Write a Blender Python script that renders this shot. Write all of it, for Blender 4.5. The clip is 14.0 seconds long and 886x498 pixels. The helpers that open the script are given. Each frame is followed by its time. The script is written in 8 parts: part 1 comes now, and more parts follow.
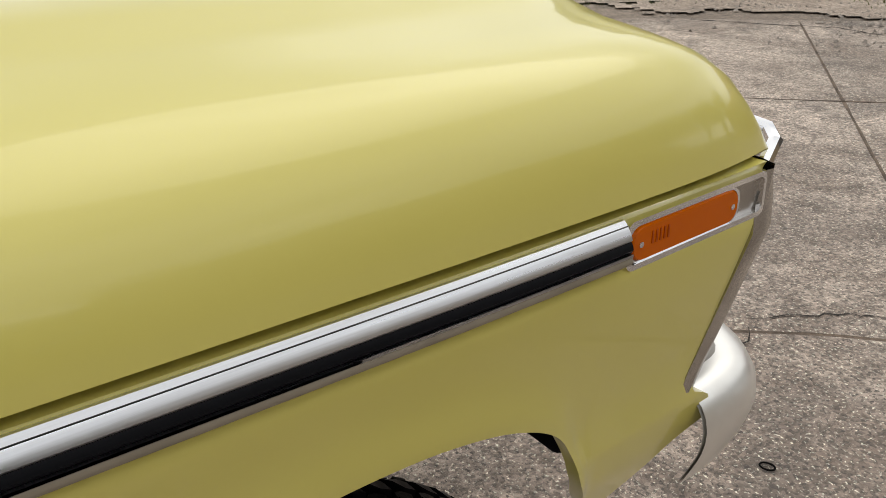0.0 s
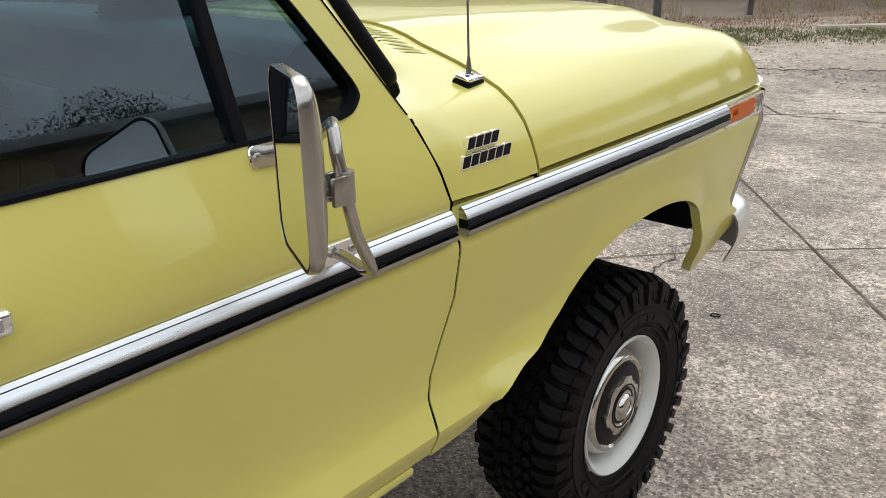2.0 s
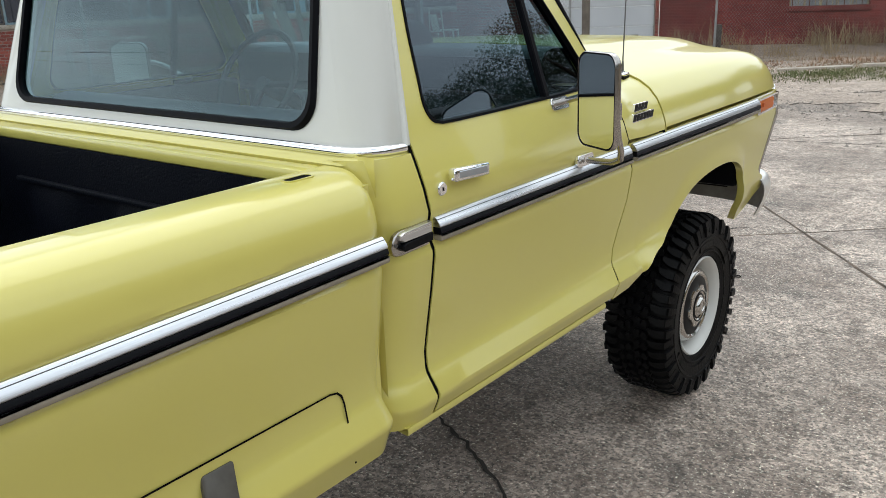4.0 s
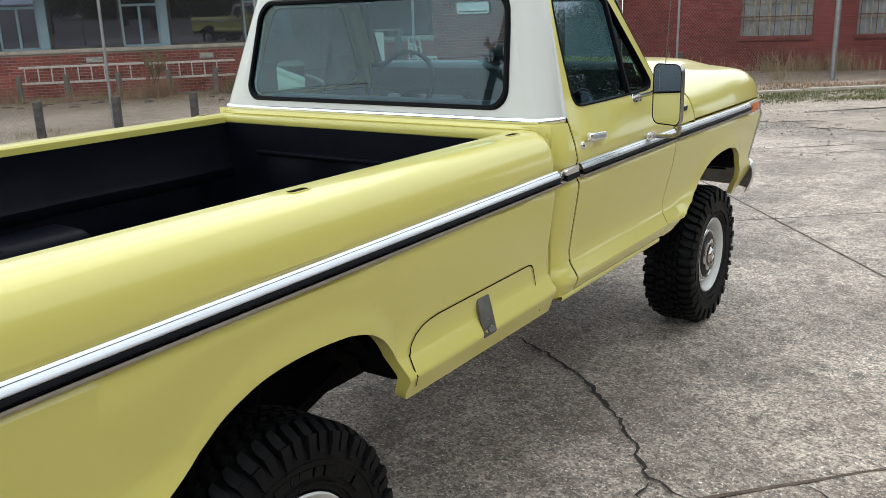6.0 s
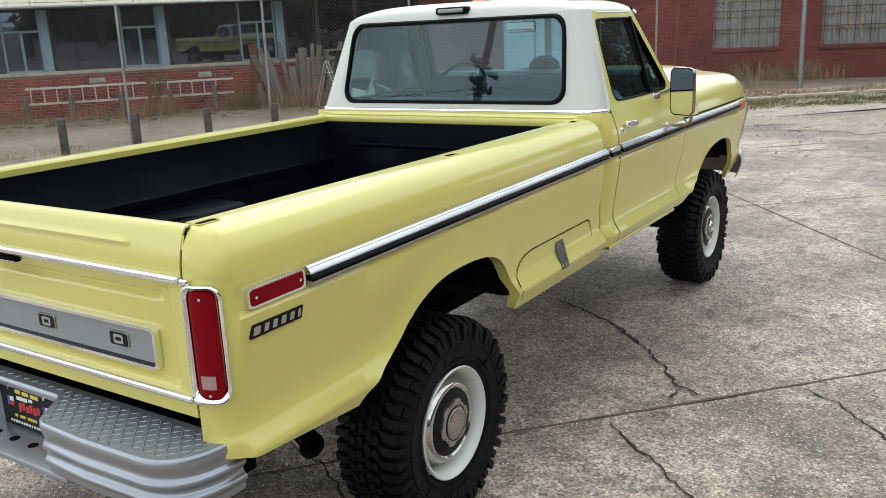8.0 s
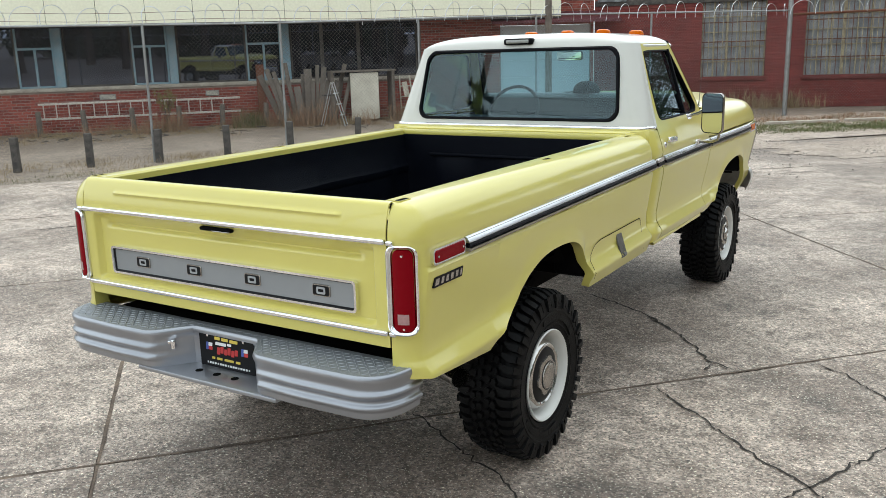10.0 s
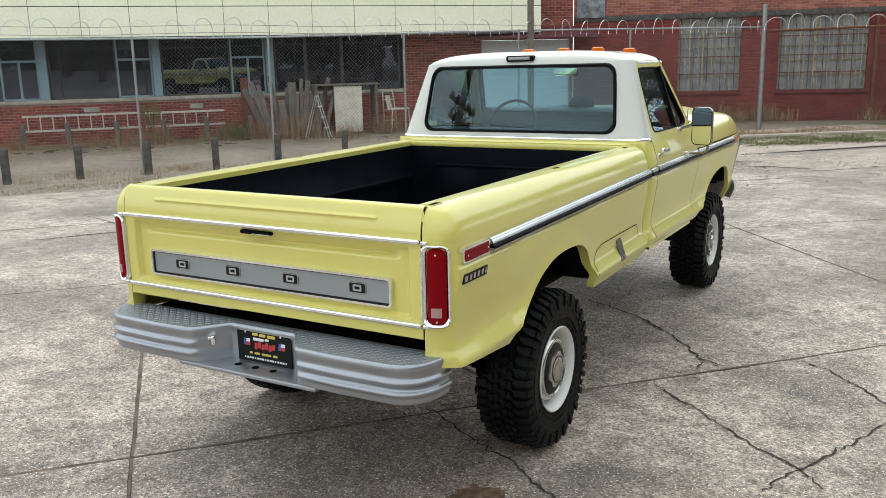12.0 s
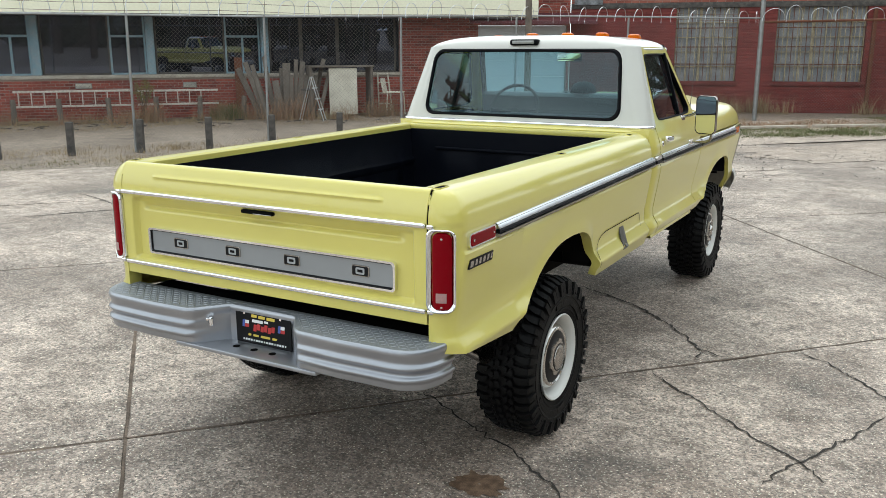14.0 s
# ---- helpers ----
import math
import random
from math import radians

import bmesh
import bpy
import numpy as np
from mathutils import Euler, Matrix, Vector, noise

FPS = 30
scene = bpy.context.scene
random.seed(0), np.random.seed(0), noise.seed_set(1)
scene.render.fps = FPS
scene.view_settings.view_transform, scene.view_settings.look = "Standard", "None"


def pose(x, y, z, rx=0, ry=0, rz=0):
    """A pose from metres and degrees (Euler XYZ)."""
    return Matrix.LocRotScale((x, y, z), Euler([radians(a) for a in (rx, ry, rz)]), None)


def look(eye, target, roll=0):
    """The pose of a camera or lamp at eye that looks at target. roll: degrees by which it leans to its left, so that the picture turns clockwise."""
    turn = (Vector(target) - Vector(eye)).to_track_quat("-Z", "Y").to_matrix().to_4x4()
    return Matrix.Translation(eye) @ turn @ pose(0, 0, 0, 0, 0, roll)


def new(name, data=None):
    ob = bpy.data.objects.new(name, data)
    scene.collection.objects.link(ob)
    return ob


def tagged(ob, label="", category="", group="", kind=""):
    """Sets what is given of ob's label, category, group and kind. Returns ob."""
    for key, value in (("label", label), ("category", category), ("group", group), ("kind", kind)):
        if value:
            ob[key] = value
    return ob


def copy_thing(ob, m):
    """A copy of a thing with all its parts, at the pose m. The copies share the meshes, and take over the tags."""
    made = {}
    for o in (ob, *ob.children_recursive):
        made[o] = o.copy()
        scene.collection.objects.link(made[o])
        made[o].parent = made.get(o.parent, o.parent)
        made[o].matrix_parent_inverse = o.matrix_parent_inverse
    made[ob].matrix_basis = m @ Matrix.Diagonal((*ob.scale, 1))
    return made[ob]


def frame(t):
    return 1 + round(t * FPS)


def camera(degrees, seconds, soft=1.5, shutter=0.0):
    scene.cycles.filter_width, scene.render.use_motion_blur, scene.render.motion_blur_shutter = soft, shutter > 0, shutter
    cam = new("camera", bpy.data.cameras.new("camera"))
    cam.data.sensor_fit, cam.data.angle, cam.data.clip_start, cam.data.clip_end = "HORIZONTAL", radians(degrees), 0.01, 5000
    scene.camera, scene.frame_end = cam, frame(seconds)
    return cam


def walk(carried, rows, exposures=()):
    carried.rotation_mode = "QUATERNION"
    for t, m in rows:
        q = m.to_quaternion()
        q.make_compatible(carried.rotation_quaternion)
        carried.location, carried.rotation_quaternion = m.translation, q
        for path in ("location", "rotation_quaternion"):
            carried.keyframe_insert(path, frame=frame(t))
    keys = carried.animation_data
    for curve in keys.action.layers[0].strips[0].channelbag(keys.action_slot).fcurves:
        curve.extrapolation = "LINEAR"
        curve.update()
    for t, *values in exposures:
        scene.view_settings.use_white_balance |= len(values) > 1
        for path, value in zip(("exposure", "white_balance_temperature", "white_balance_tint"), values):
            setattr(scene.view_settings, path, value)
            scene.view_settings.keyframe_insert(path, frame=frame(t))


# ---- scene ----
cam = camera(55.1, 14.0, soft=0.8)
PATH = [
    (0, (1.660, 3.048, 1.648), (0.166, 4.082, 0.814), -1.7),
    (0.3, (1.709, 2.754, 1.647), (0.269, 3.885, 0.842), -1.1),
    (0.5, (1.748, 2.588, 1.672), (0.353, 3.780, 0.877), -0.9),
    (0.8, (1.818, 2.335, 1.689), (0.477, 3.602, 0.914), -0.8),
    (1, (1.856, 2.180, 1.706), (0.545, 3.486, 0.956), -1.0),
    (1.2, (1.878, 2.018, 1.714), (0.584, 3.346, 0.973), -1.0),
    (1.5, (1.882, 1.793, 1.711), (0.619, 3.164, 0.984), -1.2),
    (2, (1.96, 1.437, 1.731), (0.729, 2.841, 1.013), -1.1),
    (2.5, (2.032, 1.116, 1.742), (0.813, 2.538, 1.041), -0.9),
    (3, (2.054, 0.764, 1.746), (0.85, 2.209, 1.066), -1.4),
    (3.5, (2.135, 0.42, 1.742), (0.934, 1.892, 1.116), -2.1),
    (4, (2.199, 0.096, 1.749), (1.003, 1.584, 1.153), -2.2),
    (4.2, (2.195, -0.035, 1.741), (1.015, 1.469, 1.15), -1.8),
    (6.3, (2.476, -1.506, 1.812), (1.358, 0.064, 1.277), -1.9),
    (6.5, (2.51, -1.622, 1.818), (1.387, -0.056, 1.282), -1.8),
    (7, (2.496, -1.919, 1.813), (1.366, -0.36, 1.274), -2.5),
    (7.5, (2.495, -2.183, 1.822), (1.414, -0.582, 1.301), -2.8),
    (8, (2.571, -2.425, 1.828), (1.496, -0.815, 1.324), -2.7),
    (8.5, (2.589, -2.658, 1.838), (1.507, -1.05, 1.346), -2.0),
    (9, (2.555, -2.945, 1.844), (1.492, -1.322, 1.357), -1.6),
    (9.2, (2.546, -3.031, 1.85), (1.49, -1.403, 1.367), -1.4),
    (11.3, (2.529, -3.703, 1.89), (1.522, -2.027, 1.472), -2.2),
    (11.5, (2.52, -3.709, 1.892), (1.519, -2.029, 1.472), -1.9),
    (12, (2.518, -3.712, 1.891), (1.526, -2.029, 1.465), -1.4),
    (12.5, (2.517, -3.711, 1.89), (1.53, -2.027, 1.458), -1.1),
    (13, (2.508, -3.706, 1.885), (1.523, -2.023, 1.441), -0.9),
    (13.5, (2.491, -3.707, 1.885), (1.512, -2.021, 1.436), -0.5),
    (14, (2.44, -3.694, 1.875), (1.471, -2.006, 1.415), -0.1),
]
EXPOSURES = [
    (0.0, -0.46, 6750, 9), (0.5, -0.37, 6700, 10), (1.0, -0.28, 6600, 10), (1.5, -0.17, 6480, 9), (2.0, -0.03, 6330, 6), (3.0, -0.05, 6250, 5),
    (4.0, -0.04, 6100, 5), (6.5, 0.05, 6080, 4), (9.0, 0.04, 6060, 3), (11.5, 0.05, 6130, 2), (14.0, 0.04, 6130, 2),
]
walk(cam, [(t, look(eye, target, roll)) for t, eye, target, roll in PATH], EXPOSURES)

# ---- world, sun ----
world = bpy.data.worlds.new("overcast_sky")
world.use_nodes = True
scene.world = world
wn, wl = world.node_tree.nodes, world.node_tree.links
wn.clear()
SUN_EL, SUN_AZ = radians(62), radians(328)
sky = wn.new("ShaderNodeTexSky")
sky.sky_type, sky.sun_disc = "NISHITA", False
sky.sun_elevation, sky.sun_rotation = SUN_EL, SUN_AZ
soft_sky = wn.new("ShaderNodeHueSaturation")
soft_sky.inputs["Saturation"].default_value = 0.30
cloud_co = wn.new("ShaderNodeTexCoord")
cloud_map = wn.new("ShaderNodeMapping")
cloud_map.inputs["Scale"].default_value = (1.0, 1.0, 3.2)
cloud = wn.new("ShaderNodeTexNoise")
cloud.inputs["Scale"].default_value, cloud.inputs["Detail"].default_value = 2.3, 7.0
cloud_ramp = wn.new("ShaderNodeValToRGB")
cloud_ramp.color_ramp.elements[0].position, cloud_ramp.color_ramp.elements[0].color = 0.36, (5.0, 5.2, 5.5, 1)
cloud_ramp.color_ramp.elements[1].position, cloud_ramp.color_ramp.elements[1].color = 0.66, (10.6, 10.7, 10.8, 1)
cloud_mix = wn.new("ShaderNodeMixRGB")
cloud_mix.inputs[0].default_value = 0.8
background, world_out = wn.new("ShaderNodeBackground"), wn.new("ShaderNodeOutputWorld")
background.inputs["Strength"].default_value = 0.165
wl.new(sky.outputs[0], soft_sky.inputs["Color"])
wl.new(cloud_co.outputs["Generated"], cloud_map.inputs[0])
wl.new(cloud_map.outputs[0], cloud.inputs["Vector"])
wl.new(cloud.outputs["Fac"], cloud_ramp.inputs[0])
wl.new(soft_sky.outputs[0], cloud_mix.inputs[1])
wl.new(cloud_ramp.outputs[0], cloud_mix.inputs[2])
split = wn.new("ShaderNodeSeparateXYZ")
overcast = wn.new("ShaderNodeMapRange")
overcast.inputs["From Min"].default_value, overcast.inputs["From Max"].default_value = 0.0, 1.0
overcast.inputs["To Min"].default_value, overcast.inputs["To Max"].default_value = 1.30, 1.17
weigh = wn.new("ShaderNodeVectorMath")
weigh.operation = "MULTIPLY"
wl.new(cloud_co.outputs["Generated"], split.inputs[0])
wl.new(split.outputs["Z"], overcast.inputs["Value"])
wl.new(cloud_mix.outputs[0], weigh.inputs[0])
wl.new(overcast.outputs[0], weigh.inputs[1])
wl.new(weigh.outputs[0], background.inputs["Color"])
wl.new(background.outputs[0], world_out.inputs[0])
sun_data = bpy.data.lights.new("sun", "SUN")
sun_data.energy, sun_data.angle, sun_data.color = 1.0, radians(55), (1.0, 0.96, 0.9)
sun = new("sun", sun_data)
sun.matrix_world = look((0, 0, 0), (-math.sin(SUN_AZ) * math.cos(SUN_EL), -math.cos(SUN_AZ) * math.cos(SUN_EL), -math.sin(SUN_EL)))


# ---- materials ----
def material(name, color, rough=0.5, metal=0.0, coat=0.0, vary=0.0, scale=20.0, fine=0.0, bump=0.0, bump_scale=60.0, tint=None, rough_vary=0.0, gloss=0.5, stretch=None):
    """A principled material; vary blends towards tint in soft patches, fine adds a second, smaller grain."""
    m = bpy.data.materials.new(name)
    m.use_nodes = True
    n, l = m.node_tree.nodes, m.node_tree.links
    p = n["Principled BSDF"]
    p.inputs["Base Color"].default_value = (*color, 1)
    p.inputs["Roughness"].default_value, p.inputs["Metallic"].default_value = rough, metal
    p.inputs["Specular IOR Level"].default_value = gloss
    p.inputs["Coat Weight"].default_value, p.inputs["Coat Roughness"].default_value = coat, 0.04
    co = n.new("ShaderNodeTexCoord")
    where = co.outputs["Object"]
    if stretch:
        mapping = n.new("ShaderNodeMapping")
        mapping.inputs["Scale"].default_value = stretch
        l.new(where, mapping.inputs[0])
        where = mapping.outputs[0]
    if vary or fine:
        tex = n.new("ShaderNodeTexNoise")
        tex.inputs["Scale"].default_value, tex.inputs["Detail"].default_value = scale, 6
        l.new(where, tex.inputs["Vector"])
        ramp = n.new("ShaderNodeMapRange")
        ramp.inputs["From Min"].default_value, ramp.inputs["From Max"].default_value = 0.35, 0.68
        ramp.inputs["To Max"].default_value = vary
        l.new(tex.outputs["Fac"], ramp.inputs["Value"])
        mix = n.new("ShaderNodeMixRGB")
        mix.inputs[1].default_value = (*color, 1)
        mix.inputs[2].default_value = (*(tint or [c * 0.55 for c in color]), 1)
        l.new(ramp.outputs[0], mix.inputs[0])
        last = mix
        if fine:
            grain = n.new("ShaderNodeTexNoise")
            grain.inputs["Scale"].default_value, grain.inputs["Detail"].default_value = scale * 14, 4
            l.new(co.outputs["Object"], grain.inputs["Vector"])
            dark = n.new("ShaderNodeMapRange")
            dark.inputs["From Min"].default_value, dark.inputs["From Max"].default_value = 0.3, 0.7
            dark.inputs["To Min"].default_value, dark.inputs["To Max"].default_value = 1 - fine, 1 + fine
            l.new(grain.outputs["Fac"], dark.inputs["Value"])
            last = n.new("ShaderNodeVectorMath")
            last.operation = "MULTIPLY"
            l.new(mix.outputs[0], last.inputs[0])
            l.new(dark.outputs[0], last.inputs[1])
        l.new(last.outputs[0], p.inputs["Base Color"])
        if rough_vary:
            rr = n.new("ShaderNodeMapRange")
            rr.inputs["To Min"].default_value, rr.inputs["To Max"].default_value = rough, rough + rough_vary
            l.new(tex.outputs["Fac"], rr.inputs["Value"])
            l.new(rr.outputs[0], p.inputs["Roughness"])
    if bump:
        relief = n.new("ShaderNodeTexNoise")
        relief.inputs["Scale"].default_value, relief.inputs["Detail"].default_value = bump_scale, 5
        l.new(co.outputs["Object"], relief.inputs["Vector"])
        bn = n.new("ShaderNodeBump")
        bn.inputs["Strength"].default_value, bn.inputs["Distance"].default_value = bump, 0.01
        l.new(relief.outputs["Fac"], bn.inputs["Height"])
        l.new(bn.outputs[0], p.inputs["Normal"])
        if coat:
            l.new(bn.outputs[0], p.inputs["Coat Normal"])
    return m


def glass_material(name, tint, gloss=0.02, ior=1.5, sheen=(0.84, 0.94, 0.98), dust=0.0):
    """Thin sheet glass: clear tinted body with a Fresnel-driven mirror coat."""
    m = bpy.data.materials.new(name)
    m.use_nodes = True
    n, l = m.node_tree.nodes, m.node_tree.links
    n.remove(n["Principled BSDF"])
    clear, mirror, mix, facing = n.new("ShaderNodeBsdfTransparent"), n.new("ShaderNodeBsdfGlossy"), n.new("ShaderNodeMixShader"), n.new("ShaderNodeLayerWeight")
    curve, fres = n.new("ShaderNodeMath"), n.new("ShaderNodeMapRange")
    clear.inputs[0].default_value = (*tint, 1)
    mirror.inputs["Roughness"].default_value = gloss
    mirror.inputs["Color"].default_value = (*sheen, 1)
    facing.inputs["Blend"].default_value = 0.5
    curve.operation = "POWER"
    curve.inputs[1].default_value = 4.0
    base = 1.45 * ((ior - 1) / (ior + 1)) ** 2
    fres.inputs["To Min"].default_value = base
    l.new(facing.outputs["Facing"], curve.inputs[0])
    l.new(curve.outputs[0], fres.inputs["Value"])
    l.new(fres.outputs[0], mix.inputs[0])
    l.new(clear.outputs[0], mix.inputs[1])
    l.new(mirror.outputs[0], mix.inputs[2])
    last = mix
    if dust:
        film, last = n.new("ShaderNodeBsdfDiffuse"), n.new("ShaderNodeMixShader")
        film.inputs["Color"].default_value = (0.34, 0.39, 0.50, 1)
        last.inputs[0].default_value = dust
        l.new(mix.outputs[0], last.inputs[1])
        l.new(film.outputs[0], last.inputs[2])
    l.new(last.outputs[0], n["Material Output"].inputs[0])
    return m


def brick_material(name, c1, c2, mortar):
    m = bpy.data.materials.new(name)
    m.use_nodes = True
    n, l = m.node_tree.nodes, m.node_tree.links
    p = n["Principled BSDF"]
    p.inputs["Roughness"].default_value = 0.9
    co, brick, patch = n.new("ShaderNodeTexCoord"), n.new("ShaderNodeTexBrick"), n.new("ShaderNodeTexNoise")
    brick.inputs["Scale"].default_value = 1.0
    brick.inputs["Brick Width"].default_value, brick.inputs["Row Height"].default_value = 0.215, 0.075
    brick.inputs["Mortar Size"].default_value = 0.006
    brick.inputs["Color1"].default_value, brick.inputs["Color2"].default_value, brick.inputs["Mortar"].default_value = (*c1, 1), (*c2, 1), (*mortar, 1)
    turn = n.new("ShaderNodeMapping")
    turn.inputs["Rotation"].default_value = (radians(90), 0, 0)
    l.new(co.outputs["Object"], turn.inputs[0])
    l.new(turn.outputs[0], brick.inputs["Vector"])
    patch.inputs["Scale"].default_value, patch.inputs["Detail"].default_value = 0.9, 7
    l.new(co.outputs["Object"], patch.inputs["Vector"])
    rng = n.new("ShaderNodeMapRange")
    rng.inputs["From Min"].default_value, rng.inputs["From Max"].default_value = 0.3, 0.7
    rng.inputs["To Min"].default_value, rng.inputs["To Max"].default_value = 0.72, 1.2
    l.new(patch.outputs["Fac"], rng.inputs["Value"])
    mul = n.new("ShaderNodeVectorMath")
    mul.operation = "MULTIPLY"
    l.new(brick.outputs["Color"], mul.inputs[0])
    l.new(rng.outputs[0], mul.inputs[1])
    l.new(mul.outputs[0], p.inputs["Base Color"])
    bn = n.new("ShaderNodeBump")
    bn.invert = True
    bn.inputs["Strength"].default_value, bn.inputs["Distance"].default_value = 0.6, 0.008
    l.new(brick.outputs["Fac"], bn.inputs["Height"])
    l.new(bn.outputs[0], p.inputs["Normal"])
    return m


def concrete_material(name, light, dark, brown):
    """Worn exposed-aggregate concrete: stains, grit and pale chips."""
    m = bpy.data.materials.new(name)
    m.use_nodes = True
    n, l = m.node_tree.nodes, m.node_tree.links
    p = n["Principled BSDF"]
    p.inputs["Roughness"].default_value = 0.66
    p.inputs["Specular IOR Level"].default_value = 0.6
    co = n.new("ShaderNodeTexCoord")
    geo = n.new("ShaderNodeNewGeometry")

    def noise_fac(scale, detail, lo, hi, rough=0.6):
        t, r = n.new("ShaderNodeTexNoise"), n.new("ShaderNodeMapRange")
        t.inputs["Scale"].default_value, t.inputs["Detail"].default_value, t.inputs["Roughness"].default_value = scale, detail, rough
        l.new(geo.outputs["Position"], t.inputs["Vector"])
        r.inputs["From Min"].default_value, r.inputs["From Max"].default_value = lo, hi
        l.new(t.outputs["Fac"], r.inputs["Value"])
        return r.outputs[0]

    def mixed(fac, a, b):
        x = n.new("ShaderNodeMixRGB")
        l.new(fac, x.inputs[0])
        for i, c in ((1, a), (2, b)):
            if isinstance(c, tuple):
                x.inputs[i].default_value = (*c, 1)
            else:
                l.new(c, x.inputs[i])
        return x.outputs[0]

    c = mixed(noise_fac(0.55, 8, 0.40, 0.575, 0.66), light, dark)
    half = n.new("ShaderNodeMath")
    half.operation = "MULTIPLY"
    half.inputs[1].default_value = 0.95
    l.new(noise_fac(1.7, 9, 0.45, 0.75, 0.7), half.inputs[0])
    c = mixed(half.outputs[0], c, brown)
    c = mixed(noise_fac(4.2, 10, 0.50, 0.66, 0.78), c, tuple(v * 0.52 for v in brown))
    c = mixed(noise_fac(14, 10, 0.47, 0.67, 0.82), c, tuple(v * 0.5 for v in brown))
    c = mixed(noise_fac(1.15, 6, 0.585, 0.68, 0.6), c, tuple(v * 0.50 for v in dark))
    c = mixed(noise_fac(70, 3, 0.55, 0.63), c, tuple(v * 0.38 for v in dark))
    c = mixed(noise_fac(38, 4, 0.56, 0.66, 0.75), c, tuple(v * 0.5 for v in dark))
    c = mixed(noise_fac(85, 2, 0.60, 0.67), c, tuple(min(0.7, v * 1.25) for v in light))
    chips = n.new("ShaderNodeTexVoronoi")
    chips.inputs["Scale"].default_value = 75
    l.new(geo.outputs["Position"], chips.inputs["Vector"])
    parts = n.new("ShaderNodeSeparateColor")
    l.new(chips.outputs["Color"], parts.inputs[0])
    span = n.new("ShaderNodeMapRange")
    span.inputs["To Min"].default_value, span.inputs["To Max"].default_value = 0.54, 1.48
    l.new(parts.outputs[0], span.inputs["Value"])
    grit = n.new("ShaderNodeVectorMath")
    grit.operation = "MULTIPLY"
    l.new(c, grit.inputs[0])
    l.new(span.outputs[0], grit.inputs[1])
    c = grit.outputs[0]
    tone = n.new("ShaderNodeObjectInfo")
    tr = n.new("ShaderNodeMapRange")
    tr.inputs["To Min"].default_value, tr.inputs["To Max"].default_value = 0.9, 1.08
    l.new(tone.outputs["Random"], tr.inputs["Value"])
    mul = n.new("ShaderNodeVectorMath")
    mul.operation = "MULTIPLY"
    l.new(c, mul.inputs[0])
    l.new(tr.outputs[0], mul.inputs[1])
    l.new(mul.outputs[0], p.inputs["Base Color"])
    bn = n.new("ShaderNodeBump")
    bn.inputs["Strength"].default_value, bn.inputs["Distance"].default_value = 0.75, 0.006
    l.new(noise_fac(80, 6, 0.2, 0.8), bn.inputs["Height"])
    l.new(bn.outputs[0], p.inputs["Normal"])
    return m


YELLOW = material("yellow_car_paint", (0.66, 0.585, 0.145), 0.28, 0.0, 0.62, 0.25, 1.2, tint=(0.62, 0.545, 0.13), bump=0.16, bump_scale=2.2)
WHITE = material("white_car_paint", (0.60, 0.59, 0.54), 0.32, 0.0, 0.7, 0.3, 3.0, tint=(0.55, 0.53, 0.475))
CHROME = material("polished_chrome", (0.86, 0.86, 0.87), 0.05, 1.0, vary=0.15, scale=30, tint=(0.72, 0.72, 0.72), rough_vary=0.07)
ALUMINIUM = material("brushed_aluminium_trim", (0.76, 0.77, 0.80), 0.20, 1.0, vary=0.75, scale=6, tint=(0.55, 0.55, 0.56), rough_vary=0.2, stretch=(12, 0.5, 40))
SATIN = material("weathered_bright_bumper", (0.80, 0.79, 0.76), 0.30, 0.8, vary=0.4, scale=20, tint=(0.70, 0.68, 0.63), rough_vary=0.12)
CAP = material("worn_chrome_hubcap", (0.58, 0.565, 0.54), 0.08, 1.0, vary=0.4, scale=25, tint=(0.42, 0.40, 0.37), rough_vary=0.1)
LIP = material("ground_reflection_taupe", (0.30, 0.26, 0.20), 0.55, 0.0, vary=0.4, scale=20)
DULL = material("dull_grey_metal", (0.16, 0.155, 0.15), 0.5, 0.6)
STEEL = material("dull_stainless_steel", (0.48, 0.455, 0.43), 0.26, 1.0, vary=0.5, scale=14, tint=(0.3, 0.285, 0.265))
BLACK_TRIM = material("black_vinyl_insert", (0.004, 0.004, 0.0055), 0.4, gloss=0.09, bump=0.08)
RUBBER = material("black_window_rubber", (0.005, 0.005, 0.0065), 0.55, gloss=0.07)
TYRE = material("tyre_rubber", (0.0045, 0.0045, 0.005), 0.5, vary=0.7, scale=14, fine=0.25, tint=(0.009, 0.0088, 0.0085), gloss=0.11, bump=0.15, bump_scale=120)
RIM = material("white_painted_steel_wheel", (0.64, 0.63, 0.595), 0.38, 0.0, 0.3, 0.3, 14, tint=(0.6, 0.58, 0.53))
LINER = material("black_bed_liner", (0.0020, 0.0028, 0.0062), 0.40, vary=0.6, scale=5, tint=(0.0045, 0.0055, 0.0085), gloss=0.08, bump=0.25, bump_scale=150, rough_vary=0.25)
UNDER = material("dark_undercoated_steel", (0.006, 0.0055, 0.0055), 0.85, gloss=0.05, vary=0.4, scale=9)
GAP = material("shut_line_black", (0.004, 0.004, 0.004), 0.95, gloss=0.05)
RED = material("red_lamp_lens", (0.20, 0.001, 0.006), 0.22, 0.0, 0.0, 0.5, 40, tint=(0.19, 0.0, 0.004), gloss=0.10)
AMBER = material("amber_lamp_lens", (0.60, 0.115, 0.0), 0.25, 0.0, 0.0, 0.5, 45, tint=(0.6, 0.12, 0.0), gloss=0.15)
AMBER_DARK = material("dark_amber_lens_rib", (0.42, 0.07, 0.0), 0.4, gloss=0.15)
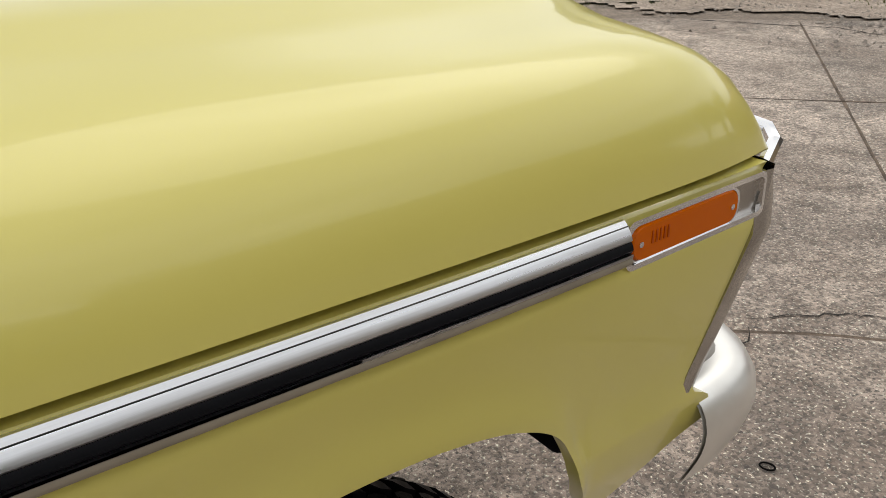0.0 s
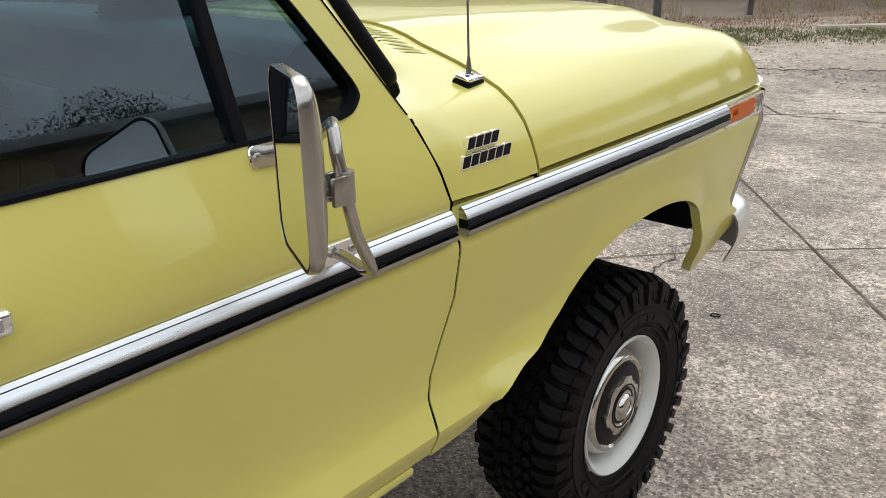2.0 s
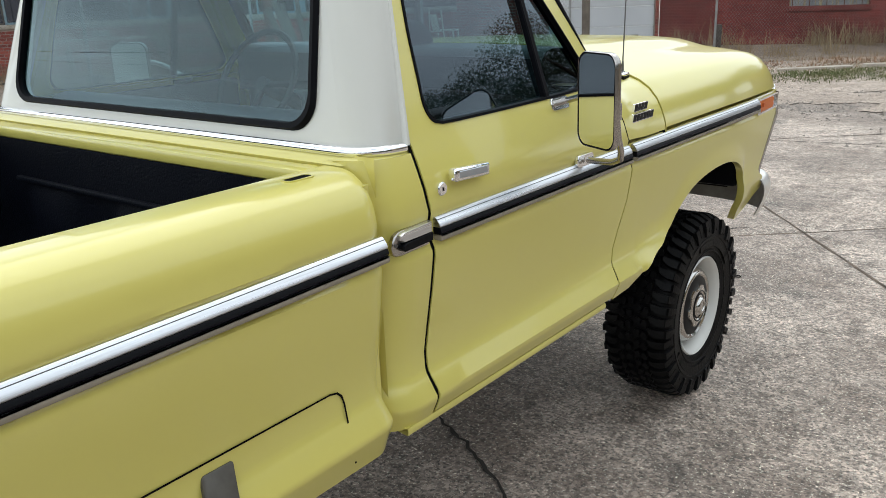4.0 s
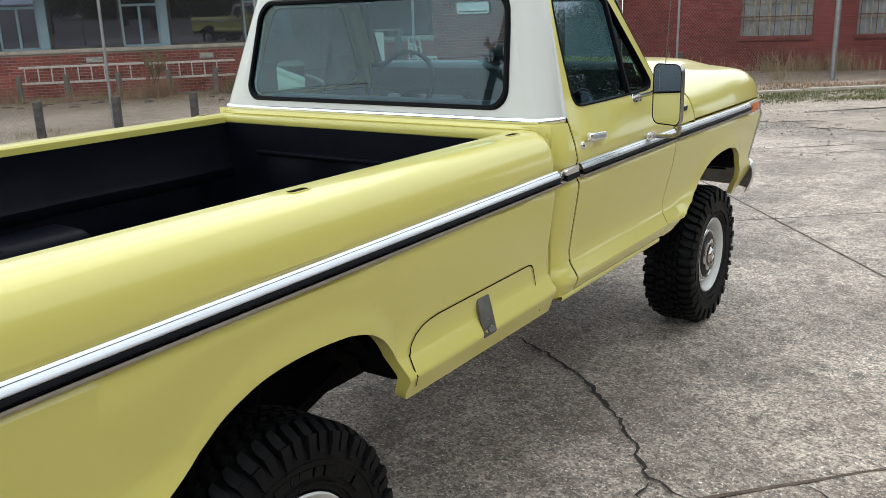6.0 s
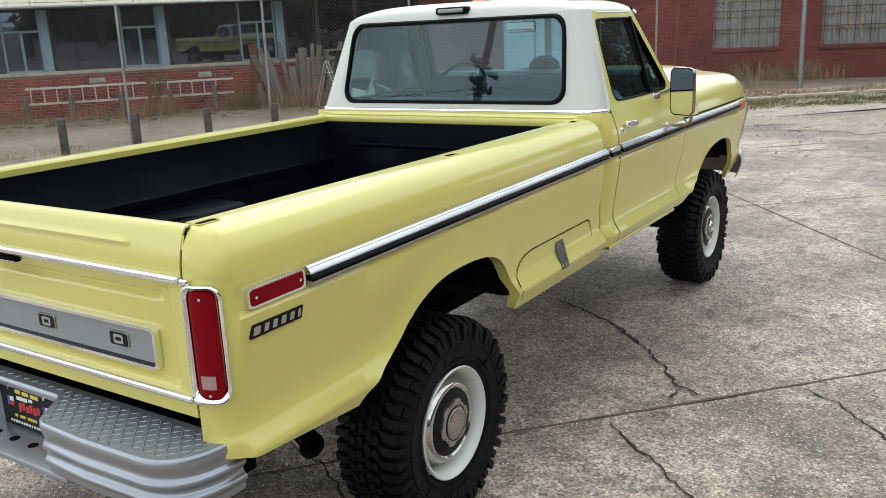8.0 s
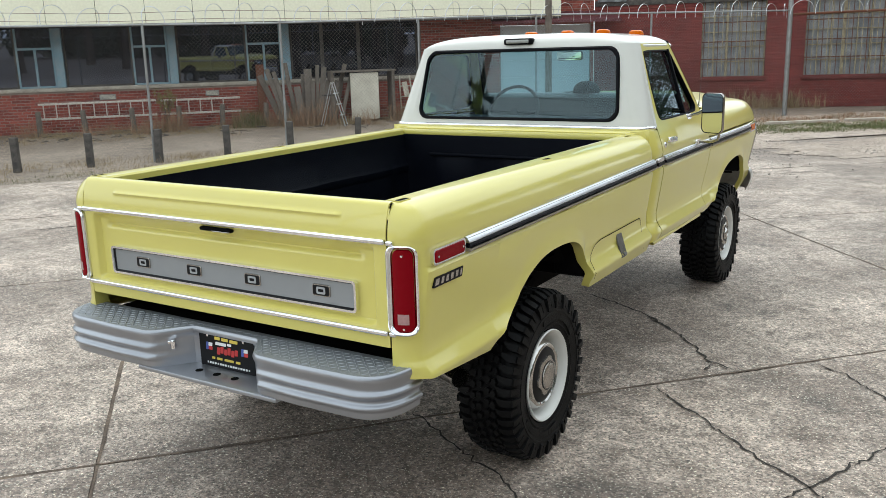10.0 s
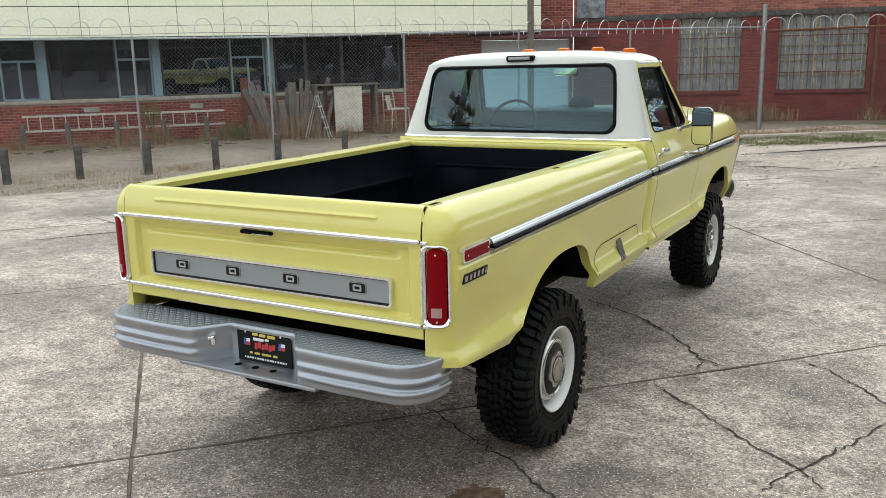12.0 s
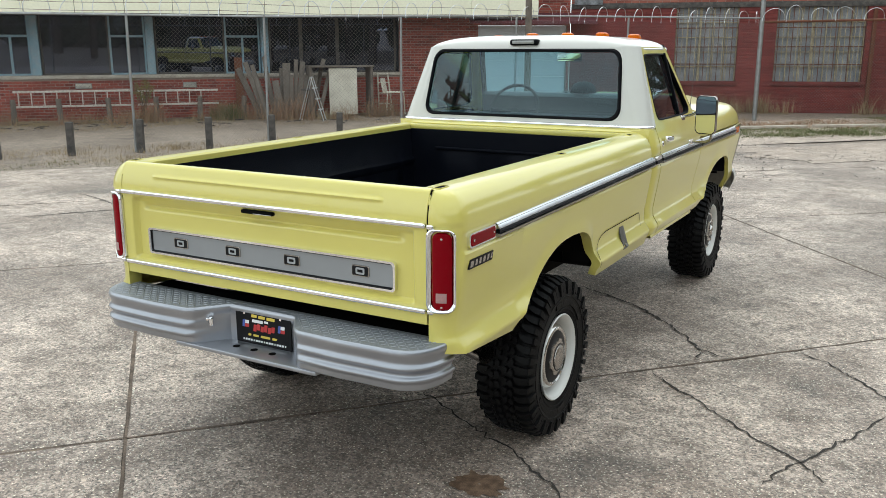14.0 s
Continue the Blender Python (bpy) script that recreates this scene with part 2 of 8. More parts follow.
CLEAR_LENS = material("clear_reverse_lens", (0.42, 0.24, 0.23), 0.2, 0.0, 0.4, 0.4, 90)
SILVER = material("silver_bumper_paint", (0.345, 0.355, 0.385), 0.33, 0.8, 0.25, 0.25, 6, tint=(0.30, 0.31, 0.33))
TREAD = material("grey_tread_plate", (0.24, 0.255, 0.275), 0.45, 0.35, vary=0.5, scale=8, fine=0.15, tint=(0.24, 0.25, 0.26))
GREY_PANEL = material("silver_grey_tailgate_panel", (0.30, 0.31, 0.32), 0.42, 0.3, vary=0.2, scale=5)
BLACK_PAINT = material("black_badge_paint", (0.007, 0.007, 0.008), 0.4, gloss=0.15)
WHITE_MARK = material("white_badge_enamel", (0.75, 0.75, 0.75), 0.4)
SEAT = material("blue_grey_seat_vinyl", (0.024, 0.031, 0.041), 0.55, vary=0.4, scale=12, bump=0.1)
DASH = material("dark_dashboard_vinyl", (0.013, 0.016, 0.019), 0.5, bump=0.1)
INSET = material("dull_handle_inset", (0.46, 0.49, 0.53), 0.35, 0.8)
LATCH = material("dark_grey_latch_plate", (0.055, 0.05, 0.046), 0.5, 0.2, vary=0.4, scale=40)
CLEAR_GLASS = glass_material("pale_green_car_glass", (0.60, 0.80, 0.85), 0.008, 1.5, (0.78, 0.95, 1.0))
GLASS = glass_material("tinted_car_glass", (0.22, 0.31, 0.32), 0.008, 1.62, (0.76, 0.88, 1.0))
MIRROR = material("mirror_glass", (0.85, 0.86, 0.86), 0.02, 1.0)
CONCRETE = concrete_material("worn_concrete", (0.650, 0.535, 0.445), (0.268, 0.213, 0.174), (0.232, 0.168, 0.126))
CRACK = material("dirt_filled_crack", (0.035, 0.029, 0.024), 0.95, vary=0.5, scale=30)
JOINT = material("joint_dirt", (0.17, 0.125, 0.092), 0.95, vary=0.95, scale=5, fine=0.35, tint=(0.055, 0.04, 0.03))
STAIN = material("oil_stain", (0.075, 0.042, 0.022), 0.75, vary=0.9, scale=22, fine=0.4, tint=(0.20, 0.125, 0.075))
DIRT = concrete_material("dry_dirt", (0.345, 0.275, 0.215), (0.225, 0.175, 0.135), (0.18, 0.135, 0.095))
STONE = material("grey_gravel", (0.36, 0.32, 0.28), 0.9, vary=0.8, scale=6, tint=(0.14, 0.115, 0.095))


def masonry(name, c1, c2, c3):
    """Single bricks: each its own tone, with soot and pale bloom."""
    m = material(name, c1, 0.88, bump=0.35, bump_scale=140)
    n, l = m.node_tree.nodes, m.node_tree.links
    geo, pick, ramp = n.new("ShaderNodeNewGeometry"), n.new("ShaderNodeObjectInfo"), n.new("ShaderNodeValToRGB")
    add, wrap, stain, mul, rng = n.new("ShaderNodeMath"), n.new("ShaderNodeMath"), n.new("ShaderNodeTexNoise"), n.new("ShaderNodeVectorMath"), n.new("ShaderNodeMapRange")
    wrap.operation, mul.operation = "FRACT", "MULTIPLY"
    l.new(geo.outputs["Random Per Island"], add.inputs[0])
    l.new(pick.outputs["Random"], add.inputs[1])
    l.new(add.outputs[0], wrap.inputs[0])
    l.new(wrap.outputs[0], ramp.inputs[0])
    ramp.color_ramp.elements[0].color, ramp.color_ramp.elements[1].color = (*c1, 1), (*c3, 1)
    ramp.color_ramp.elements.new(0.6).color = (*c2, 1)
    stain.inputs["Scale"].default_value, stain.inputs["Detail"].default_value = 0.8, 8
    l.new(geo.outputs["Position"], stain.inputs["Vector"])
    rng.inputs["From Min"].default_value, rng.inputs["From Max"].default_value = 0.3, 0.7
    rng.inputs["To Min"].default_value, rng.inputs["To Max"].default_value = 0.7, 1.22
    l.new(stain.outputs["Fac"], rng.inputs["Value"])
    l.new(ramp.outputs[0], mul.inputs[0])
    l.new(rng.outputs[0], mul.inputs[1])
    l.new(mul.outputs[0], n["Principled BSDF"].inputs["Base Color"])
    return m


RED_UNIT = masonry("red_brick_unit", (0.34, 0.085, 0.06), (0.27, 0.062, 0.045), (0.18, 0.045, 0.036))
PALE_UNIT = masonry("pale_red_brick_unit", (0.40, 0.15, 0.105), (0.31, 0.10, 0.072), (0.24, 0.075, 0.055))
MAROON_UNIT = masonry("maroon_painted_brick_unit", (0.21, 0.045, 0.038), (0.185, 0.038, 0.033), (0.15, 0.031, 0.028))
MORTAR = material("grey_mortar", (0.36, 0.29, 0.25), 0.95, vary=0.6, scale=3, tint=(0.22, 0.16, 0.13))
MAROON_MORTAR = material("maroon_painted_mortar", (0.13, 0.032, 0.028), 0.95, vary=0.6, scale=3, tint=(0.09, 0.025, 0.022))
PAINTED_BRICK = brick_material("maroon_painted_brick", (0.17, 0.036, 0.031), (0.13, 0.028, 0.025), (0.115, 0.032, 0.028))
CREAM = material("cream_painted_metal", (0.90, 0.87, 0.68), 0.5, vary=0.4, scale=1.2, fine=0.05, tint=(0.82, 0.78, 0.60))
BLUE_FRAME = material("faded_blue_paint", (0.20, 0.33, 0.40), 0.7, vary=0.7, scale=9, fine=0.2, tint=(0.33, 0.37, 0.38))
SILL = material("weathered_concrete_sill", (0.48, 0.43, 0.36), 0.9, vary=0.6, scale=5, fine=0.15, tint=(0.30, 0.25, 0.2))
ROOM_SHADE = material("room_shade_navy", (0.042, 0.047, 0.062), 0.9, vary=0.6, scale=1.5)
PANE = glass_material("dusty_window_pane", (0.15, 0.16, 0.20), 0.006, 1.86, (0.66, 0.75, 1.0), 0.02)
GALV = material("galvanised_pipe", (0.34, 0.35, 0.35), 0.5, 0.7, vary=0.5, scale=9, tint=(0.22, 0.2, 0.18))
TIMBER = material("grey_weathered_timber", (0.17, 0.145, 0.12), 0.9, vary=0.7, scale=7, fine=0.25, tint=(0.09, 0.075, 0.062), bump=0.4)
DARK_TIMBER = material("dark_treated_timber", (0.055, 0.05, 0.047), 0.9, vary=0.8, scale=9, fine=0.3, tint=(0.13, 0.115, 0.10), bump=0.4)
RUST = material("rusty_brown_board", (0.14, 0.055, 0.03), 0.9, vary=0.6, scale=4, fine=0.2)
LADDER = material("pale_worn_ladder", (0.55, 0.50, 0.44), 0.6, vary=0.5, scale=8, tint=(0.36, 0.3, 0.25))
OFFWHITE = material("stained_white_board", (0.66, 0.62, 0.52), 0.8, vary=0.6, scale=3, fine=0.1, tint=(0.42, 0.38, 0.3))
DOOR_WHITE = material("white_sectional_door", (0.66, 0.68, 0.70), 0.6, vary=0.4, scale=1.5, fine=0.05, tint=(0.52, 0.54, 0.56))
BAR_PAINT = material("peeling_yellow_grille_paint", (0.44, 0.38, 0.25), 0.8, vary=0.7, scale=10, tint=(0.14, 0.1, 0.07))
OLD_PANE = material("grimy_window_pane", (0.20, 0.215, 0.235), 0.35, vary=0.9, scale=3, fine=0.25, tint=(0.36, 0.365, 0.37))
DUST = concrete_material("pale_dust", (0.60, 0.49, 0.40), (0.40, 0.315, 0.25), (0.31, 0.235, 0.175))
DRY_GRASS = material("dry_grass", (0.35, 0.265, 0.15), 0.9, vary=0.6, scale=3, tint=(0.22, 0.16, 0.09))
GREEN_GRASS = material("green_grass", (0.10, 0.12, 0.04), 0.9, vary=0.6, scale=3, tint=(0.2, 0.17, 0.08))
DEAD_STALK = material("dead_brown_stalk", (0.34, 0.215, 0.135), 0.9, vary=0.6, scale=3, tint=(0.19, 0.115, 0.07))
LEAF = material("dark_leaves", (0.045, 0.065, 0.025), 0.7, vary=0.6, scale=2, tint=(0.025, 0.035, 0.016))
BARK = material("brown_bark", (0.11, 0.08, 0.06), 0.95, vary=0.6, scale=12, bump=0.6)


# ---- building helpers ----
def finish(bm, name, mat, angle=0.6):
    bmesh.ops.recalc_face_normals(bm, faces=bm.faces)
    for f in bm.faces:
        f.smooth = True
    for e in bm.edges:
        if len(e.link_faces) == 2 and e.calc_face_angle(0) > angle:
            e.smooth = False
    me = bpy.data.meshes.new(name)
    bm.to_mesh(me)
    bm.free()
    for one in mat if isinstance(mat, (list, tuple)) else [mat]:
        me.materials.append(one)
    return me


def part(name, bm, mat, parent=None, label="", angle=0.6):
    """Links a bmesh as one mesh object under a thing or a part."""
    ob = new(name, finish(bm, name, mat, angle))
    ob.parent = parent
    return tagged(ob, label)


def thing(name, label, category, at=(0, 0, 0), turn=0.0, group="", kind=""):
    ob = new(name)
    ob.matrix_basis = pose(*at, 0, 0, turn)
    ob.empty_display_size = 0.1
    return tagged(ob, label, category, group, kind)


def solid(name, bm, mat, label, category, at=(0, 0, 0), turn=0.0, group="", kind=""):
    ob = part(name, bm, mat)
    ob.matrix_basis = pose(*at, 0, 0, turn)
    return tagged(ob, label, category, group, kind)


def box(bm, lo, hi, bevel=0.0, segs=2, m=None):
    r = bmesh.ops.create_cube(bm, size=1)["verts"]
    mid = [(a + b) / 2 for a, b in zip(lo, hi)]
    mat4 = Matrix.LocRotScale(mid, None, [max(1e-4, b - a) for a, b in zip(lo, hi)])
    bmesh.ops.transform(bm, matrix=mat4 if m is None else m @ mat4, verts=r)
    if bevel:
        es = list({e for v in r for e in v.link_edges})
        bmesh.ops.bevel(bm, geom=es, offset=bevel, segments=segs, profile=0.5, affect="EDGES")
    return bm


def grid(bm, rows, close=False):
    """Quads over rows of points of equal length."""
    vs = [[bm.verts.new(p) for p in r] for r in rows]
    for a, b in zip(vs, vs[1:]):
        k = len(a)
        for i in range(k if close else k - 1):
            j = (i + 1) % k
            quad = [a[i], a[j], b[j], b[i]]
            try:
                bm.faces.new(quad)
            except ValueError:
                pass
    return vs


def lathe(bm, profile, centre, axis="x", segs=40, cap=False):
    """Turns (radius, along) pairs round an axis through the centre."""
    cx, cy, cz = centre
    rows = []
    for r, a in profile:
        row = []
        for i in range(segs):
            t = 2 * math.pi * i / segs
            u, v = r * math.cos(t), r * math.sin(t)
            row.append((cx + a, cy + u, cz + v) if axis == "x" else (cx + u, cy + a, cz + v) if axis == "y" else (cx + u, cy + v, cz + a))
        rows.append(row)
    vs = grid(bm, rows, close=True)
    if cap:
        bm.faces.new(vs[0]), bm.faces.new(vs[-1])
    return vs


def tube(bm, pts, r, segs=10, cap=True):
    """A round bar along points; r is a number or one for each point."""
    pts = [Vector(p) for p in pts]
    rows, side = [], None
    for i, p in enumerate(pts):
        d = (pts[min(i + 1, len(pts) - 1)] - pts[max(i - 1, 0)]).normalized()
        if side is None:
            side = d.orthogonal().normalized()
        side = (side - d * side.dot(d)).normalized()
        up = d.cross(side)
        rad = r[i] if isinstance(r, (list, tuple)) else r
        rows.append([p + (side * math.cos(2 * math.pi * k / segs) + up * math.sin(2 * math.pi * k / segs)) * rad for k in range(segs)])
    vs = grid(bm, rows, close=True)
    if cap:
        bm.faces.new(vs[0]), bm.faces.new(vs[-1])


def round_rect(w, h, r, n=6):
    """Outline of a rounded rectangle, centred, as (u, v) pairs."""
    out = []
    for cx, cy, a0 in ((w / 2 - r, h / 2 - r, 0), (-w / 2 + r, h / 2 - r, 90), (-w / 2 + r, -h / 2 + r, 180), (w / 2 - r, -h / 2 + r, 270)):
        for i in range(n + 1):
            a = radians(a0 + 90 * i / n)
            out.append((cx + r * math.cos(a), cy + r * math.sin(a)))
    return out


def slab(bm, outline, place, d0, d1, bevel=0.0):
    """A plate: outline (u, v) carried by place(u, v, depth) from depth d0 to d1, with a softened front edge."""
    rows = [[place(u, v, d0) for u, v in outline]]
    if bevel:
        cu = sum(u for u, _ in outline) / len(outline)
        cv = sum(v for _, v in outline) / len(outline)
        rows.append([place(u, v, d1 - math.copysign(bevel, d1 - d0)) for u, v in outline])
        rows.append([place(cu + (u - cu) * (1 - bevel / max(0.01, math.hypot(u - cu, v - cv))), cv + (v - cv) * (1 - bevel / max(0.01, math.hypot(u - cu, v - cv))), d1) for u, v in outline])
    else:
        rows.append([place(u, v, d1) for u, v in outline])
    vs = grid(bm, rows, close=True)
    bm.faces.new(vs[0]), bm.faces.new(vs[-1])


def subdivided(outline, step):
    """The closed outline with no edge longer than step."""
    out = []
    for (u0, v0), (u1, v1) in zip(outline, outline[1:] + outline[:1]):
        n = max(1, math.ceil(math.hypot(u1 - u0, v1 - v0) / step))
        out += [(u0 + (u1 - u0) * k / n, v0 + (v1 - v0) * k / n) for k in range(n)]
    return out


def frame_ring(bm, outer, inner, place, d0, d1):
    """A raised ring between two outlines of equal length."""
    grid(bm, [[place(u, v, d0) for u, v in outer], [place(u, v, d1) for u, v in outer], [place(u, v, d1) for u, v in inner], [place(u, v, d0) for u, v in inner]], close=True)


def smooth01(t):
    t = min(1.0, max(0.0, t))
    return t * t * (3 - 2 * t)


# ---- pickup truck ----
TX = 0.05                      # the truck's middle line
truck = thing("pickup_truck", "pale yellow vintage pickup truck with white roof, parked on worn concrete", "pickup truck", (TX, 0, 0))
SIDE_Z = (0.64, 0.70, 0.735, 0.765, 0.776, 0.786, 0.828, 0.838, 0.850, 0.89, 1.05, 1.135, 1.155, 1.166, 1.226, 1.236, 1.25)
SIDE_X = (0.905, 0.921, 0.934, 0.947, 0.950, 0.947, 0.917, 0.9125, 0.910, 0.908, 0.932, 0.944, 0.944, 0.933, 0.933, 0.940, 0.938)
UPPER = ((0.930, 1.30), (0.9135, 1.355), (0.8990, 1.395), (0.8905, 1.42))


def trim_z(y):
    return float(np.interp(y, (-1.0, 1.4, 2.6, 3.8, 4.2), (1.176, 1.205, 1.208, 1.204, 1.196)))


def taper(y):
    t = max(0.0, (y - 3.45) / 0.77)
    r = max(0.0, (-0.98 - y) / 0.09)
    return 0.030 * t * t + 0.030 * r * r


def side_x(y, z):
    k = z - (trim_z(y) - 1.2)
    x = float(np.interp(k, SIDE_Z, SIDE_X))
    if k < 0.85 and y > 3.6:       # the flare dies out ahead of the front wheel
        w, d = smooth01((y - 3.62) / 0.12), 0.85 - k
        x += w * (0.912 - 0.10 * d - 1.2 * d * d - x)
    return x - taper(y)


def skin(bm, us, zs, yf, xf, sgn, lip=0.035, top_lip=0.03, ends=0.0):
    """A body panel: columns u, heights zs(u), place along the truck yf(u, z), place across xf(y, z); edges turned inwards."""
    cols = []
    for u in us:
        zz = zs(u)
        col = []
        for z in zz:
            y = yf(u, z)
            col.append((sgn * xf(y, z), y, z))
        if lip:
            x, y, z = col[0]
            col.insert(0, (x - sgn * (lip(u) if callable(lip) else lip), y, z + 0.004))
        if top_lip:
            x, y, z = col[-1]
            col.append((x - sgn * top_lip, y, z - 0.003))
        cols.append(col)
    if ends:
        cols.insert(0, [(x - sgn * ends, y + 0.002, z) for x, y, z in cols[0]])
        cols.append([(x - sgn * ends, y - 0.002, z) for x, y, z in cols[-1]])
    grid(bm, cols)


DOOR_F = ((0.66, 0.79, 0.91, 1.05, 1.17, 1.24, 1.33, 1.42), (2.495, 2.51, 2.54, 2.585, 2.59, 2.574, 2.549, 2.512))
DOOR_R = ((0.66, 0.91, 1.07, 1.21, 1.28, 1.42), (1.548, 1.556, 1.562, 1.562, 1.556, 1.545))


def door_front(z):
    return float(np.interp(z, *DOOR_F))


def door_rear(z):
    return float(np.interp(z, *DOOR_R))


def eased(points, n=4):
    """A smooth curve through the points, finer, y always growing."""
    out = []
    for i in range(len(points) - 1):
        p0, p1, p2, p3 = (points[min(len(points) - 1, max(0, i + k))] for k in (-1, 0, 1, 2))
        for k in range(n):
            t = k / n
            out.append(tuple(0.5 * (2 * b + (c - a) * t + (2 * a - 5 * b + 4 * c - d) * t * t + (3 * b - a - 3 * c + d) * t ** 3) for a, b, c, d in zip(p0, p1, p2, p3)))
    out.append(points[-1])
    good = [out[0]]
    for y, z in out[1:]:
        if y > good[-1][0] + 0.0005:
            good.append((y, z))
    return tuple(good)


def eased_loop(points, n=3):
    """A closed smooth curve through the points."""
    out, k = [], len(points)
    for i in range(k):
        p0, p1, p2, p3 = (points[(i + d) % k] for d in (-1, 0, 1, 2))
        for q in range(n):
            t = q / n
            out.append(tuple(0.5 * (2 * b + 0.7 * (c - a) * t + (1.4 * a - 4.7 * b + 4.0 * c - 0.7 * d) * t * t + (2.7 * b - 0.7 * a - 2.7 * c + 0.7 * d) * t ** 3) for a, b, c, d in zip(p0, p1, p2, p3)))
    return out


def arch(points):
    ys, zs = zip(*points)
    return lambda y: float(np.interp(y, ys, zs))


BED_ARCH = ((-1.07, 0.750), (-0.60, 0.705), (-0.555, 0.705), (-0.51, 0.737), (-0.44, 0.782), (-0.33, 0.825), (-0.26, 0.875), (-0.20, 0.923), (-0.14, 0.953), (-0.075, 0.976), (0.01, 0.989), (0.11, 0.992),
            (0.185, 0.988), (0.25, 0.980), (0.325, 0.957), (0.385, 0.920), (0.425, 0.875), (0.448, 0.825), (0.457, 0.78), (0.463, 0.735), (0.475, 0.702), (0.50, 0.700), (1.4, 0.700))
FENDER_ARCH = ((2.5, 0.722), (2.60, 0.728), (2.66, 0.752), (2.72, 0.786), (2.80, 0.811), (2.88, 0.826), (2.95, 0.856), (3.00, 0.887), (3.06, 0.936), (3.12, 0.970), (3.19, 0.993), (3.28, 1.008), (3.38, 1.015), (3.48, 1.012),
               (3.56, 0.999), (3.62, 0.981), (3.675, 0.953), (3.713, 0.920), (3.739, 0.875), (3.764, 0.81), (3.792, 0.755), (3.822, 0.705), (3.846, 0.675), (3.862, 0.666), (3.878, 0.670), (3.91, 0.692), (3.97, 0.728), (4.05, 0.765), (4.3, 0.80))
BED_ARCH, FENDER_ARCH = eased(BED_ARCH), eased(FENDER_ARCH)
bed_bottom, fender_bottom = arch(BED_ARCH), arch(FENDER_ARCH)


def arch_swell(y, z, bottom):
    """The wheel opening's rolled edge stands proud."""
    near = math.exp(-((z - bottom(y)) / 0.05) ** 2) * smooth01((bottom(y) - 0.72) / 0.08)
    return 0.012 * near if bottom(y) > 0.72 and (-0.5 < y < 0.47 or 2.7 < y < 3.84) else 0.0


def columns(points, n):
    ys = [p[0] for p in points]
    return sorted(set([round(v, 4) for v in np.linspace(ys[0], ys[-1], n)] + ys))


def lower_rows(zb, shift=0.0, n=11):
    even = [zb + (1.13 - zb) * i / n for i in range(n)]
    fixed = [zb] + [f + shift for f in (0.745, 0.766, 0.776, 0.786, 0.827, 0.838, 0.850, 0.89, 0.96, 1.05)]
    fixed = [max(f, zb + 0.011 * i) for i, f in enumerate(fixed)]
    w = smooth01((zb - 0.76) / 0.14)
    return [f + (e - f) * w for e, f in zip(even, fixed)] + [1.13, 1.145, 1.155, 1.166, 1.18, 1.20, 1.215, 1.226, 1.236]


# cargo bed
def eased_section(points, n=4):
    """A smooth line through the points of a cross section."""
    out = []
    for i in range(len(points) - 1):
        p0, p1, p2, p3 = (points[min(len(points) - 1, max(0, i + k))] for k in (-1, 0, 1, 2))
        out += [tuple(0.5 * (2 * b + (c - a) * t + (2 * a - 5 * b + 4 * c - d) * t * t + (3 * b - a - 3 * c + d) * t ** 3) for a, b, c, d in zip(p0, p1, p2, p3)) for t in (k / n for k in range(n))]
    return out + [points[-1]]


def roll_in(z):
    """How far the bed's rear end curves forward near its top."""
    return 0.030 * (max(0.0, z - 1.245) / 0.125) ** 2.0


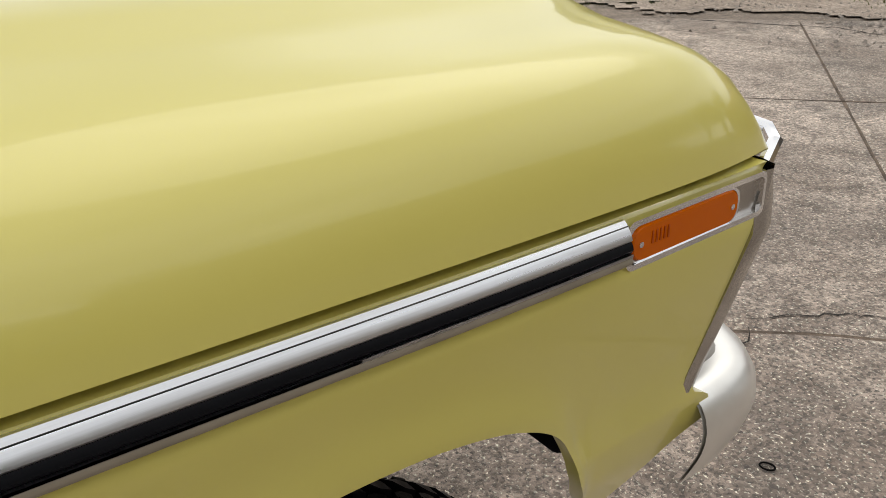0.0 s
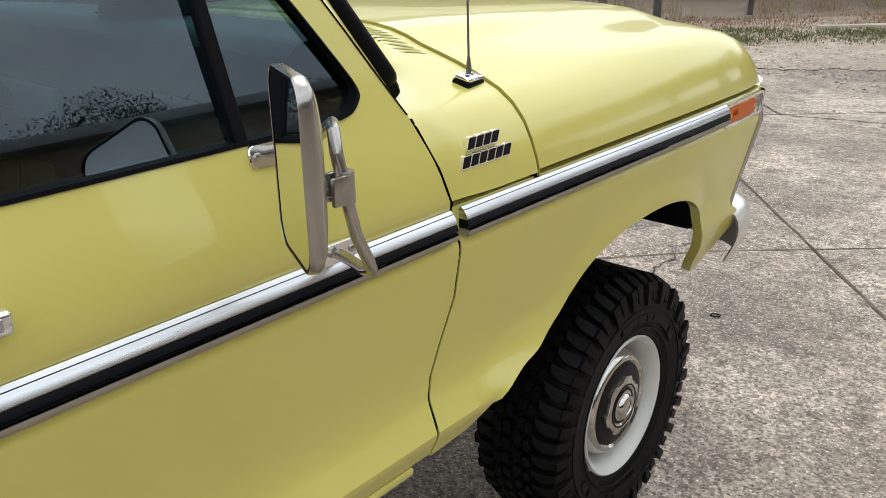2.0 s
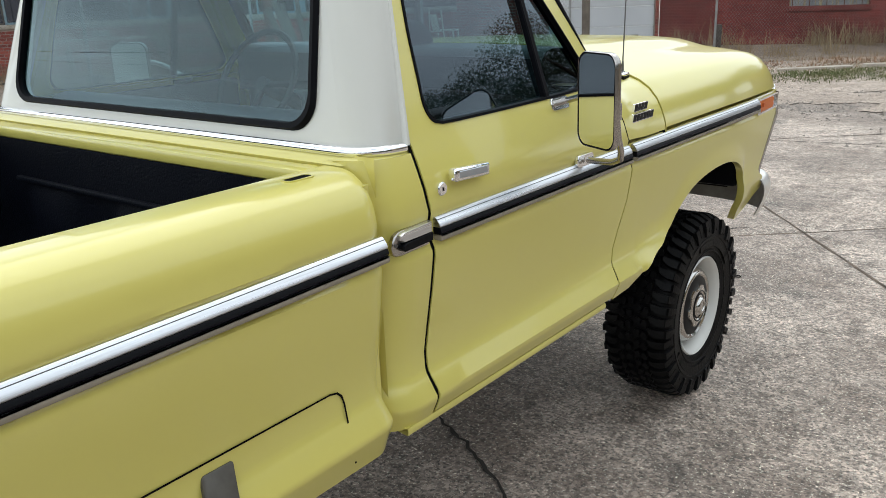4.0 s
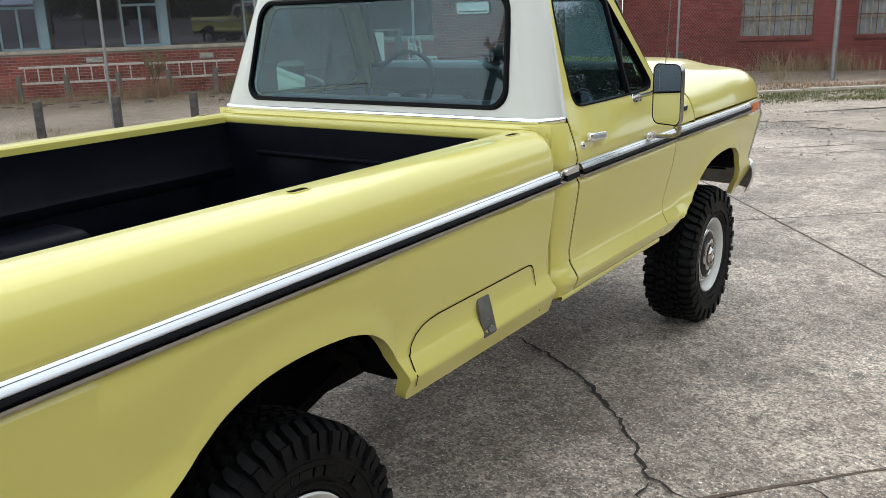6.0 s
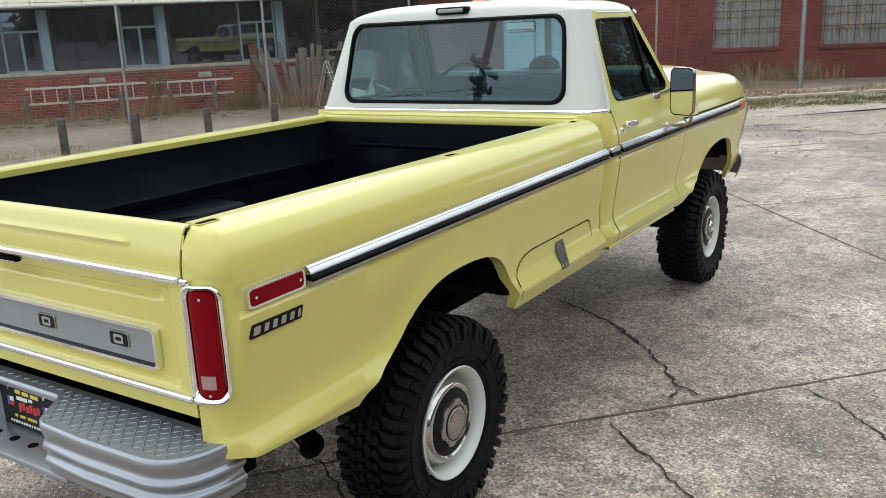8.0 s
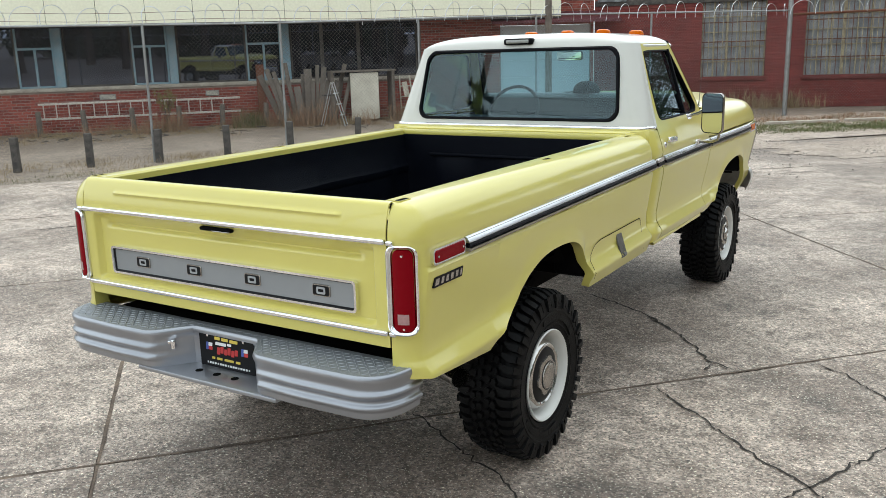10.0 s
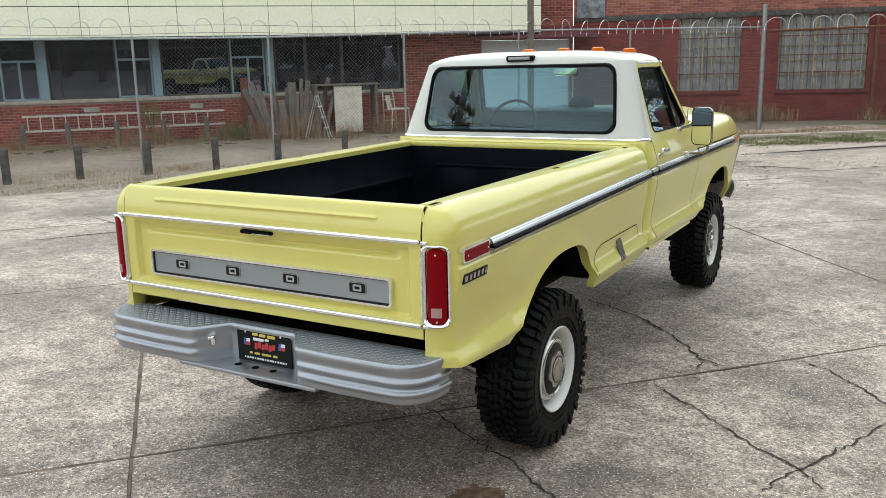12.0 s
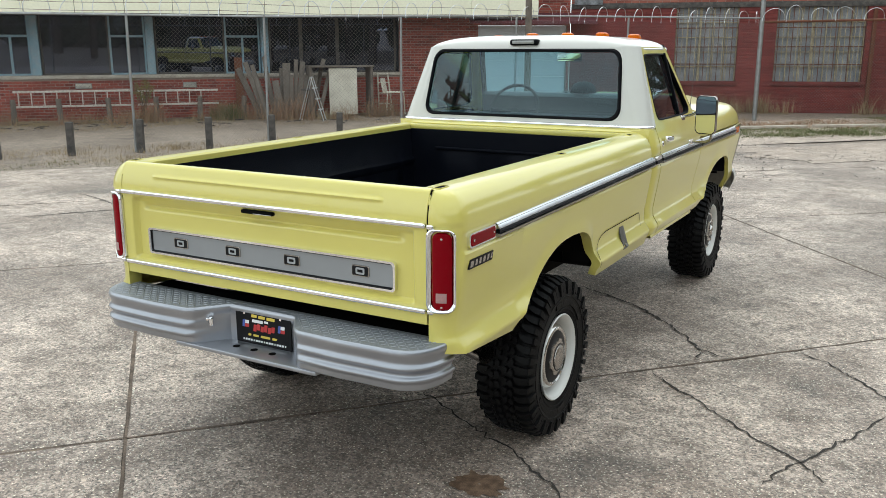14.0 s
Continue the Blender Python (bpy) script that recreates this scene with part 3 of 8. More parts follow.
def bed_side(sgn):
    bm = bmesh.new()
    cols = []
    ys = [-1.0715, -1.0705, -1.067, -1.061, -1.052, -1.04, -1.03, -1.02, -1.010, -1.008, -1.0] + [y for y in columns(BED_ARCH, 46) if -0.98 < y < 1.35] + [1.352, 1.362, 1.372, 1.380, 1.386, 1.391, 1.395]
    crown = ((0.938, 1.25), (0.932, 1.286), (0.920, 1.317), (0.900, 1.344), (0.872, 1.3625), (0.845, 1.3695), (0.80, 1.371), (0.765, 1.369), (0.757, 1.360), (0.757, 1.32))
    crown = crown[:1] + tuple((x, z) for x, z in eased_section(((0.944, 1.21),) + crown[:8])[5:]) + crown[8:]
    for y in ys:
        zb = bed_bottom(y)
        col = [(side_x(y, zb) - 0.04, zb + 0.004)]
        hollow = smooth01((-1.0 - y) / 0.03)      # flat behind the lamp
        col += [(side_x(y, z) + arch_swell(y, z, bed_bottom) - hollow * max(0.0, side_x(y, z) + taper(y) - 0.930), z) for z in lower_rows(zb, trim_z(y) - 1.2)]
        col += [(x - taper(y) * (1 if x > 0.8 else 0), z) for x, z in crown]
        bend = 0.058 * (1 - math.sqrt(max(0.0, 1 - (max(0.0, -1.012 - y) / 0.060) ** 2)))
        if y < -1.009:
            drop = 0.022 * (1 - math.sqrt(max(0.0, 1 - (max(0.0, -1.049 - y) / 0.0228) ** 2)))
            col = [(max(x, 0.8215), z - drop * smooth01((z - 1.30) / 0.07)) for x, z in col]
        roll = 0.014 * max(0.0, (y - 1.352) / 0.043) ** 2
        back = smooth01((-0.98 - y) / 0.06)
        cols.append([(sgn * (x - bend * smooth01((x - 0.80) / 0.04) - roll * (x > 0.8)), y + back * roll_in(z), z) for x, z in col])
    cols.append([(sgn * (abs(x) - 0.05), y - 0.002, z) for x, y, z in cols[-1]])
    vs = grid(bm, cols)
    # rear post beside the lamp, and the rounded rear top corner
    edge = cols[0]
    back = [(x, y, z) for x, y, z in edge if z >= 0.74]
    inner = [(sgn * 0.822, -1.072 + roll_in(z), z) for _, _, z in back]
    inner2 = [(sgn * 0.822, -1.0, z) for _, _, z in back]
    grid(bm, [back, inner, inner2])
    bmesh.ops.remove_doubles(bm, verts=bm.verts, dist=0.0002)
    ob = part("bed_side", bm, YELLOW, truck, "yellow bed side panel with wheel arch")
    return ob


bed_right, bed_left = bed_side(1), bed_side(-1)

bm = bmesh.new()       # front bed wall cap
box(bm, (-0.76, 1.335, 1.335), (0.76, 1.397, 1.369), 0.008)
box(bm, (-0.90, 1.385, 0.70), (0.90, 1.40, 1.34))
part("bed_front_wall", bm, YELLOW, truck)
bm = bmesh.new()       # liner: floor, walls with pressed ribs, wheel boxes
grid(bm, [[(-0.755, -1.02, 0.86), (-0.755, 1.33, 0.86)], [(0.755, -1.02, 0.86), (0.755, 1.33, 0.86)]])
for s in (1, -1):
    rows = []
    for y in np.linspace(-1.0, 1.34, 60):
        rib = 0.012 * smooth01(math.sin(y * 2 * math.pi / 0.78) * 3 + 0.5)
        rows.append([(s * (0.757 - d - (rib if 0.9 < z < 1.24 else 0)), y, z) for z, d in ((0.86, 0.03), (0.92, 0.028), (1.08, 0.022), (1.10, 0.035), (1.13, 0.035), (1.15, 0.02), (1.24, 0.012), (1.26, 0.006), (1.335, 0.006))])
    grid(bm, rows)
    box(bm, (s * 0.50 if s > 0 else -0.755, -0.45, 0.86), (0.755 if s > 0 else -0.50, 0.45, 1.06), 0.05, 3)
rows = []
for x in np.linspace(-0.75, 0.75, 40):
    rib = 0.015 * smooth01(math.sin(x * 2 * math.pi / 0.5) * 3 + 0.5)
    rows.append([(x, 1.334 - (rib if 0.9 < z < 1.2 else 0), z) for z in (0.86, 0.92, 1.18, 1.205, 1.215, 1.235, 1.245, 1.336)])
grid(bm, rows)
box(bm, (-0.55, 1.315, 1.205), (0.55, 1.335, 1.222), 0.006)
grid(bm, [[(-0.8, -1.008, 0.86), (-0.8, -1.008, 1.362)], [(0.8, -1.008, 0.86), (0.8, -1.008, 1.362)]])
liner = part("bed_liner", bm, LINER, truck, "black drop-in plastic bed liner with ribs")
for i in range(13):
    x = -0.66 + i * 0.11
    bm = bmesh.new()
    box(bm, (x - 0.03, -1.0, 0.86), (x + 0.03, 1.32, 0.874), 0.006, 1)
    part("liner_rib", bm, LINER, liner)
for s in (1, -1):
    for y in (-0.975, 0.20, 1.27):
        bm = bmesh.new()
        lie = lambda u, v, d, s=s, y=y: (s * (0.822 + u), y + v, 1.3705 + d)
        slab(bm, round_rect(0.026, 0.068, 0.011), lie, -0.01, 0.0012)
        pocket = part("stake_pocket", bm, GAP, truck, "dark slot in the bed rail")
        bm = bmesh.new()
        frame_ring(bm, round_rect(0.036, 0.080, 0.016), round_rect(0.026, 0.068, 0.011), lie, -0.004, 0.0022)
        part("pocket_lip", bm, YELLOW, pocket)


# tailgate
def gate_depth(x, z):
    """How far the tailgate's face lies forward of its plane."""
    inside = smooth01((0.765 - abs(x)) / 0.022)
    slope = min(1.0, max(0.0, (1.226 - z) / 0.052))
    back = smooth01((1.176 - z) / 0.020)
    end = smooth01((0.715 - abs(x)) / 0.05)
    groove = (0.046 * slope * end - 0.021 * back * end + 0.025 * smooth01((1.226 - z) / 0.03) * (1 - end)) if z < 1.226 else 0.0
    groove *= inside * smooth01((z - 0.928) / 0.018)
    bead = 0.0075 * math.exp(-((z - 1.318) / 0.0065) ** 2) * smooth01((0.625 - abs(x)) / 0.025)
    crown = roll_in(z) + 0.012 * (1 - math.sqrt(max(0.0, 1 - (max(0.0, z - 1.358) / 0.0142) ** 2)))
    return groove - bead + crown


tailgate_bm = bmesh.new()
zz = sorted(set([round(v, 4) for v in np.linspace(0.858, 1.358, 92)] + [1.318, 1.3125, 1.3235, 1.3615, 1.365, 1.3675, 1.3695, 1.371]))
rows = []
for x in sorted(set([round(v, 4) for v in np.linspace(-0.8155, 0.8155, 60)] + [c * g for c in (-1, 1) for g in (0.765, 0.759, 0.751, 0.743, 0.715, 0.70, 0.69, 0.678, 0.665, 0.625, 0.612, 0.60)])):
    row = [(x, -1.03, 0.858)] + [(x, -1.074 + gate_depth(x, z), z) for z in zz] + [(x, -1.026, 1.3722), (x, -1.012, 1.3715), (x, -1.010, 1.32)]
    rows.append(row)
rows.insert(0, [(-0.8155, max(y, -1.03), z) for x, y, z in rows[0]])
rows.append([(0.8155, max(y, -1.03), z) for x, y, z in rows[-1]])
grid(tailgate_bm, rows)
tailgate = part("tailgate", tailgate_bm, YELLOW, truck, "yellow tailgate with chrome trim and silver panel")
for z, r in ((1.240, 0.010), (0.912, 0.010)):
    bm = bmesh.new()
    box(bm, (-0.815, -1.090, z - r), (0.815, -1.068, z + r), 0.007, 3)
    part("trim_strip", bm, CHROME, tailgate, "chrome tailgate moulding")
gate_plane = lambda u, v, d: (u, -1.050 - d, 1.022 + v)
bm = bmesh.new()
slab(bm, round_rect(1.32, 0.098, 0.012), gate_plane, 0, 0.008)
part("name_panel", bm, GREY_PANEL, tailgate, "silver grey panel across the tailgate")
bm = bmesh.new()
frame_ring(bm, round_rect(1.342, 0.120, 0.016), round_rect(1.324, 0.102, 0.012), gate_plane, 0, 0.020)
part("panel_frame", bm, CHROME, tailgate, "chrome panel frame")
bm = bmesh.new()
frame_ring(bm, round_rect(1.323, 0.101, 0.012), round_rect(1.312, 0.090, 0.007), gate_plane, 0.006, 0.0092)
part("panel_border", bm, BLACK_PAINT, tailgate)
for k, x in enumerate((-0.475, -0.165, 0.160, 0.505)):
    bm = bmesh.new()
    put = lambda u, v, d, x=x: gate_plane(x + u, v + 0.004, d)
    slab(bm, round_rect(0.084, 0.046, 0.008), put, 0.006, 0.013, 0.002)
    block = part("emblem_block", bm, STEEL, tailgate, "small chrome-edged black emblem block with a pale bar")
    bm = bmesh.new()
    slab(bm, round_rect(0.076, 0.038, 0.006), put, 0.011, 0.0138)
    part("emblem_face", bm, BLACK_PAINT, block)
    bm = bmesh.new()
    frame_ring(bm, round_rect(0.042, 0.027, 0.006), round_rect(0.026, 0.012, 0.003), put, 0.0125, 0.0150)
    part("emblem_ring", bm, INSET, block)
bm = bmesh.new()
box(bm, (-0.085, -1.086, 1.205), (0.085, -1.062, 1.222), 0.006)
handle = part("tailgate_handle", bm, GAP, tailgate, "recessed tailgate latch handle")
bm = bmesh.new()
box(bm, (-0.015, -1.089, 1.206), (0.082, -1.083, 1.2105), 0.002)
part("handle_lever", bm, STEEL, handle)
for s in (1, -1):
    bm = bmesh.new()
    edge_line = [(-1.069 + roll_in(z) + 0.004 * smooth01((z - 1.35) / 0.018), z) for z in (0.862, 1.245, 1.27, 1.295, 1.315, 1.335, 1.35, 1.36, 1.3665)] + [(-1.012, 1.3668), (-1.010, 1.33)]
    grid(bm, [[(s * (0.8188 + w), y, z) for w in (-0.0036, 0.0036)] for y, z in edge_line])
    part("shut_line", bm, GAP, truck)

# tail lamps, fitted round the rear corners
for s in (1, -1):
    def lamp_place(u, v, d, s=s):
        """Along the rear face, then round the corner of the bed."""
        run = 0.056 + u
        if run <= 0.030:
            x, y, nx, ny = 0.817 + run, -1.0745, 0.0, -1.0
        else:
            a = (run - 0.030) / 0.080 if run > 0.030 else 0.0
            x, y, nx, ny = 0.847 + 0.080 * math.sin(a), -1.0745 + 0.080 * (1 - math.cos(a)), math.sin(a), -math.cos(a)
        return (s * (x + nx * d), y + ny * d, 1.072 + v)
    bm = bmesh.new()
    outer_lamp = subdivided(round_rect(0.112, 0.322, 0.034), 0.012)
    inner_lamp = [(u * 0.69 + 0.0055, v * 0.912 + 0.003) for u, v in outer_lamp]
    ring = lambda k, d: [lamp_place(p[0] + (q[0] - p[0]) * k, p[1] + (q[1] - p[1]) * k, d) for p, q in zip(outer_lamp, inner_lamp)]
    grid(bm, [ring(0.0, -0.014), ring(0.0, 0.006), ring(0.12, 0.012), ring(0.40, 0.0155), ring(0.70, 0.013), ring(0.92, 0.008), ring(1.0, -0.012)], close=True)
    lamp = part("tail_lamp", bm, CHROME, truck, "tall red tail lamp in a chrome bezel")
    bm = bmesh.new()
    rows = [[lamp_place(0.0055 - 0.037 * c, v, d) for c, d in ((1.0, -0.012), (0.985, 0.003), (0.93, 0.007), (0.75, 0.009), (0.45, 0.010), (0.15, 0.010), (-0.15, 0.010), (-0.45, 0.010), (-0.75, 0.010), (-0.93, 0.009), (-0.985, 0.006), (-1.0, -0.012))] for v in np.linspace(-0.120, 0.120, 9)]
    for k in range(1, 7):
        a = radians(15 * k)
        c = 0.36 + 0.64 * math.cos(a)
        for end in (0, len(rows)):
            v = (0.120 + 0.026 * math.sin(a)) * (1 if end else -1)
            sink = 0.0 if k < 5 else 0.004 if k == 5 else 0.02
            row = [lamp_place(0.0055 - 0.037 * c * q, v, d - sink) for q, d in ((1.0, -0.012), (0.985, 0.003), (0.93, 0.007), (0.75, 0.009), (0.45, 0.010), (0.15, 0.010), (-0.15, 0.010), (-0.45, 0.010), (-0.75, 0.010), (-0.93, 0.009), (-0.985, 0.006), (-1.0, -0.012))]
            rows.insert(end, row)
    grid(bm, rows)
    part("lens", bm, RED, lamp, "red lamp lens")
    for z in (1.238, 0.913):
        bm = bmesh.new()
        box(bm, (min(s * 0.821, s * 0.850), -1.089, z - 0.009), (max(s * 0.821, s * 0.850), -1.070, z + 0.009), 0.006, 3)
        part("bezel_ear", bm, CHROME, lamp)
    bm = bmesh.new()
    grid(bm, [[lamp_place(u, v, d) for v, d in ((-0.119, 0.006), (-0.1185, 0.0112), (-0.100, 0.0120), (-0.0815, 0.0112), (-0.081, 0.006))] for u in np.linspace(-0.014, 0.022, 7)])
    part("reverse_lens", bm, CLEAR_LENS, lamp, "clear reversing lens")
    for v in (0.125, -0.135):
        bm = bmesh.new()
        slab(bm, [(u + 0.005, w + v) for u, w in round_rect(0.007, 0.007, 0.003)], lamp_place, 0.006, 0.0125)
        part("screw", bm, CHROME, lamp)


# side mouldings
def moulding(sgn, y0, y1, name="side_moulding"):
    def band(z0, z1, d, soft, lean=0.0):
        bm = bmesh.new()
        n = max(2, int((y1 - y0) / 0.12))
        rows = []
        for i in range(n + 1):
            y = y0 + (y1 - y0) * i / n
            b, c = 0.931 - taper(y), trim_z(y) - 0.2
            rows.append([(sgn * (b + o), y, z + c - 1.0) for z, o in ((z0, 0), (z0, d + lean - soft), (z0 + 0.002, d + lean), (z0 * 0.6 + z1 * 0.4, d + lean * 0.62 + soft), (z1 - 0.003, d - lean * 0.2), (z1, d - lean * 0.5 - soft), (z1, 0))])
        vs = grid(bm, rows)
        bm.faces.new(vs[0]), bm.faces.new(vs[-1])
        return bm
    m = part(name, band(1.2015, 1.2255, 0.014, 0.001, 0.010), ALUMINIUM, truck, "bright side moulding with black insert")
    part("black_insert", band(1.1840, 1.2015, 0.024, 0.003), BLACK_TRIM, m, "black vinyl insert")
    # the lip's taupe is the ground's reflection, given as a matt colour
    part("lower_edge", band(1.1700, 1.1838, 0.0265, 0.001, 0.0), LIP, m, "lower lip coloured taupe for the ground's reflection")
    # dark streaks reflected in the bright strip, laid on as thin dull grey bands
    part("dark_reflection_line", band(1.2182, 1.2202, 0.0150, 0.0, 0.0), DULL, m)
    part("dark_reflection_line", band(1.2095, 1.2107, 0.0195, 0.0, 0.0), DULL, m)
    part("bright_lip", band(1.1828, 1.1842, 0.0272, 0.0, 0.0), ALUMINIUM, m)
    return m


for s in (1, -1):
    moulding(s, -0.745, 1.392)
    moulding(s, 1.575, 2.568)
    moulding(s, 2.598, 3.795)
    # cab corner piece: steel backing with a rounded rear end, bright strip and black insert
    place = lambda u, v, d, s=s: (s * (side_x(1.49, 1.2) - 0.002 + d), 1.487 + u, 1.199 + v + 0.03 * u)
    end = [(0.066, -0.029), (0.066, 0.029), (0.0, 0.029), (-0.040, 0.027), (-0.054, 0.020), (-0.062, 0.008), (-0.064, -0.006), (-0.060, -0.019), (-0.050, -0.027), (-0.036, -0.030)]
    bm = bmesh.new()
    slab(bm, end, place, -0.004, 0.008, 0.003)
    corner_trim = part("corner_moulding", bm, STEEL, truck, "short steel moulding end piece on the cab corner")
    bm = bmesh.new()
    slab(bm, [(0.066, 0.003), (0.066, 0.028), (-0.034, 0.027), (-0.046, 0.022), (-0.046, 0.012), (-0.038, 0.004)], place, 0.004, 0.019, 0.004)
    part("bright_strip", bm, ALUMINIUM, corner_trim)
    bm = bmesh.new()
    slab(bm, [(0.066, -0.017), (0.066, 0.002), (-0.030, 0.002), (-0.040, -0.003), (-0.042, -0.010), (-0.034, -0.017)], place, 0.004, 0.022, 0.003)
    part("black_insert", bm, BLACK_TRIM, corner_trim)
    bm = bmesh.new()
    slab(bm, [(u - 0.052, v) for u, v in round_rect(0.008, 0.008, 0.0035)], place, 0.006, 0.0105)
    part("screw", bm, DULL, corner_trim)


# side marker lamps
def marker(sgn, y, w, h, mat, label, slope):
    def place(u, v, d):
        return (sgn * (0.930 + d - taper(y + u)), y + u, (trim_z(y) - 0.001 if y < 0 else 1.1905) + v + slope * u)
    bm = bmesh.new()
    edge, rise = (0.010, 0.006) if y > 0 else (0.016, 0.014)
    r = 0.020 if y > 0 else 0.012
    frame_ring(bm, round_rect(w + edge, h + rise, r + 0.003), round_rect(w, h, r), place, 0, 0.0125 if y > 0 else 0.0165)
    bezel = part("side_marker", bm, CHROME, truck, label)
    bm = bmesh.new()
    slab(bm, round_rect(w, h, r), place, 0, 0.016 if y > 0 else 0.020, 0.005)
    part("lens", bm, mat, bezel)
    for u in (-w / 2 + 0.018, w / 2 - 0.018):
        bm = bmesh.new()
        slab(bm, [(a + u, b) for a, b in round_rect(0.008, 0.008, 0.0035)], place, 0.01, 0.0180 if y > 0 else 0.0225)
        part("screw", bm, CHROME, bezel)


for s in (1, -1):
    marker(s, -0.868, 0.204, 0.045, RED, "red rear side marker lamp in a chrome bezel", 0.01)
    marker(s, 3.92, 0.232, 0.048, AMBER, "amber front side marker lamp in a chrome bezel", 0.0)
    bm = bmesh.new()
    lie = lambda u, v, d, s=s: (s * (0.930 + d - taper(3.95 + u)), 3.95 + u, 1.1905 + v)
    slab(bm, round_rect(0.300, 0.064, 0.012), lie, -0.004, 0.007)
    for k in range(5):
        bm2 = bmesh.new()
        slab(bm2, [(u - 0.105 + k * 0.008, v + 0.004) for u, v in round_rect(0.003, 0.018, 0.001)], lie, 0.010, 0.0168)
        part("lens_rib", bm2, AMBER_DARK, truck)
    housing = part("marker_housing", bm, STEEL, truck, "grey metal housing with chrome edges")
    bm = bmesh.new()
    frame_ring(bm, round_rect(0.306, 0.070, 0.014), round_rect(0.294, 0.054, 0.010), lie, 0, 0.015)
    part("chrome_edge", bm, CHROME, housing)


# badges: dark blocks with bright edges standing for the lettering
def badge(sgn, y0, z0, rows, mat, edge, label, lean=0.0, rim=0.0045):
    plate = None
    for zr, y_from, widths, h in rows:
        y = y_from
        for w in widths:
            bm = bmesh.new()
            place = lambda u, v, d, y=y, w=w, zr=zr: (sgn * (side_x(y0 + y, z0 + zr) + d if z0 < 1.25 else (float(np.interp(z0 + zr, [p[1] for p in UPPER], [p[0] for p in UPPER])) + d)), y0 + y + w / 2 + u + lean * v, z0 + zr + v)
            slab(bm, round_rect(w * 0.97, h, 0.003), place, -0.004, 0.0036)
            ob = part("badge_block", bm, edge, plate or truck, label if plate is None else "")
            plate = plate or ob
            bm = bmesh.new()
            slab(bm, round_rect(w * 0.97 - rim, h - rim, 0.002), place, 0.002, 0.0044)
            part("badge_face", bm, mat, plate)
            y += w


for s in (1, -1):
    badge(s, 2.615, 1.297, ((0.014, 0.0, (0.025,) * 6, 0.026), (0.044, 0.026, (0.024,) * 4, 0.026)), BLACK_PAINT, CHROME, "black and chrome fender badge with two rows of bars", 0.3)
    badge(s, -0.975, 1.085, ((0.0, 0.0, (0.040, 0.032, 0.032, 0.034, 0.032, 0.026), 0.036),), STEEL, BLACK_PAINT, "dark bed side badge with silver bars", 0.3, 0.014)

# fuel door
def flush(u, v, d):
    return (side_x(0.955 + u, 0.79 + v) + d, 0.955 + u, 0.79 + v)


def line_strip(bm, pts, w, place):
    for (u0, v0), (u1, v1) in zip(pts, pts[1:]):
        d = Vector((u1 - u0, v1 - v0)).normalized() * w / 2
        q = [(u0 - d.y - d.x, v0 + d.x - d.y), (u1 - d.y + d.x, v1 + d.x + d.y), (u1 + d.y + d.x, v1 - d.x + d.y), (u0 + d.y - d.x, v0 - d.x - d.y)]
        bm.faces.new([bm.verts.new(place(a, b, 0.0030)) for a, b in q])


bm = bmesh.new()
line_strip(bm, ((-0.450, -0.052), (-0.453, -0.02), (-0.455, 0.005), (-0.447, 0.035), (-0.430, 0.062), (-0.402, 0.088), (-0.372, 0.104), (-0.335, 0.114), (-0.290, 0.119), (0.270, 0.123), (0.292, 0.118), (0.306, 0.105), (0.312, 0.085), (0.312, -0.055)), 0.005, flush)
fuel_door = part("fuel_door", bm, GAP, truck, "shut line of the side fuel door")
bm = bmesh.new()
slab(bm, [(u - 0.040 + v * 0.2, v + 0.034) for u, v in round_rect(0.075, 0.12, 0.008)], flush, -0.004, 0.0035, 0.001)
latch = part("latch", bm, material("dull_latch_steel", (0.13, 0.12, 0.105), 0.45, 0.5, vary=0.5, scale=30), fuel_door, "dull grey latch plate with a lock")
bm = bmesh.new()
slab(bm, [(u - 0.039, v + 0.028) for u, v in round_rect(0.018, 0.018, 0.0085)], flush, 0.003, 0.010, 0.002)
part("lock_button", bm, DULL, latch)
bm = bmesh.new()
slab(bm, [(u - 0.045 + v * 0.2, v - 0.006) for u, v in round_rect(0.040, 0.014, 0.004)], flush, 0.003, 0.011, 0.002)
part("paddle", bm, DULL, latch)
bm = bmesh.new()
slab(bm, [(u - 0.029 + v * 0.2, v + 0.061) for u, v in round_rect(0.022, 0.034, 0.006)], flush, 0.003, 0.0050)
part("keyhole_plate", bm, GAP, latch)


# cab
def cab_corner(sgn):
    bm = bmesh.new()
    def across(y, z):
        base = side_x(y, z) if z <= 1.25 else float(np.interp(z, [1.25] + [p[1] for p in UPPER], [0.938] + [p[0] for p in UPPER]))
        r = min(0.1025, max(0.0, 1.5045 - y))
        return base - 0.103 + math.sqrt(0.103 ** 2 - r * r)
    skin(bm, [(k / 12) ** 1.7 for k in range(13)], lambda u: lower_rows(0.722) + [1.25, 1.30, 1.34, 1.365, 1.378, 1.384], lambda u, z: 1.405 + u * (door_rear(z) - 0.006 - 1.405), across, sgn, ends=0.04)
    part("cab_corner", bm, YELLOW, truck)
    bm = bmesh.new()
    skin(bm, np.linspace(0, 1, 14), lambda u: [0.712, 0.718, 0.725, 0.731], lambda u, z: 1.45 + u * 1.0, lambda y, z: 0.934 - abs(0.722 - z) * 0.4, sgn)
    part("rocker_panel", bm, YELLOW, truck)


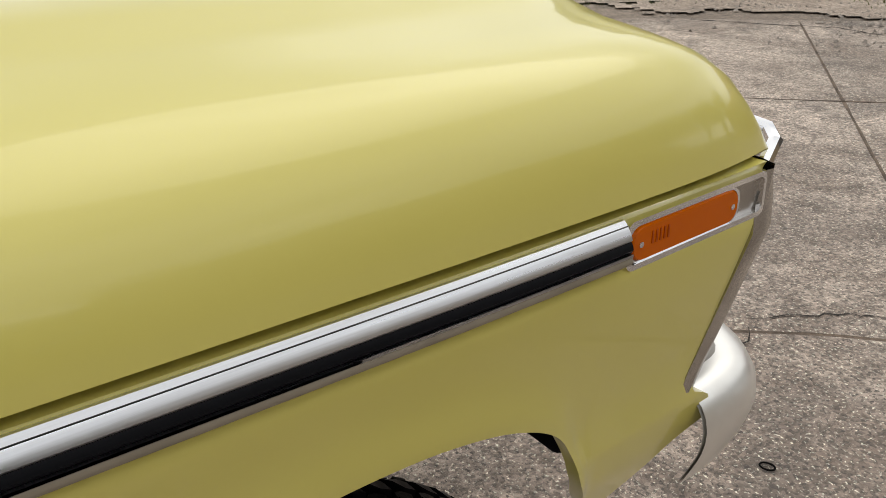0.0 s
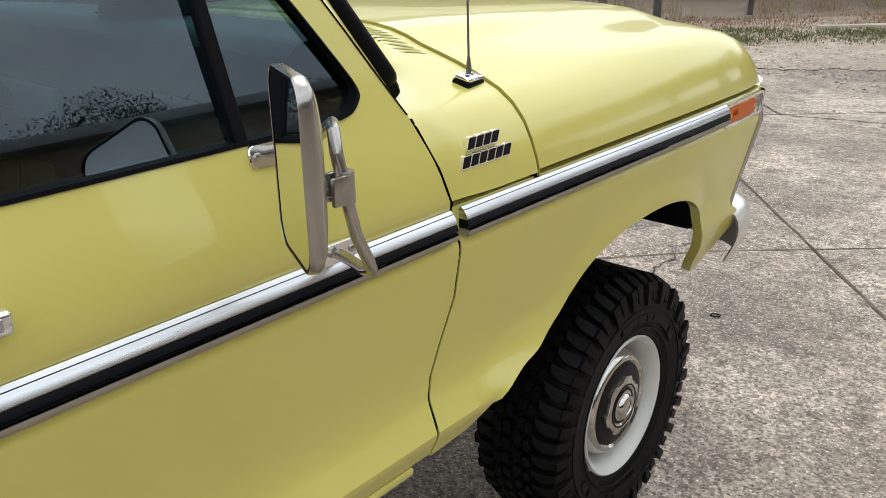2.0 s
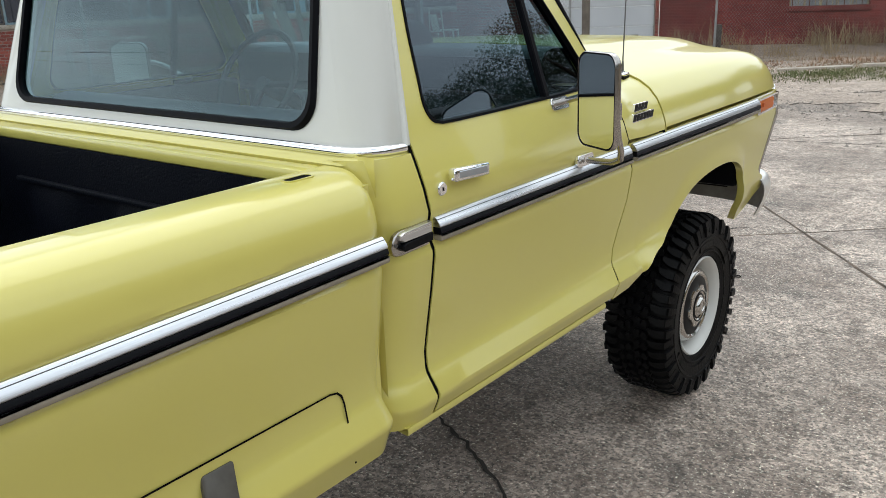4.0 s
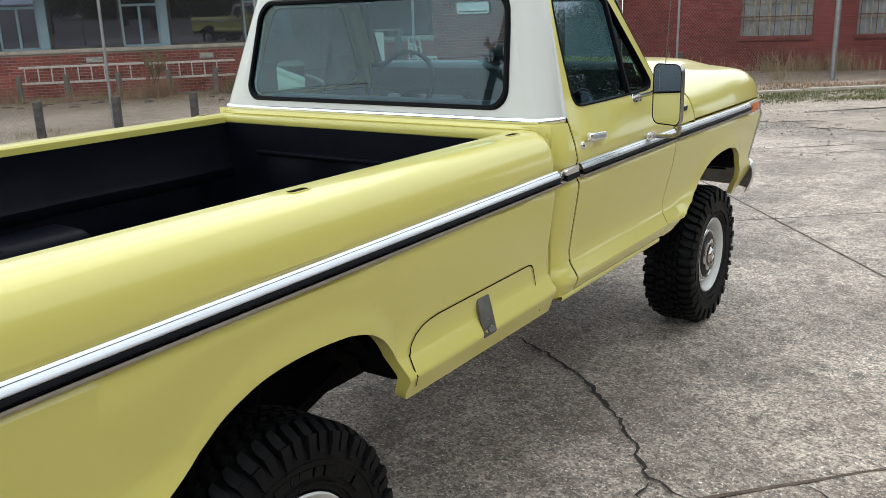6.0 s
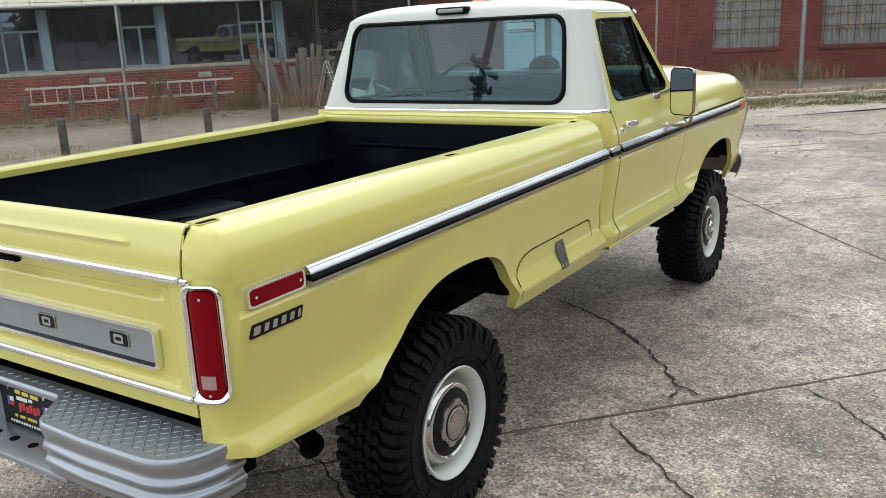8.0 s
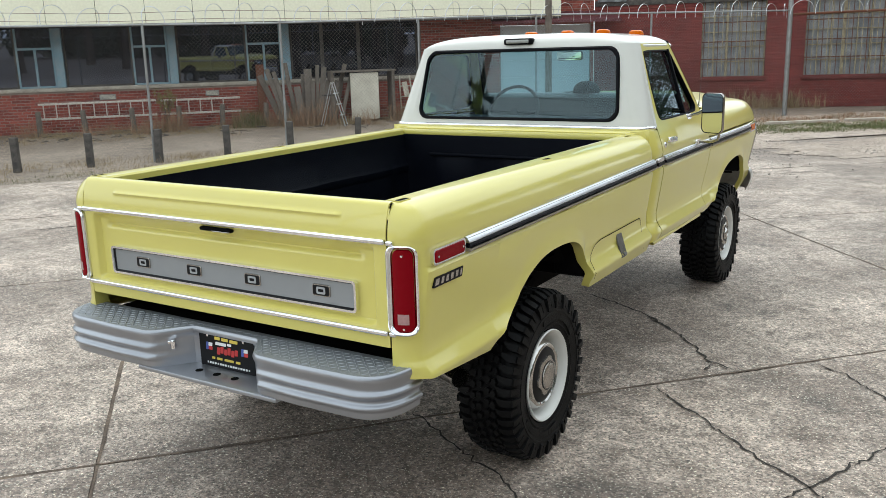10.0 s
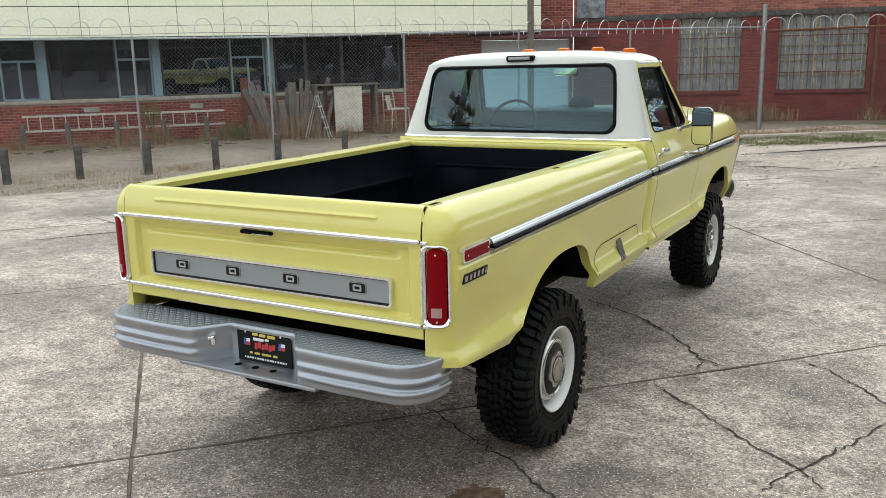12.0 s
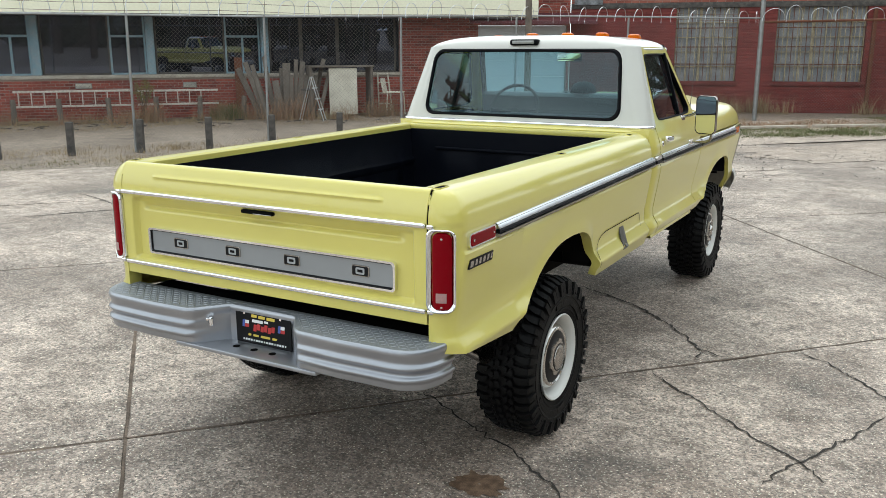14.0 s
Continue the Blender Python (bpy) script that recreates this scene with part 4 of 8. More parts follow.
def door(sgn):
    bm = bmesh.new()
    def across(y, z):
        base = side_x(y, z) if z <= 1.25 else float(np.interp(z, [1.25] + [p[1] for p in UPPER], [0.938] + [p[0] for p in UPPER]))
        return base
    skin(bm, np.linspace(0, 1, 26), lambda u: lower_rows(0.735) + [1.25, 1.28, 1.30, 1.33, 1.355, 1.375, 1.395, 1.42],
         lambda u, z: door_rear(z) + 0.006 + u * (door_front(z) - 0.004 - door_rear(z) - 0.006), across, sgn, top_lip=0, ends=0.04)
    # window frame, leaning in towards the roof
    lean = lambda y, z, d=0.0: (sgn * (0.8905 - (z - 1.42) * 0.323 + d), y, z)
    outer = [(1.551, 1.42), (1.60, 1.42), (1.70, 1.42), (1.9, 1.42), (2.1, 1.42), (2.25, 1.42), (2.36, 1.42), (2.42, 1.42), (2.506, 1.42), (2.480, 1.46), (2.408, 1.58), (2.325, 1.71), (2.255, 1.82),
             (2.215, 1.868), (2.15, 1.876), (2.0, 1.88), (1.8, 1.88), (1.685, 1.88), (1.658, 1.87), (1.641, 1.80), (1.606, 1.65), (1.575, 1.52)]
    inner = [(1.630, 1.482), (1.640, 1.449), (1.680, 1.430), (1.9, 1.428), (2.1, 1.429), (2.25, 1.430), (2.34, 1.432), (2.385, 1.44), (2.41, 1.462), (2.405, 1.49), (2.335, 1.60), (2.26, 1.71), (2.20, 1.80),
             (2.175, 1.828), (2.14, 1.838), (2.0, 1.84), (1.8, 1.84), (1.697, 1.835), (1.680, 1.82), (1.670, 1.78), (1.647, 1.65), (1.635, 1.535)]
    outer, inner = eased_loop(outer), eased_loop(inner)
    grid(bm, [[lean(y, z, -0.05) for y, z in outer], [lean(y, z) for y, z in outer], [lean(y, z, 0.0) for y, z in inner], [lean(y, z, -0.03) for y, z in inner]], close=True)
    d = part("door", bm, YELLOW, truck, "yellow cab door with chrome handle")
    bm = bmesh.new()
    shrink = [(y * 0.984 + 2.02 * 0.016, z * 0.968 + 1.63 * 0.032) for y, z in inner]
    grid(bm, [[lean(y, z, 0.003) for y, z in inner], [lean(y, z, 0.004) for y, z in shrink], [lean(y, z, -0.03) for y, z in shrink]], close=True)
    part("window_seal", bm, RUBBER, d, "black rubber window seal")
    bm = bmesh.new()
    bm.faces.new([bm.verts.new(lean(y, z, -0.016)) for y, z in inner])
    part("window_glass", bm, GLASS, d, "tinted door glass", 3)
    bm = bmesh.new()
    box(bm, (-0.012, -0.011, 0), (0.008, 0.011, 0.435), 0.003, 1, Matrix.Translation(lean(2.165, 1.425, -0.008)) @ Euler((0.03, -sgn * 0.29, 0)).to_matrix().to_4x4())
    part("vent_bar", bm, RUBBER, d)
    # handle and lock
    hy, hz = 1.706, 1.315
    bm = bmesh.new()
    box(bm, (-0.07, 0.0, -0.016), (0.07, 0.026, 0.016), 0.007, 3, Matrix.Translation((sgn * 0.933, hy, hz)) @ Euler((0, 0, -sgn * radians(90))).to_matrix().to_4x4() @ Euler((radians(0), radians(-sgn * 3), 0)).to_matrix().to_4x4())
    hd = part("door_handle", bm, CHROME, d, "chrome push-button door handle")
    bm = bmesh.new()
    box(bm, (-0.057, 0.024, -0.008), (0.057, 0.0275, 0.010), 0.002, 1, Matrix.Translation((sgn * 0.933, hy, hz)) @ Euler((0, 0, -sgn * radians(90))).to_matrix().to_4x4() @ Euler((radians(0), radians(-sgn * 3), 0)).to_matrix().to_4x4())
    part("handle_inset", bm, INSET, hd, "dull blue-grey inset")
    bm = bmesh.new()
    lathe(bm, ((0.017, 0), (0.017, 0.005), (0.014, 0.008), (0.004, 0.008)), (sgn * 0.930 if sgn > 0 else -0.938, 1.613, 1.290), "x", 20, True)
    lock = part("door_lock", bm, CHROME, d, "round chrome door lock")
    bm = bmesh.new()
    box(bm, (sgn * 0.937 - 0.003, 1.6118, 1.286), (sgn * 0.937 + 0.003, 1.6142, 1.294))
    part("key_slot", bm, GAP, lock)


def shut_strip(sgn, edge, z0, z1):
    """The dark slot beside a door, just below the skin."""
    bm = bmesh.new()
    rows = []
    for z in np.linspace(z0, z1, 34):
        y = edge(z)
        x = side_x(y, z) if z <= 1.25 else float(np.interp(z, [1.25] + [p[1] for p in UPPER], [0.938] + [p[0] for p in UPPER]))
        rows.append([(sgn * (x - 0.0035), y - 0.0055, z), (sgn * (x - 0.0035), y + 0.0055, z)])
    grid(bm, rows)
    part("shut_line", bm, GAP, truck)


for s in (1, -1):
    cab_corner(s)
    door(s)
    shut_strip(s, door_front, 0.735, 1.408)
    shut_strip(s, door_rear, 0.735, 1.404)
    bm = bmesh.new()       # dark gap between the door's frame and the windscreen pillar
    grid(bm, [[(s * (0.8905 - (z - 1.42) * 0.323 + d), y + w, z) for w, d in ((-0.001, 0.0010), (0.0035, 0.0010), (0.0045, -0.01))] for y, z in ((2.508, 1.416), (2.480, 1.46), (2.408, 1.58), (2.325, 1.71), (2.255, 1.82), (2.222, 1.862))])
    part("shut_line", bm, GAP, truck)
    bm = bmesh.new()       # raised rail down the white pillar's front edge
    rows = []
    for z in np.linspace(1.403, 1.878, 12):
        x, y = 0.8905 - (z - 1.42) * 0.323, 1.5375 + (z - 1.414) * 0.243
        rows.append([(s * (x + d), y + w, z) for w, d in ((-0.001, -0.015), (-0.001, 0.003), (0.001, 0.006), (0.008, 0.0065), (0.0105, 0.005), (0.0115, 0.002), (0.0115, -0.015))])
    vs = grid(bm, rows)
    bm.faces.new(vs[0])
    part("pillar_rail", bm, WHITE, truck, "thin raised white rail beside the door")


def back_y(z):
    return 1.430 + (z - 1.40) * 0.24


def cab_half(z):
    return 0.886 - (z - 1.40) * 0.29


# white upper shell: back panel round the window, corner pillars, roof
bm = bmesh.new()
WIN = [(u, v + 1.652) for u, v in round_rect(1.40, 0.425, 0.075)]
WIN = [(u * (1 - (v - 1.45) * 0.13), v) for u, v in WIN]
rim = [(u, v + 1.642) for u, v in round_rect(2.0, 0.484, 0.004)]
rim = [(math.copysign(cab_half(v) - 0.085, u) if abs(u) > 0.9 else u * 0.8, v) for u, v in rim]
grid(bm, [[(u, back_y(v), v) for u, v in rim], [(u * 0.5 + a * 0.5, back_y(v * 0.5 + b * 0.5) - 0.004, v * 0.5 + b * 0.5) for (u, v), (a, b) in zip(rim, WIN)],
          [(u, back_y(v), v) for u, v in WIN], [(u * 0.99, back_y(v) + 0.03, v) for u, v in WIN]], close=True)
for s in (1, -1):
    rows = []
    for z in (1.402, 1.45, 1.52, 1.60, 1.68, 1.76, 1.82, 1.86, 1.884):
        h, b = cab_half(z), back_y(z)
        row = []
        for k in range(9):
            a = radians(90 * k / 8)
            row.append((s * (h - 0.085 + 0.085 * math.sin(a)), b + 0.085 - 0.085 * math.cos(a), z))
        e = 1.540 + (z - 1.42) * 0.243
        row += [(s * h, max(b + 0.09, e - 0.012), z), (s * (h + 0.004), max(b + 0.095, e), z), (s * (h - 0.03), max(b + 0.096, e + 0.002), z)]
        rows.append(row)
    grid(bm, rows)
part("cab_back_panel", bm, WHITE, truck, "white painted cab back and corner pillars")
bm = bmesh.new()
rows = []
FRONT, REAR = 2.375, 1.546
for i in range(27):
    t = (i / 26) ** 1.45
    row = []
    for j in range(33):
        u = -1 + 2 * j / 32
        sx = math.copysign(1 - (1 - abs(u)) ** 1.6, u)
        half = 0.740 - 0.035 * smooth01((t - 0.7) / 0.3)
        x = half * sx
        bend = max(0.0, abs(x) - 0.655)
        rear = REAR + 0.085 - math.sqrt(max(0.0, 0.085 ** 2 - min(bend, 0.085) ** 2))
        y = rear + (FRONT - rear) * t + 0.055 * (1 - sx * sx) * t
        crown = 0.078 * max(0.0, 1 - abs(sx) ** 4) ** 0.6
        ends = max(0.0, 1 - (max(0.0, 0.15 - t) / 0.15) ** 2.2) ** 0.62 * (1 - 0.55 * (max(0.0, t - 0.82) / 0.18) ** 2.2)
        z = 1.880 + crown * ends - 0.004 * t
        row.append((x, y, z))
    rows.append(row)
grid(bm, rows)
edge = [[(x * 1.0, y, z) for x, y, z in (r[k] for r in rows)] for k in (0, -1)]
for e in edge:
    s = 1 if e[0][0] > 0 else -1
    lip = [smooth01((y - 1.66) / 0.10) for x, y, z in e]
    grid(bm, [e, [(x + s * 0.009 * k, y, z - 0.010) for (x, y, z), k in zip(e, lip)], [(x + s * 0.008 * k, y, z - 0.022) for (x, y, z), k in zip(e, lip)], [(x - s * 0.01, y, z - 0.024) for x, y, z in e]])
front = rows[-1]
grid(bm, [front, [(x, y + 0.012, z - 0.010) for x, y, z in front], [(x, y + 0.008, z - 0.026) for x, y, z in front]])
part("roof", bm, WHITE, truck, "white painted cab roof")
bm = bmesh.new()
grid(bm, [[(x * 0.97, y, z - 0.03) for x, y, z in r] for r in rows[::3]])
part("headliner", bm, SEAT, truck)

# bright strip under the white paint
bm = bmesh.new()
path = [(-0.80, back_y(1.40) - 0.001), (0.80, back_y(1.40) - 0.001)]
for s in (1,):
    for k in range(9):
        a = radians(90 * k / 8)
        path.append((0.886 - 0.085 + 0.085 * math.sin(a), back_y(1.40) + 0.085 - 0.085 * math.cos(a)))
    path.append((0.8885, 1.538))
left = [(-x, y) for x, y in path[2:]][::-1]
path = left + path
rows = []
for i, (x, y) in enumerate(path):
    p0, p1 = Vector(path[max(0, i - 1)]), Vector(path[min(len(path) - 1, i + 1)])
    d = (p1 - p0).normalized()
    nx, ny = d.y, -d.x
    rows.append([(x + nx * o, y + ny * o, z) for o, z in ((0.0, 1.3865), (0.006, 1.3870), (0.0105, 1.3905), (0.0125, 1.3965), (0.0115, 1.4025), (0.007, 1.4075), (0.0, 1.4095))])
grid(bm, rows)
part("drip_moulding", bm, CHROME, truck, "chrome strip between white and yellow paint")
bm = bmesh.new()       # yellow shoulder under the strip, round the cab's corners
inner_line = [(-0.80, back_y(1.40)), (0.80, back_y(1.40))] + [(0.801 + 0.085 * math.sin(radians(a)), 1.515 - 0.085 * math.cos(radians(a))) for a in range(10, 91, 10)]
outer_line = [(-0.80, 1.4015), (0.80, 1.4015)] + [(0.80 + 0.103 * math.sin(radians(a)), 1.5045 - 0.103 * math.cos(radians(a))) for a in range(10, 91, 10)]
inner_line.append((0.886, 1.55)), outer_line.append((0.9035, 1.55))
inner_line = [(-x, y) for x, y in inner_line[:1:-1]] + inner_line
outer_line = [(-x, y) for x, y in outer_line[:1:-1]] + outer_line
grid(bm, [[(x * 0.995, y + 0.004, 1.394) for x, y in inner_line], [(x, y, 1.390) for x, y in inner_line], [((x + a) / 2, (y + b) / 2, 1.386) for (x, y), (a, b) in zip(inner_line, outer_line)], [(x, y, 1.372) for x, y in outer_line], [(x * 0.995, y + 0.004, 1.355) for x, y in outer_line]])
part("cab_shoulder", bm, YELLOW, truck)
bm = bmesh.new()       # lower cab back
grid(bm, [[(x, 1.408 + 0.02 * (abs(x) / 0.9) ** 6, 0.72), (x, 1.408 + 0.02 * (abs(x) / 0.9) ** 6, 1.34), (x, back_y(1.40) - 0.002, 1.392)] for x in np.linspace(-0.895, 0.895, 20)])
part("cab_back_lower", bm, YELLOW, truck)
bm = bmesh.new()
ringo = [(u * 1.012, (v - 1.652) * 1.035 + 1.652) for u, v in WIN]
ringi = [(u * 0.983, (v - 1.652) * 0.949 + 1.652) for u, v in WIN]
grid(bm, [[(u, back_y(v) - 0.002, v) for u, v in ringo], [(u, back_y(v) - 0.014, v) for u, v in WIN], [(u, back_y(v) - 0.012, v) for u, v in ringi], [(u, back_y(v) + 0.012, v) for u, v in ringi]], close=True)
rear_window = part("rear_window", bm, RUBBER, truck, "rear window in a black rubber seal")
bm = bmesh.new()
bm.faces.new([bm.verts.new((u, back_y(v) + 0.002, v)) for u, v in WIN])
part("rear_glass", bm, CLEAR_GLASS, rear_window, "clear rear glass")

# windscreen, pillars
WS_N = 35
base = [(0.806 * u, 2.80 - 0.240 * abs(u) ** 3.0, 1.456 - 0.010 * abs(u) ** 3) for u in np.linspace(-1, 1, WS_N)]
head_line = [(0.700 * u, 2.425 - 0.135 * abs(u) ** 3.6, 1.893 - 0.018 * abs(u) ** 4) for u in np.linspace(-1, 1, WS_N)]
mixp = lambda a, b, t: tuple(p + (q - p) * t for p, q in zip(a, b))
bm = bmesh.new()
grid(bm, [[mixp(a, b, t) for a, b in zip(base, head_line)] for t in np.linspace(0, 1, 6)])
windscreen = part("windscreen", bm, CLEAR_GLASS, truck, "tinted windscreen in a black rubber seal")

def rounded(a, corner, b):
    out = []
    for t in np.linspace(0.08, 0.92, 9):
        out.append(mixp(mixp(a, corner, t), mixp(corner, b, t), t))
    return out


side_r = [mixp(base[-1], head_line[-1], t) for t in np.linspace(0.07, 0.92, 7)]
side_r_left = [mixp(base[0], head_line[0], t) for t in np.linspace(0.07, 0.92, 7)]
bm = bmesh.new()
loop = base[4:-4] + rounded(base[-5], base[-1], side_r[0]) + side_r + head_line[::-1] + side_r_left[::-1] + rounded(side_r_left[0], base[0], base[4])
tube(bm, [(x, y + 0.004, z + 0.002) for x, y, z in loop + loop[:1]], 0.0215, 14, False)
for c in (1, -1):          # the seal's pointed lower corners
    bend = rounded(base[-5], base[-1], side_r[0])
    tip = (base[-1][0] - 0.004, base[-1][1] + 0.016, base[-1][2] - 0.020)
    up = Vector((0.40, 0.60, 0.69))
    rows = []
    for k, h in ((0.0, 0.019), (0.35, 0.020), (0.7, 0.018), (0.96, 0.013), (1.0, 0.006), (1.0, -0.012)):
        rows.append([(c * (q.x + up.x * h), q.y + up.y * h, q.z + up.z * h) for q in (Vector(mixp(p, mixp(mixp(bend[0], tip, i / 4) if i < 4 else mixp(tip, bend[-1], i / 4 - 1), tip, 0.25), k)) for i, p in enumerate(bend))])
    grid(bm, rows)
part("windscreen_seal", bm, RUBBER, windscreen)
for s in (1, -1):
    bm = bmesh.new()
    rows = []
    for t in np.linspace(-0.03, 1, 9):
        lo_out, hi_out = (0.884, 2.516, 1.405), (0.742, 2.235, 1.872)
        lo_in, hi_in = (0.812, 2.566, 1.408), (0.700, 2.290, 1.880)
        a, b = mixp(lo_out, hi_out, t), mixp(lo_in, hi_in, t)
        bulge = lambda k: tuple(c + d * 0.008 * math.sin(math.pi * k) for c, d in zip(mixp(a, b, k), (0.75, 0.6, 0.15)))
        rows.append([(s * x, y, z) for x, y, z in [mixp(a, (a[0] - 0.05, a[1] - 0.02, a[2]), 1)] + [bulge(k) for k in np.linspace(0, 1, 8)]])
    grid(bm, rows)
    part("windscreen_pillar", bm, YELLOW, truck)


# hood, cowl, front fenders
HX = (0.0, 0.15, 0.30, 0.42, 0.50, 0.545, 0.585, 0.64, 0.71, 0.78, 0.835, 0.875, 0.905, 0.925, 0.936, 0.940)
HZ = (1.520, 1.520, 1.518, 1.514, 1.506, 1.494, 1.478, 1.464, 1.449, 1.429, 1.410, 1.386, 1.352, 1.314, 1.276, 1.250)
HR = (2.925, 2.922, 2.912, 2.897, 2.882, 2.882, 2.884, 2.881, 2.868, 2.856, 2.848, 2.843, 2.843, 2.843, 2.847, 2.850)


def hood_z(i, y):
    high = (HZ[i] - 1.25) / 0.2
    drop = 0.028 * smooth01((y - 3.0) / 1.2) * high - 0.026 * smooth01((y - 3.0) / 0.9) * max(0.0, 1 - abs(HX[i] - 0.86) / 0.2) * min(1.0, high * 3)
    flat = 0.018 * smooth01((y - 3.75) / 0.4) * (1 if i < 6 else 0)
    seam = 0.004 * smooth01((y - 3.5) / 0.8) * (1 - (HZ[i] - 1.25) / 0.27)
    return HZ[i] - drop - flat - seam


bm = bmesh.new()
NOSE = ((0.0, 1.0), (0.15, 0.99), (0.30, 0.972), (0.45, 0.935), (0.58, 0.875), (0.70, 0.785), (0.80, 0.68), (0.88, 0.55), (0.94, 0.40), (0.98, 0.24), (1.0, 0.0))
rows = []
for t in list(np.linspace(0, 1, 22)):
    rows.append([(HX[i] * (1 - taper(HR[i] + (3.87 - HR[i]) * t) / 0.94), HR[i] + 0.003 + (3.87 - HR[i]) * t, hood_z(i, HR[i] + (3.87 - HR[i]) * t)) for i in range(16)])
for d, k in NOSE[1:]:
    bow = lambda i: 0.280 + 0.07 * (1 - (HX[i] / 0.94) ** 2)
    rows.append([(HX[i] * (1 - taper(3.87 + bow(i) * d) / 0.94) * (1 - 0.030 * d ** 3), 3.87 + bow(i) * d, 1.238 + (hood_z(i, 3.87) - 1.238) * k) for i in range(16)])
rows.append([(x, y - 0.03, z - 0.004) for x, y, z in rows[-1]])
rows.insert(0, [(x, y + 0.004, z - 0.03) for x, y, z in rows[0]])
full = [[(-x, y, z) for x, y, z in r[:0:-1]] + r for r in rows]
full = [[(r[0][0] + 0.03, r[0][1], r[0][2] + 0.002)] + r + [(r[-1][0] - 0.03, r[-1][1], r[-1][2] + 0.002)] for r in full]
grid(bm, full)
part("hood", bm, YELLOW, truck, "yellow hood with raised centre section", 0.9)

bm = bmesh.new()
rows = []
for i in range(16):
    x, z, x0 = HX[i], HZ[i] - 0.006, HX[i]
    if x < 0.80:
        y0, z0 = 2.800 - 0.240 * (x / 0.806) ** 3.0, 1.440 - 0.018 * (x / 0.806) ** 3
    else:
        z0 = {10: 1.4195, 11: 1.4105, 12: 1.392}.get(i, HZ[i])
        y0 = door_front(z0) + 0.003
        x0 = {10: 0.862, 11: 0.884}[i] if i < 12 else float(np.interp(z0, [1.25] + [p[1] for p in UPPER], [0.938] + [p[0] for p in UPPER]))
    y1 = HR[i] - 0.003
    rows.append([(x0 + (x - x0) * t, y0 + (y1 - y0) * t, z0 + (z - z0) * smooth01(t * 2.0)) for t in np.linspace(0, 1, 9)])
full = [[(-x, y, z) for x, y, z in r] for r in rows[:0:-1]] + rows
full = [[(full[0][0][0] + 0.03, y, z) for x, y, z in full[0]]] + full + [[(full[-1][0][0] - 0.03, y, z) for x, y, z in full[-1]]]
full = [r + [(r[-1][0], r[-1][1] + 0.004, r[-1][2] - 0.03)] for r in full]
grid(bm, full)
seam = [(HX[i] - 0.012 * (HX[i] / 0.94) ** 4, HR[i], HZ[i] - 0.027) for i in range(16)]
bm2 = bmesh.new()
tube(bm2, [(-x, y, z) for x, y, z in seam[:0:-1]] + seam, 0.013, 6)
part("hood_seam", bm2, GAP, truck)
cowl = part("cowl", bm, YELLOW, truck, "yellow cowl panel below the windscreen", 0.9)
louvre_z = lambda x: float(np.interp(abs(x), HX, HZ)) - 0.006
for i in range(62):
    x = -0.61 + i * 0.020
    sg = 1 if x > 0 else -1
    y = float(np.interp(abs(x), HX, HR)) - 0.054
    bm, slot = bmesh.new(), bmesh.new()
    lip, cut = [], []
    for e in np.linspace(-1, 1, 7):
        cx, cy = x + sg * 0.016 * e, y + 0.030 * e
        swell = max(0.0, 1 - e ** 6)
        lip.append([(cx + w, cy, louvre_z(cx + w) + h * swell) for w, h in ((-0.0035, 0.0003), (-0.0015, 0.0024), (0.0015, 0.0028), (0.0040, 0.0004))])
        cut.append([(cx + w, cy, louvre_z(cx + w) + 0.0006) for w in (0.0042, 0.0072 if abs(e) < 1 else 0.0045)])
    grid(bm, lip), grid(slot, cut)
    louvre = part("vent_louvre", bm, YELLOW, cowl)
    part("vent_slot", slot, LATCH, louvre)
for c in (1, -1):          # cowl corners below the windscreen's ends
    bm = bmesh.new()
    grid(bm, [[(c * x, y, z - 0.03 * max(0.0, x - 0.78) * (y > 2.54) - 0.006 * (y > 2.575)) for x, z in ((0.70, 1.424), (0.78, 1.4240), (0.835, 1.4185), (0.862, 1.4150), (0.878, 1.4090))] for y in (2.485, 2.50, 2.52, 2.54, 2.555, 2.58)])
    part("cowl_corner", bm, YELLOW, cowl)

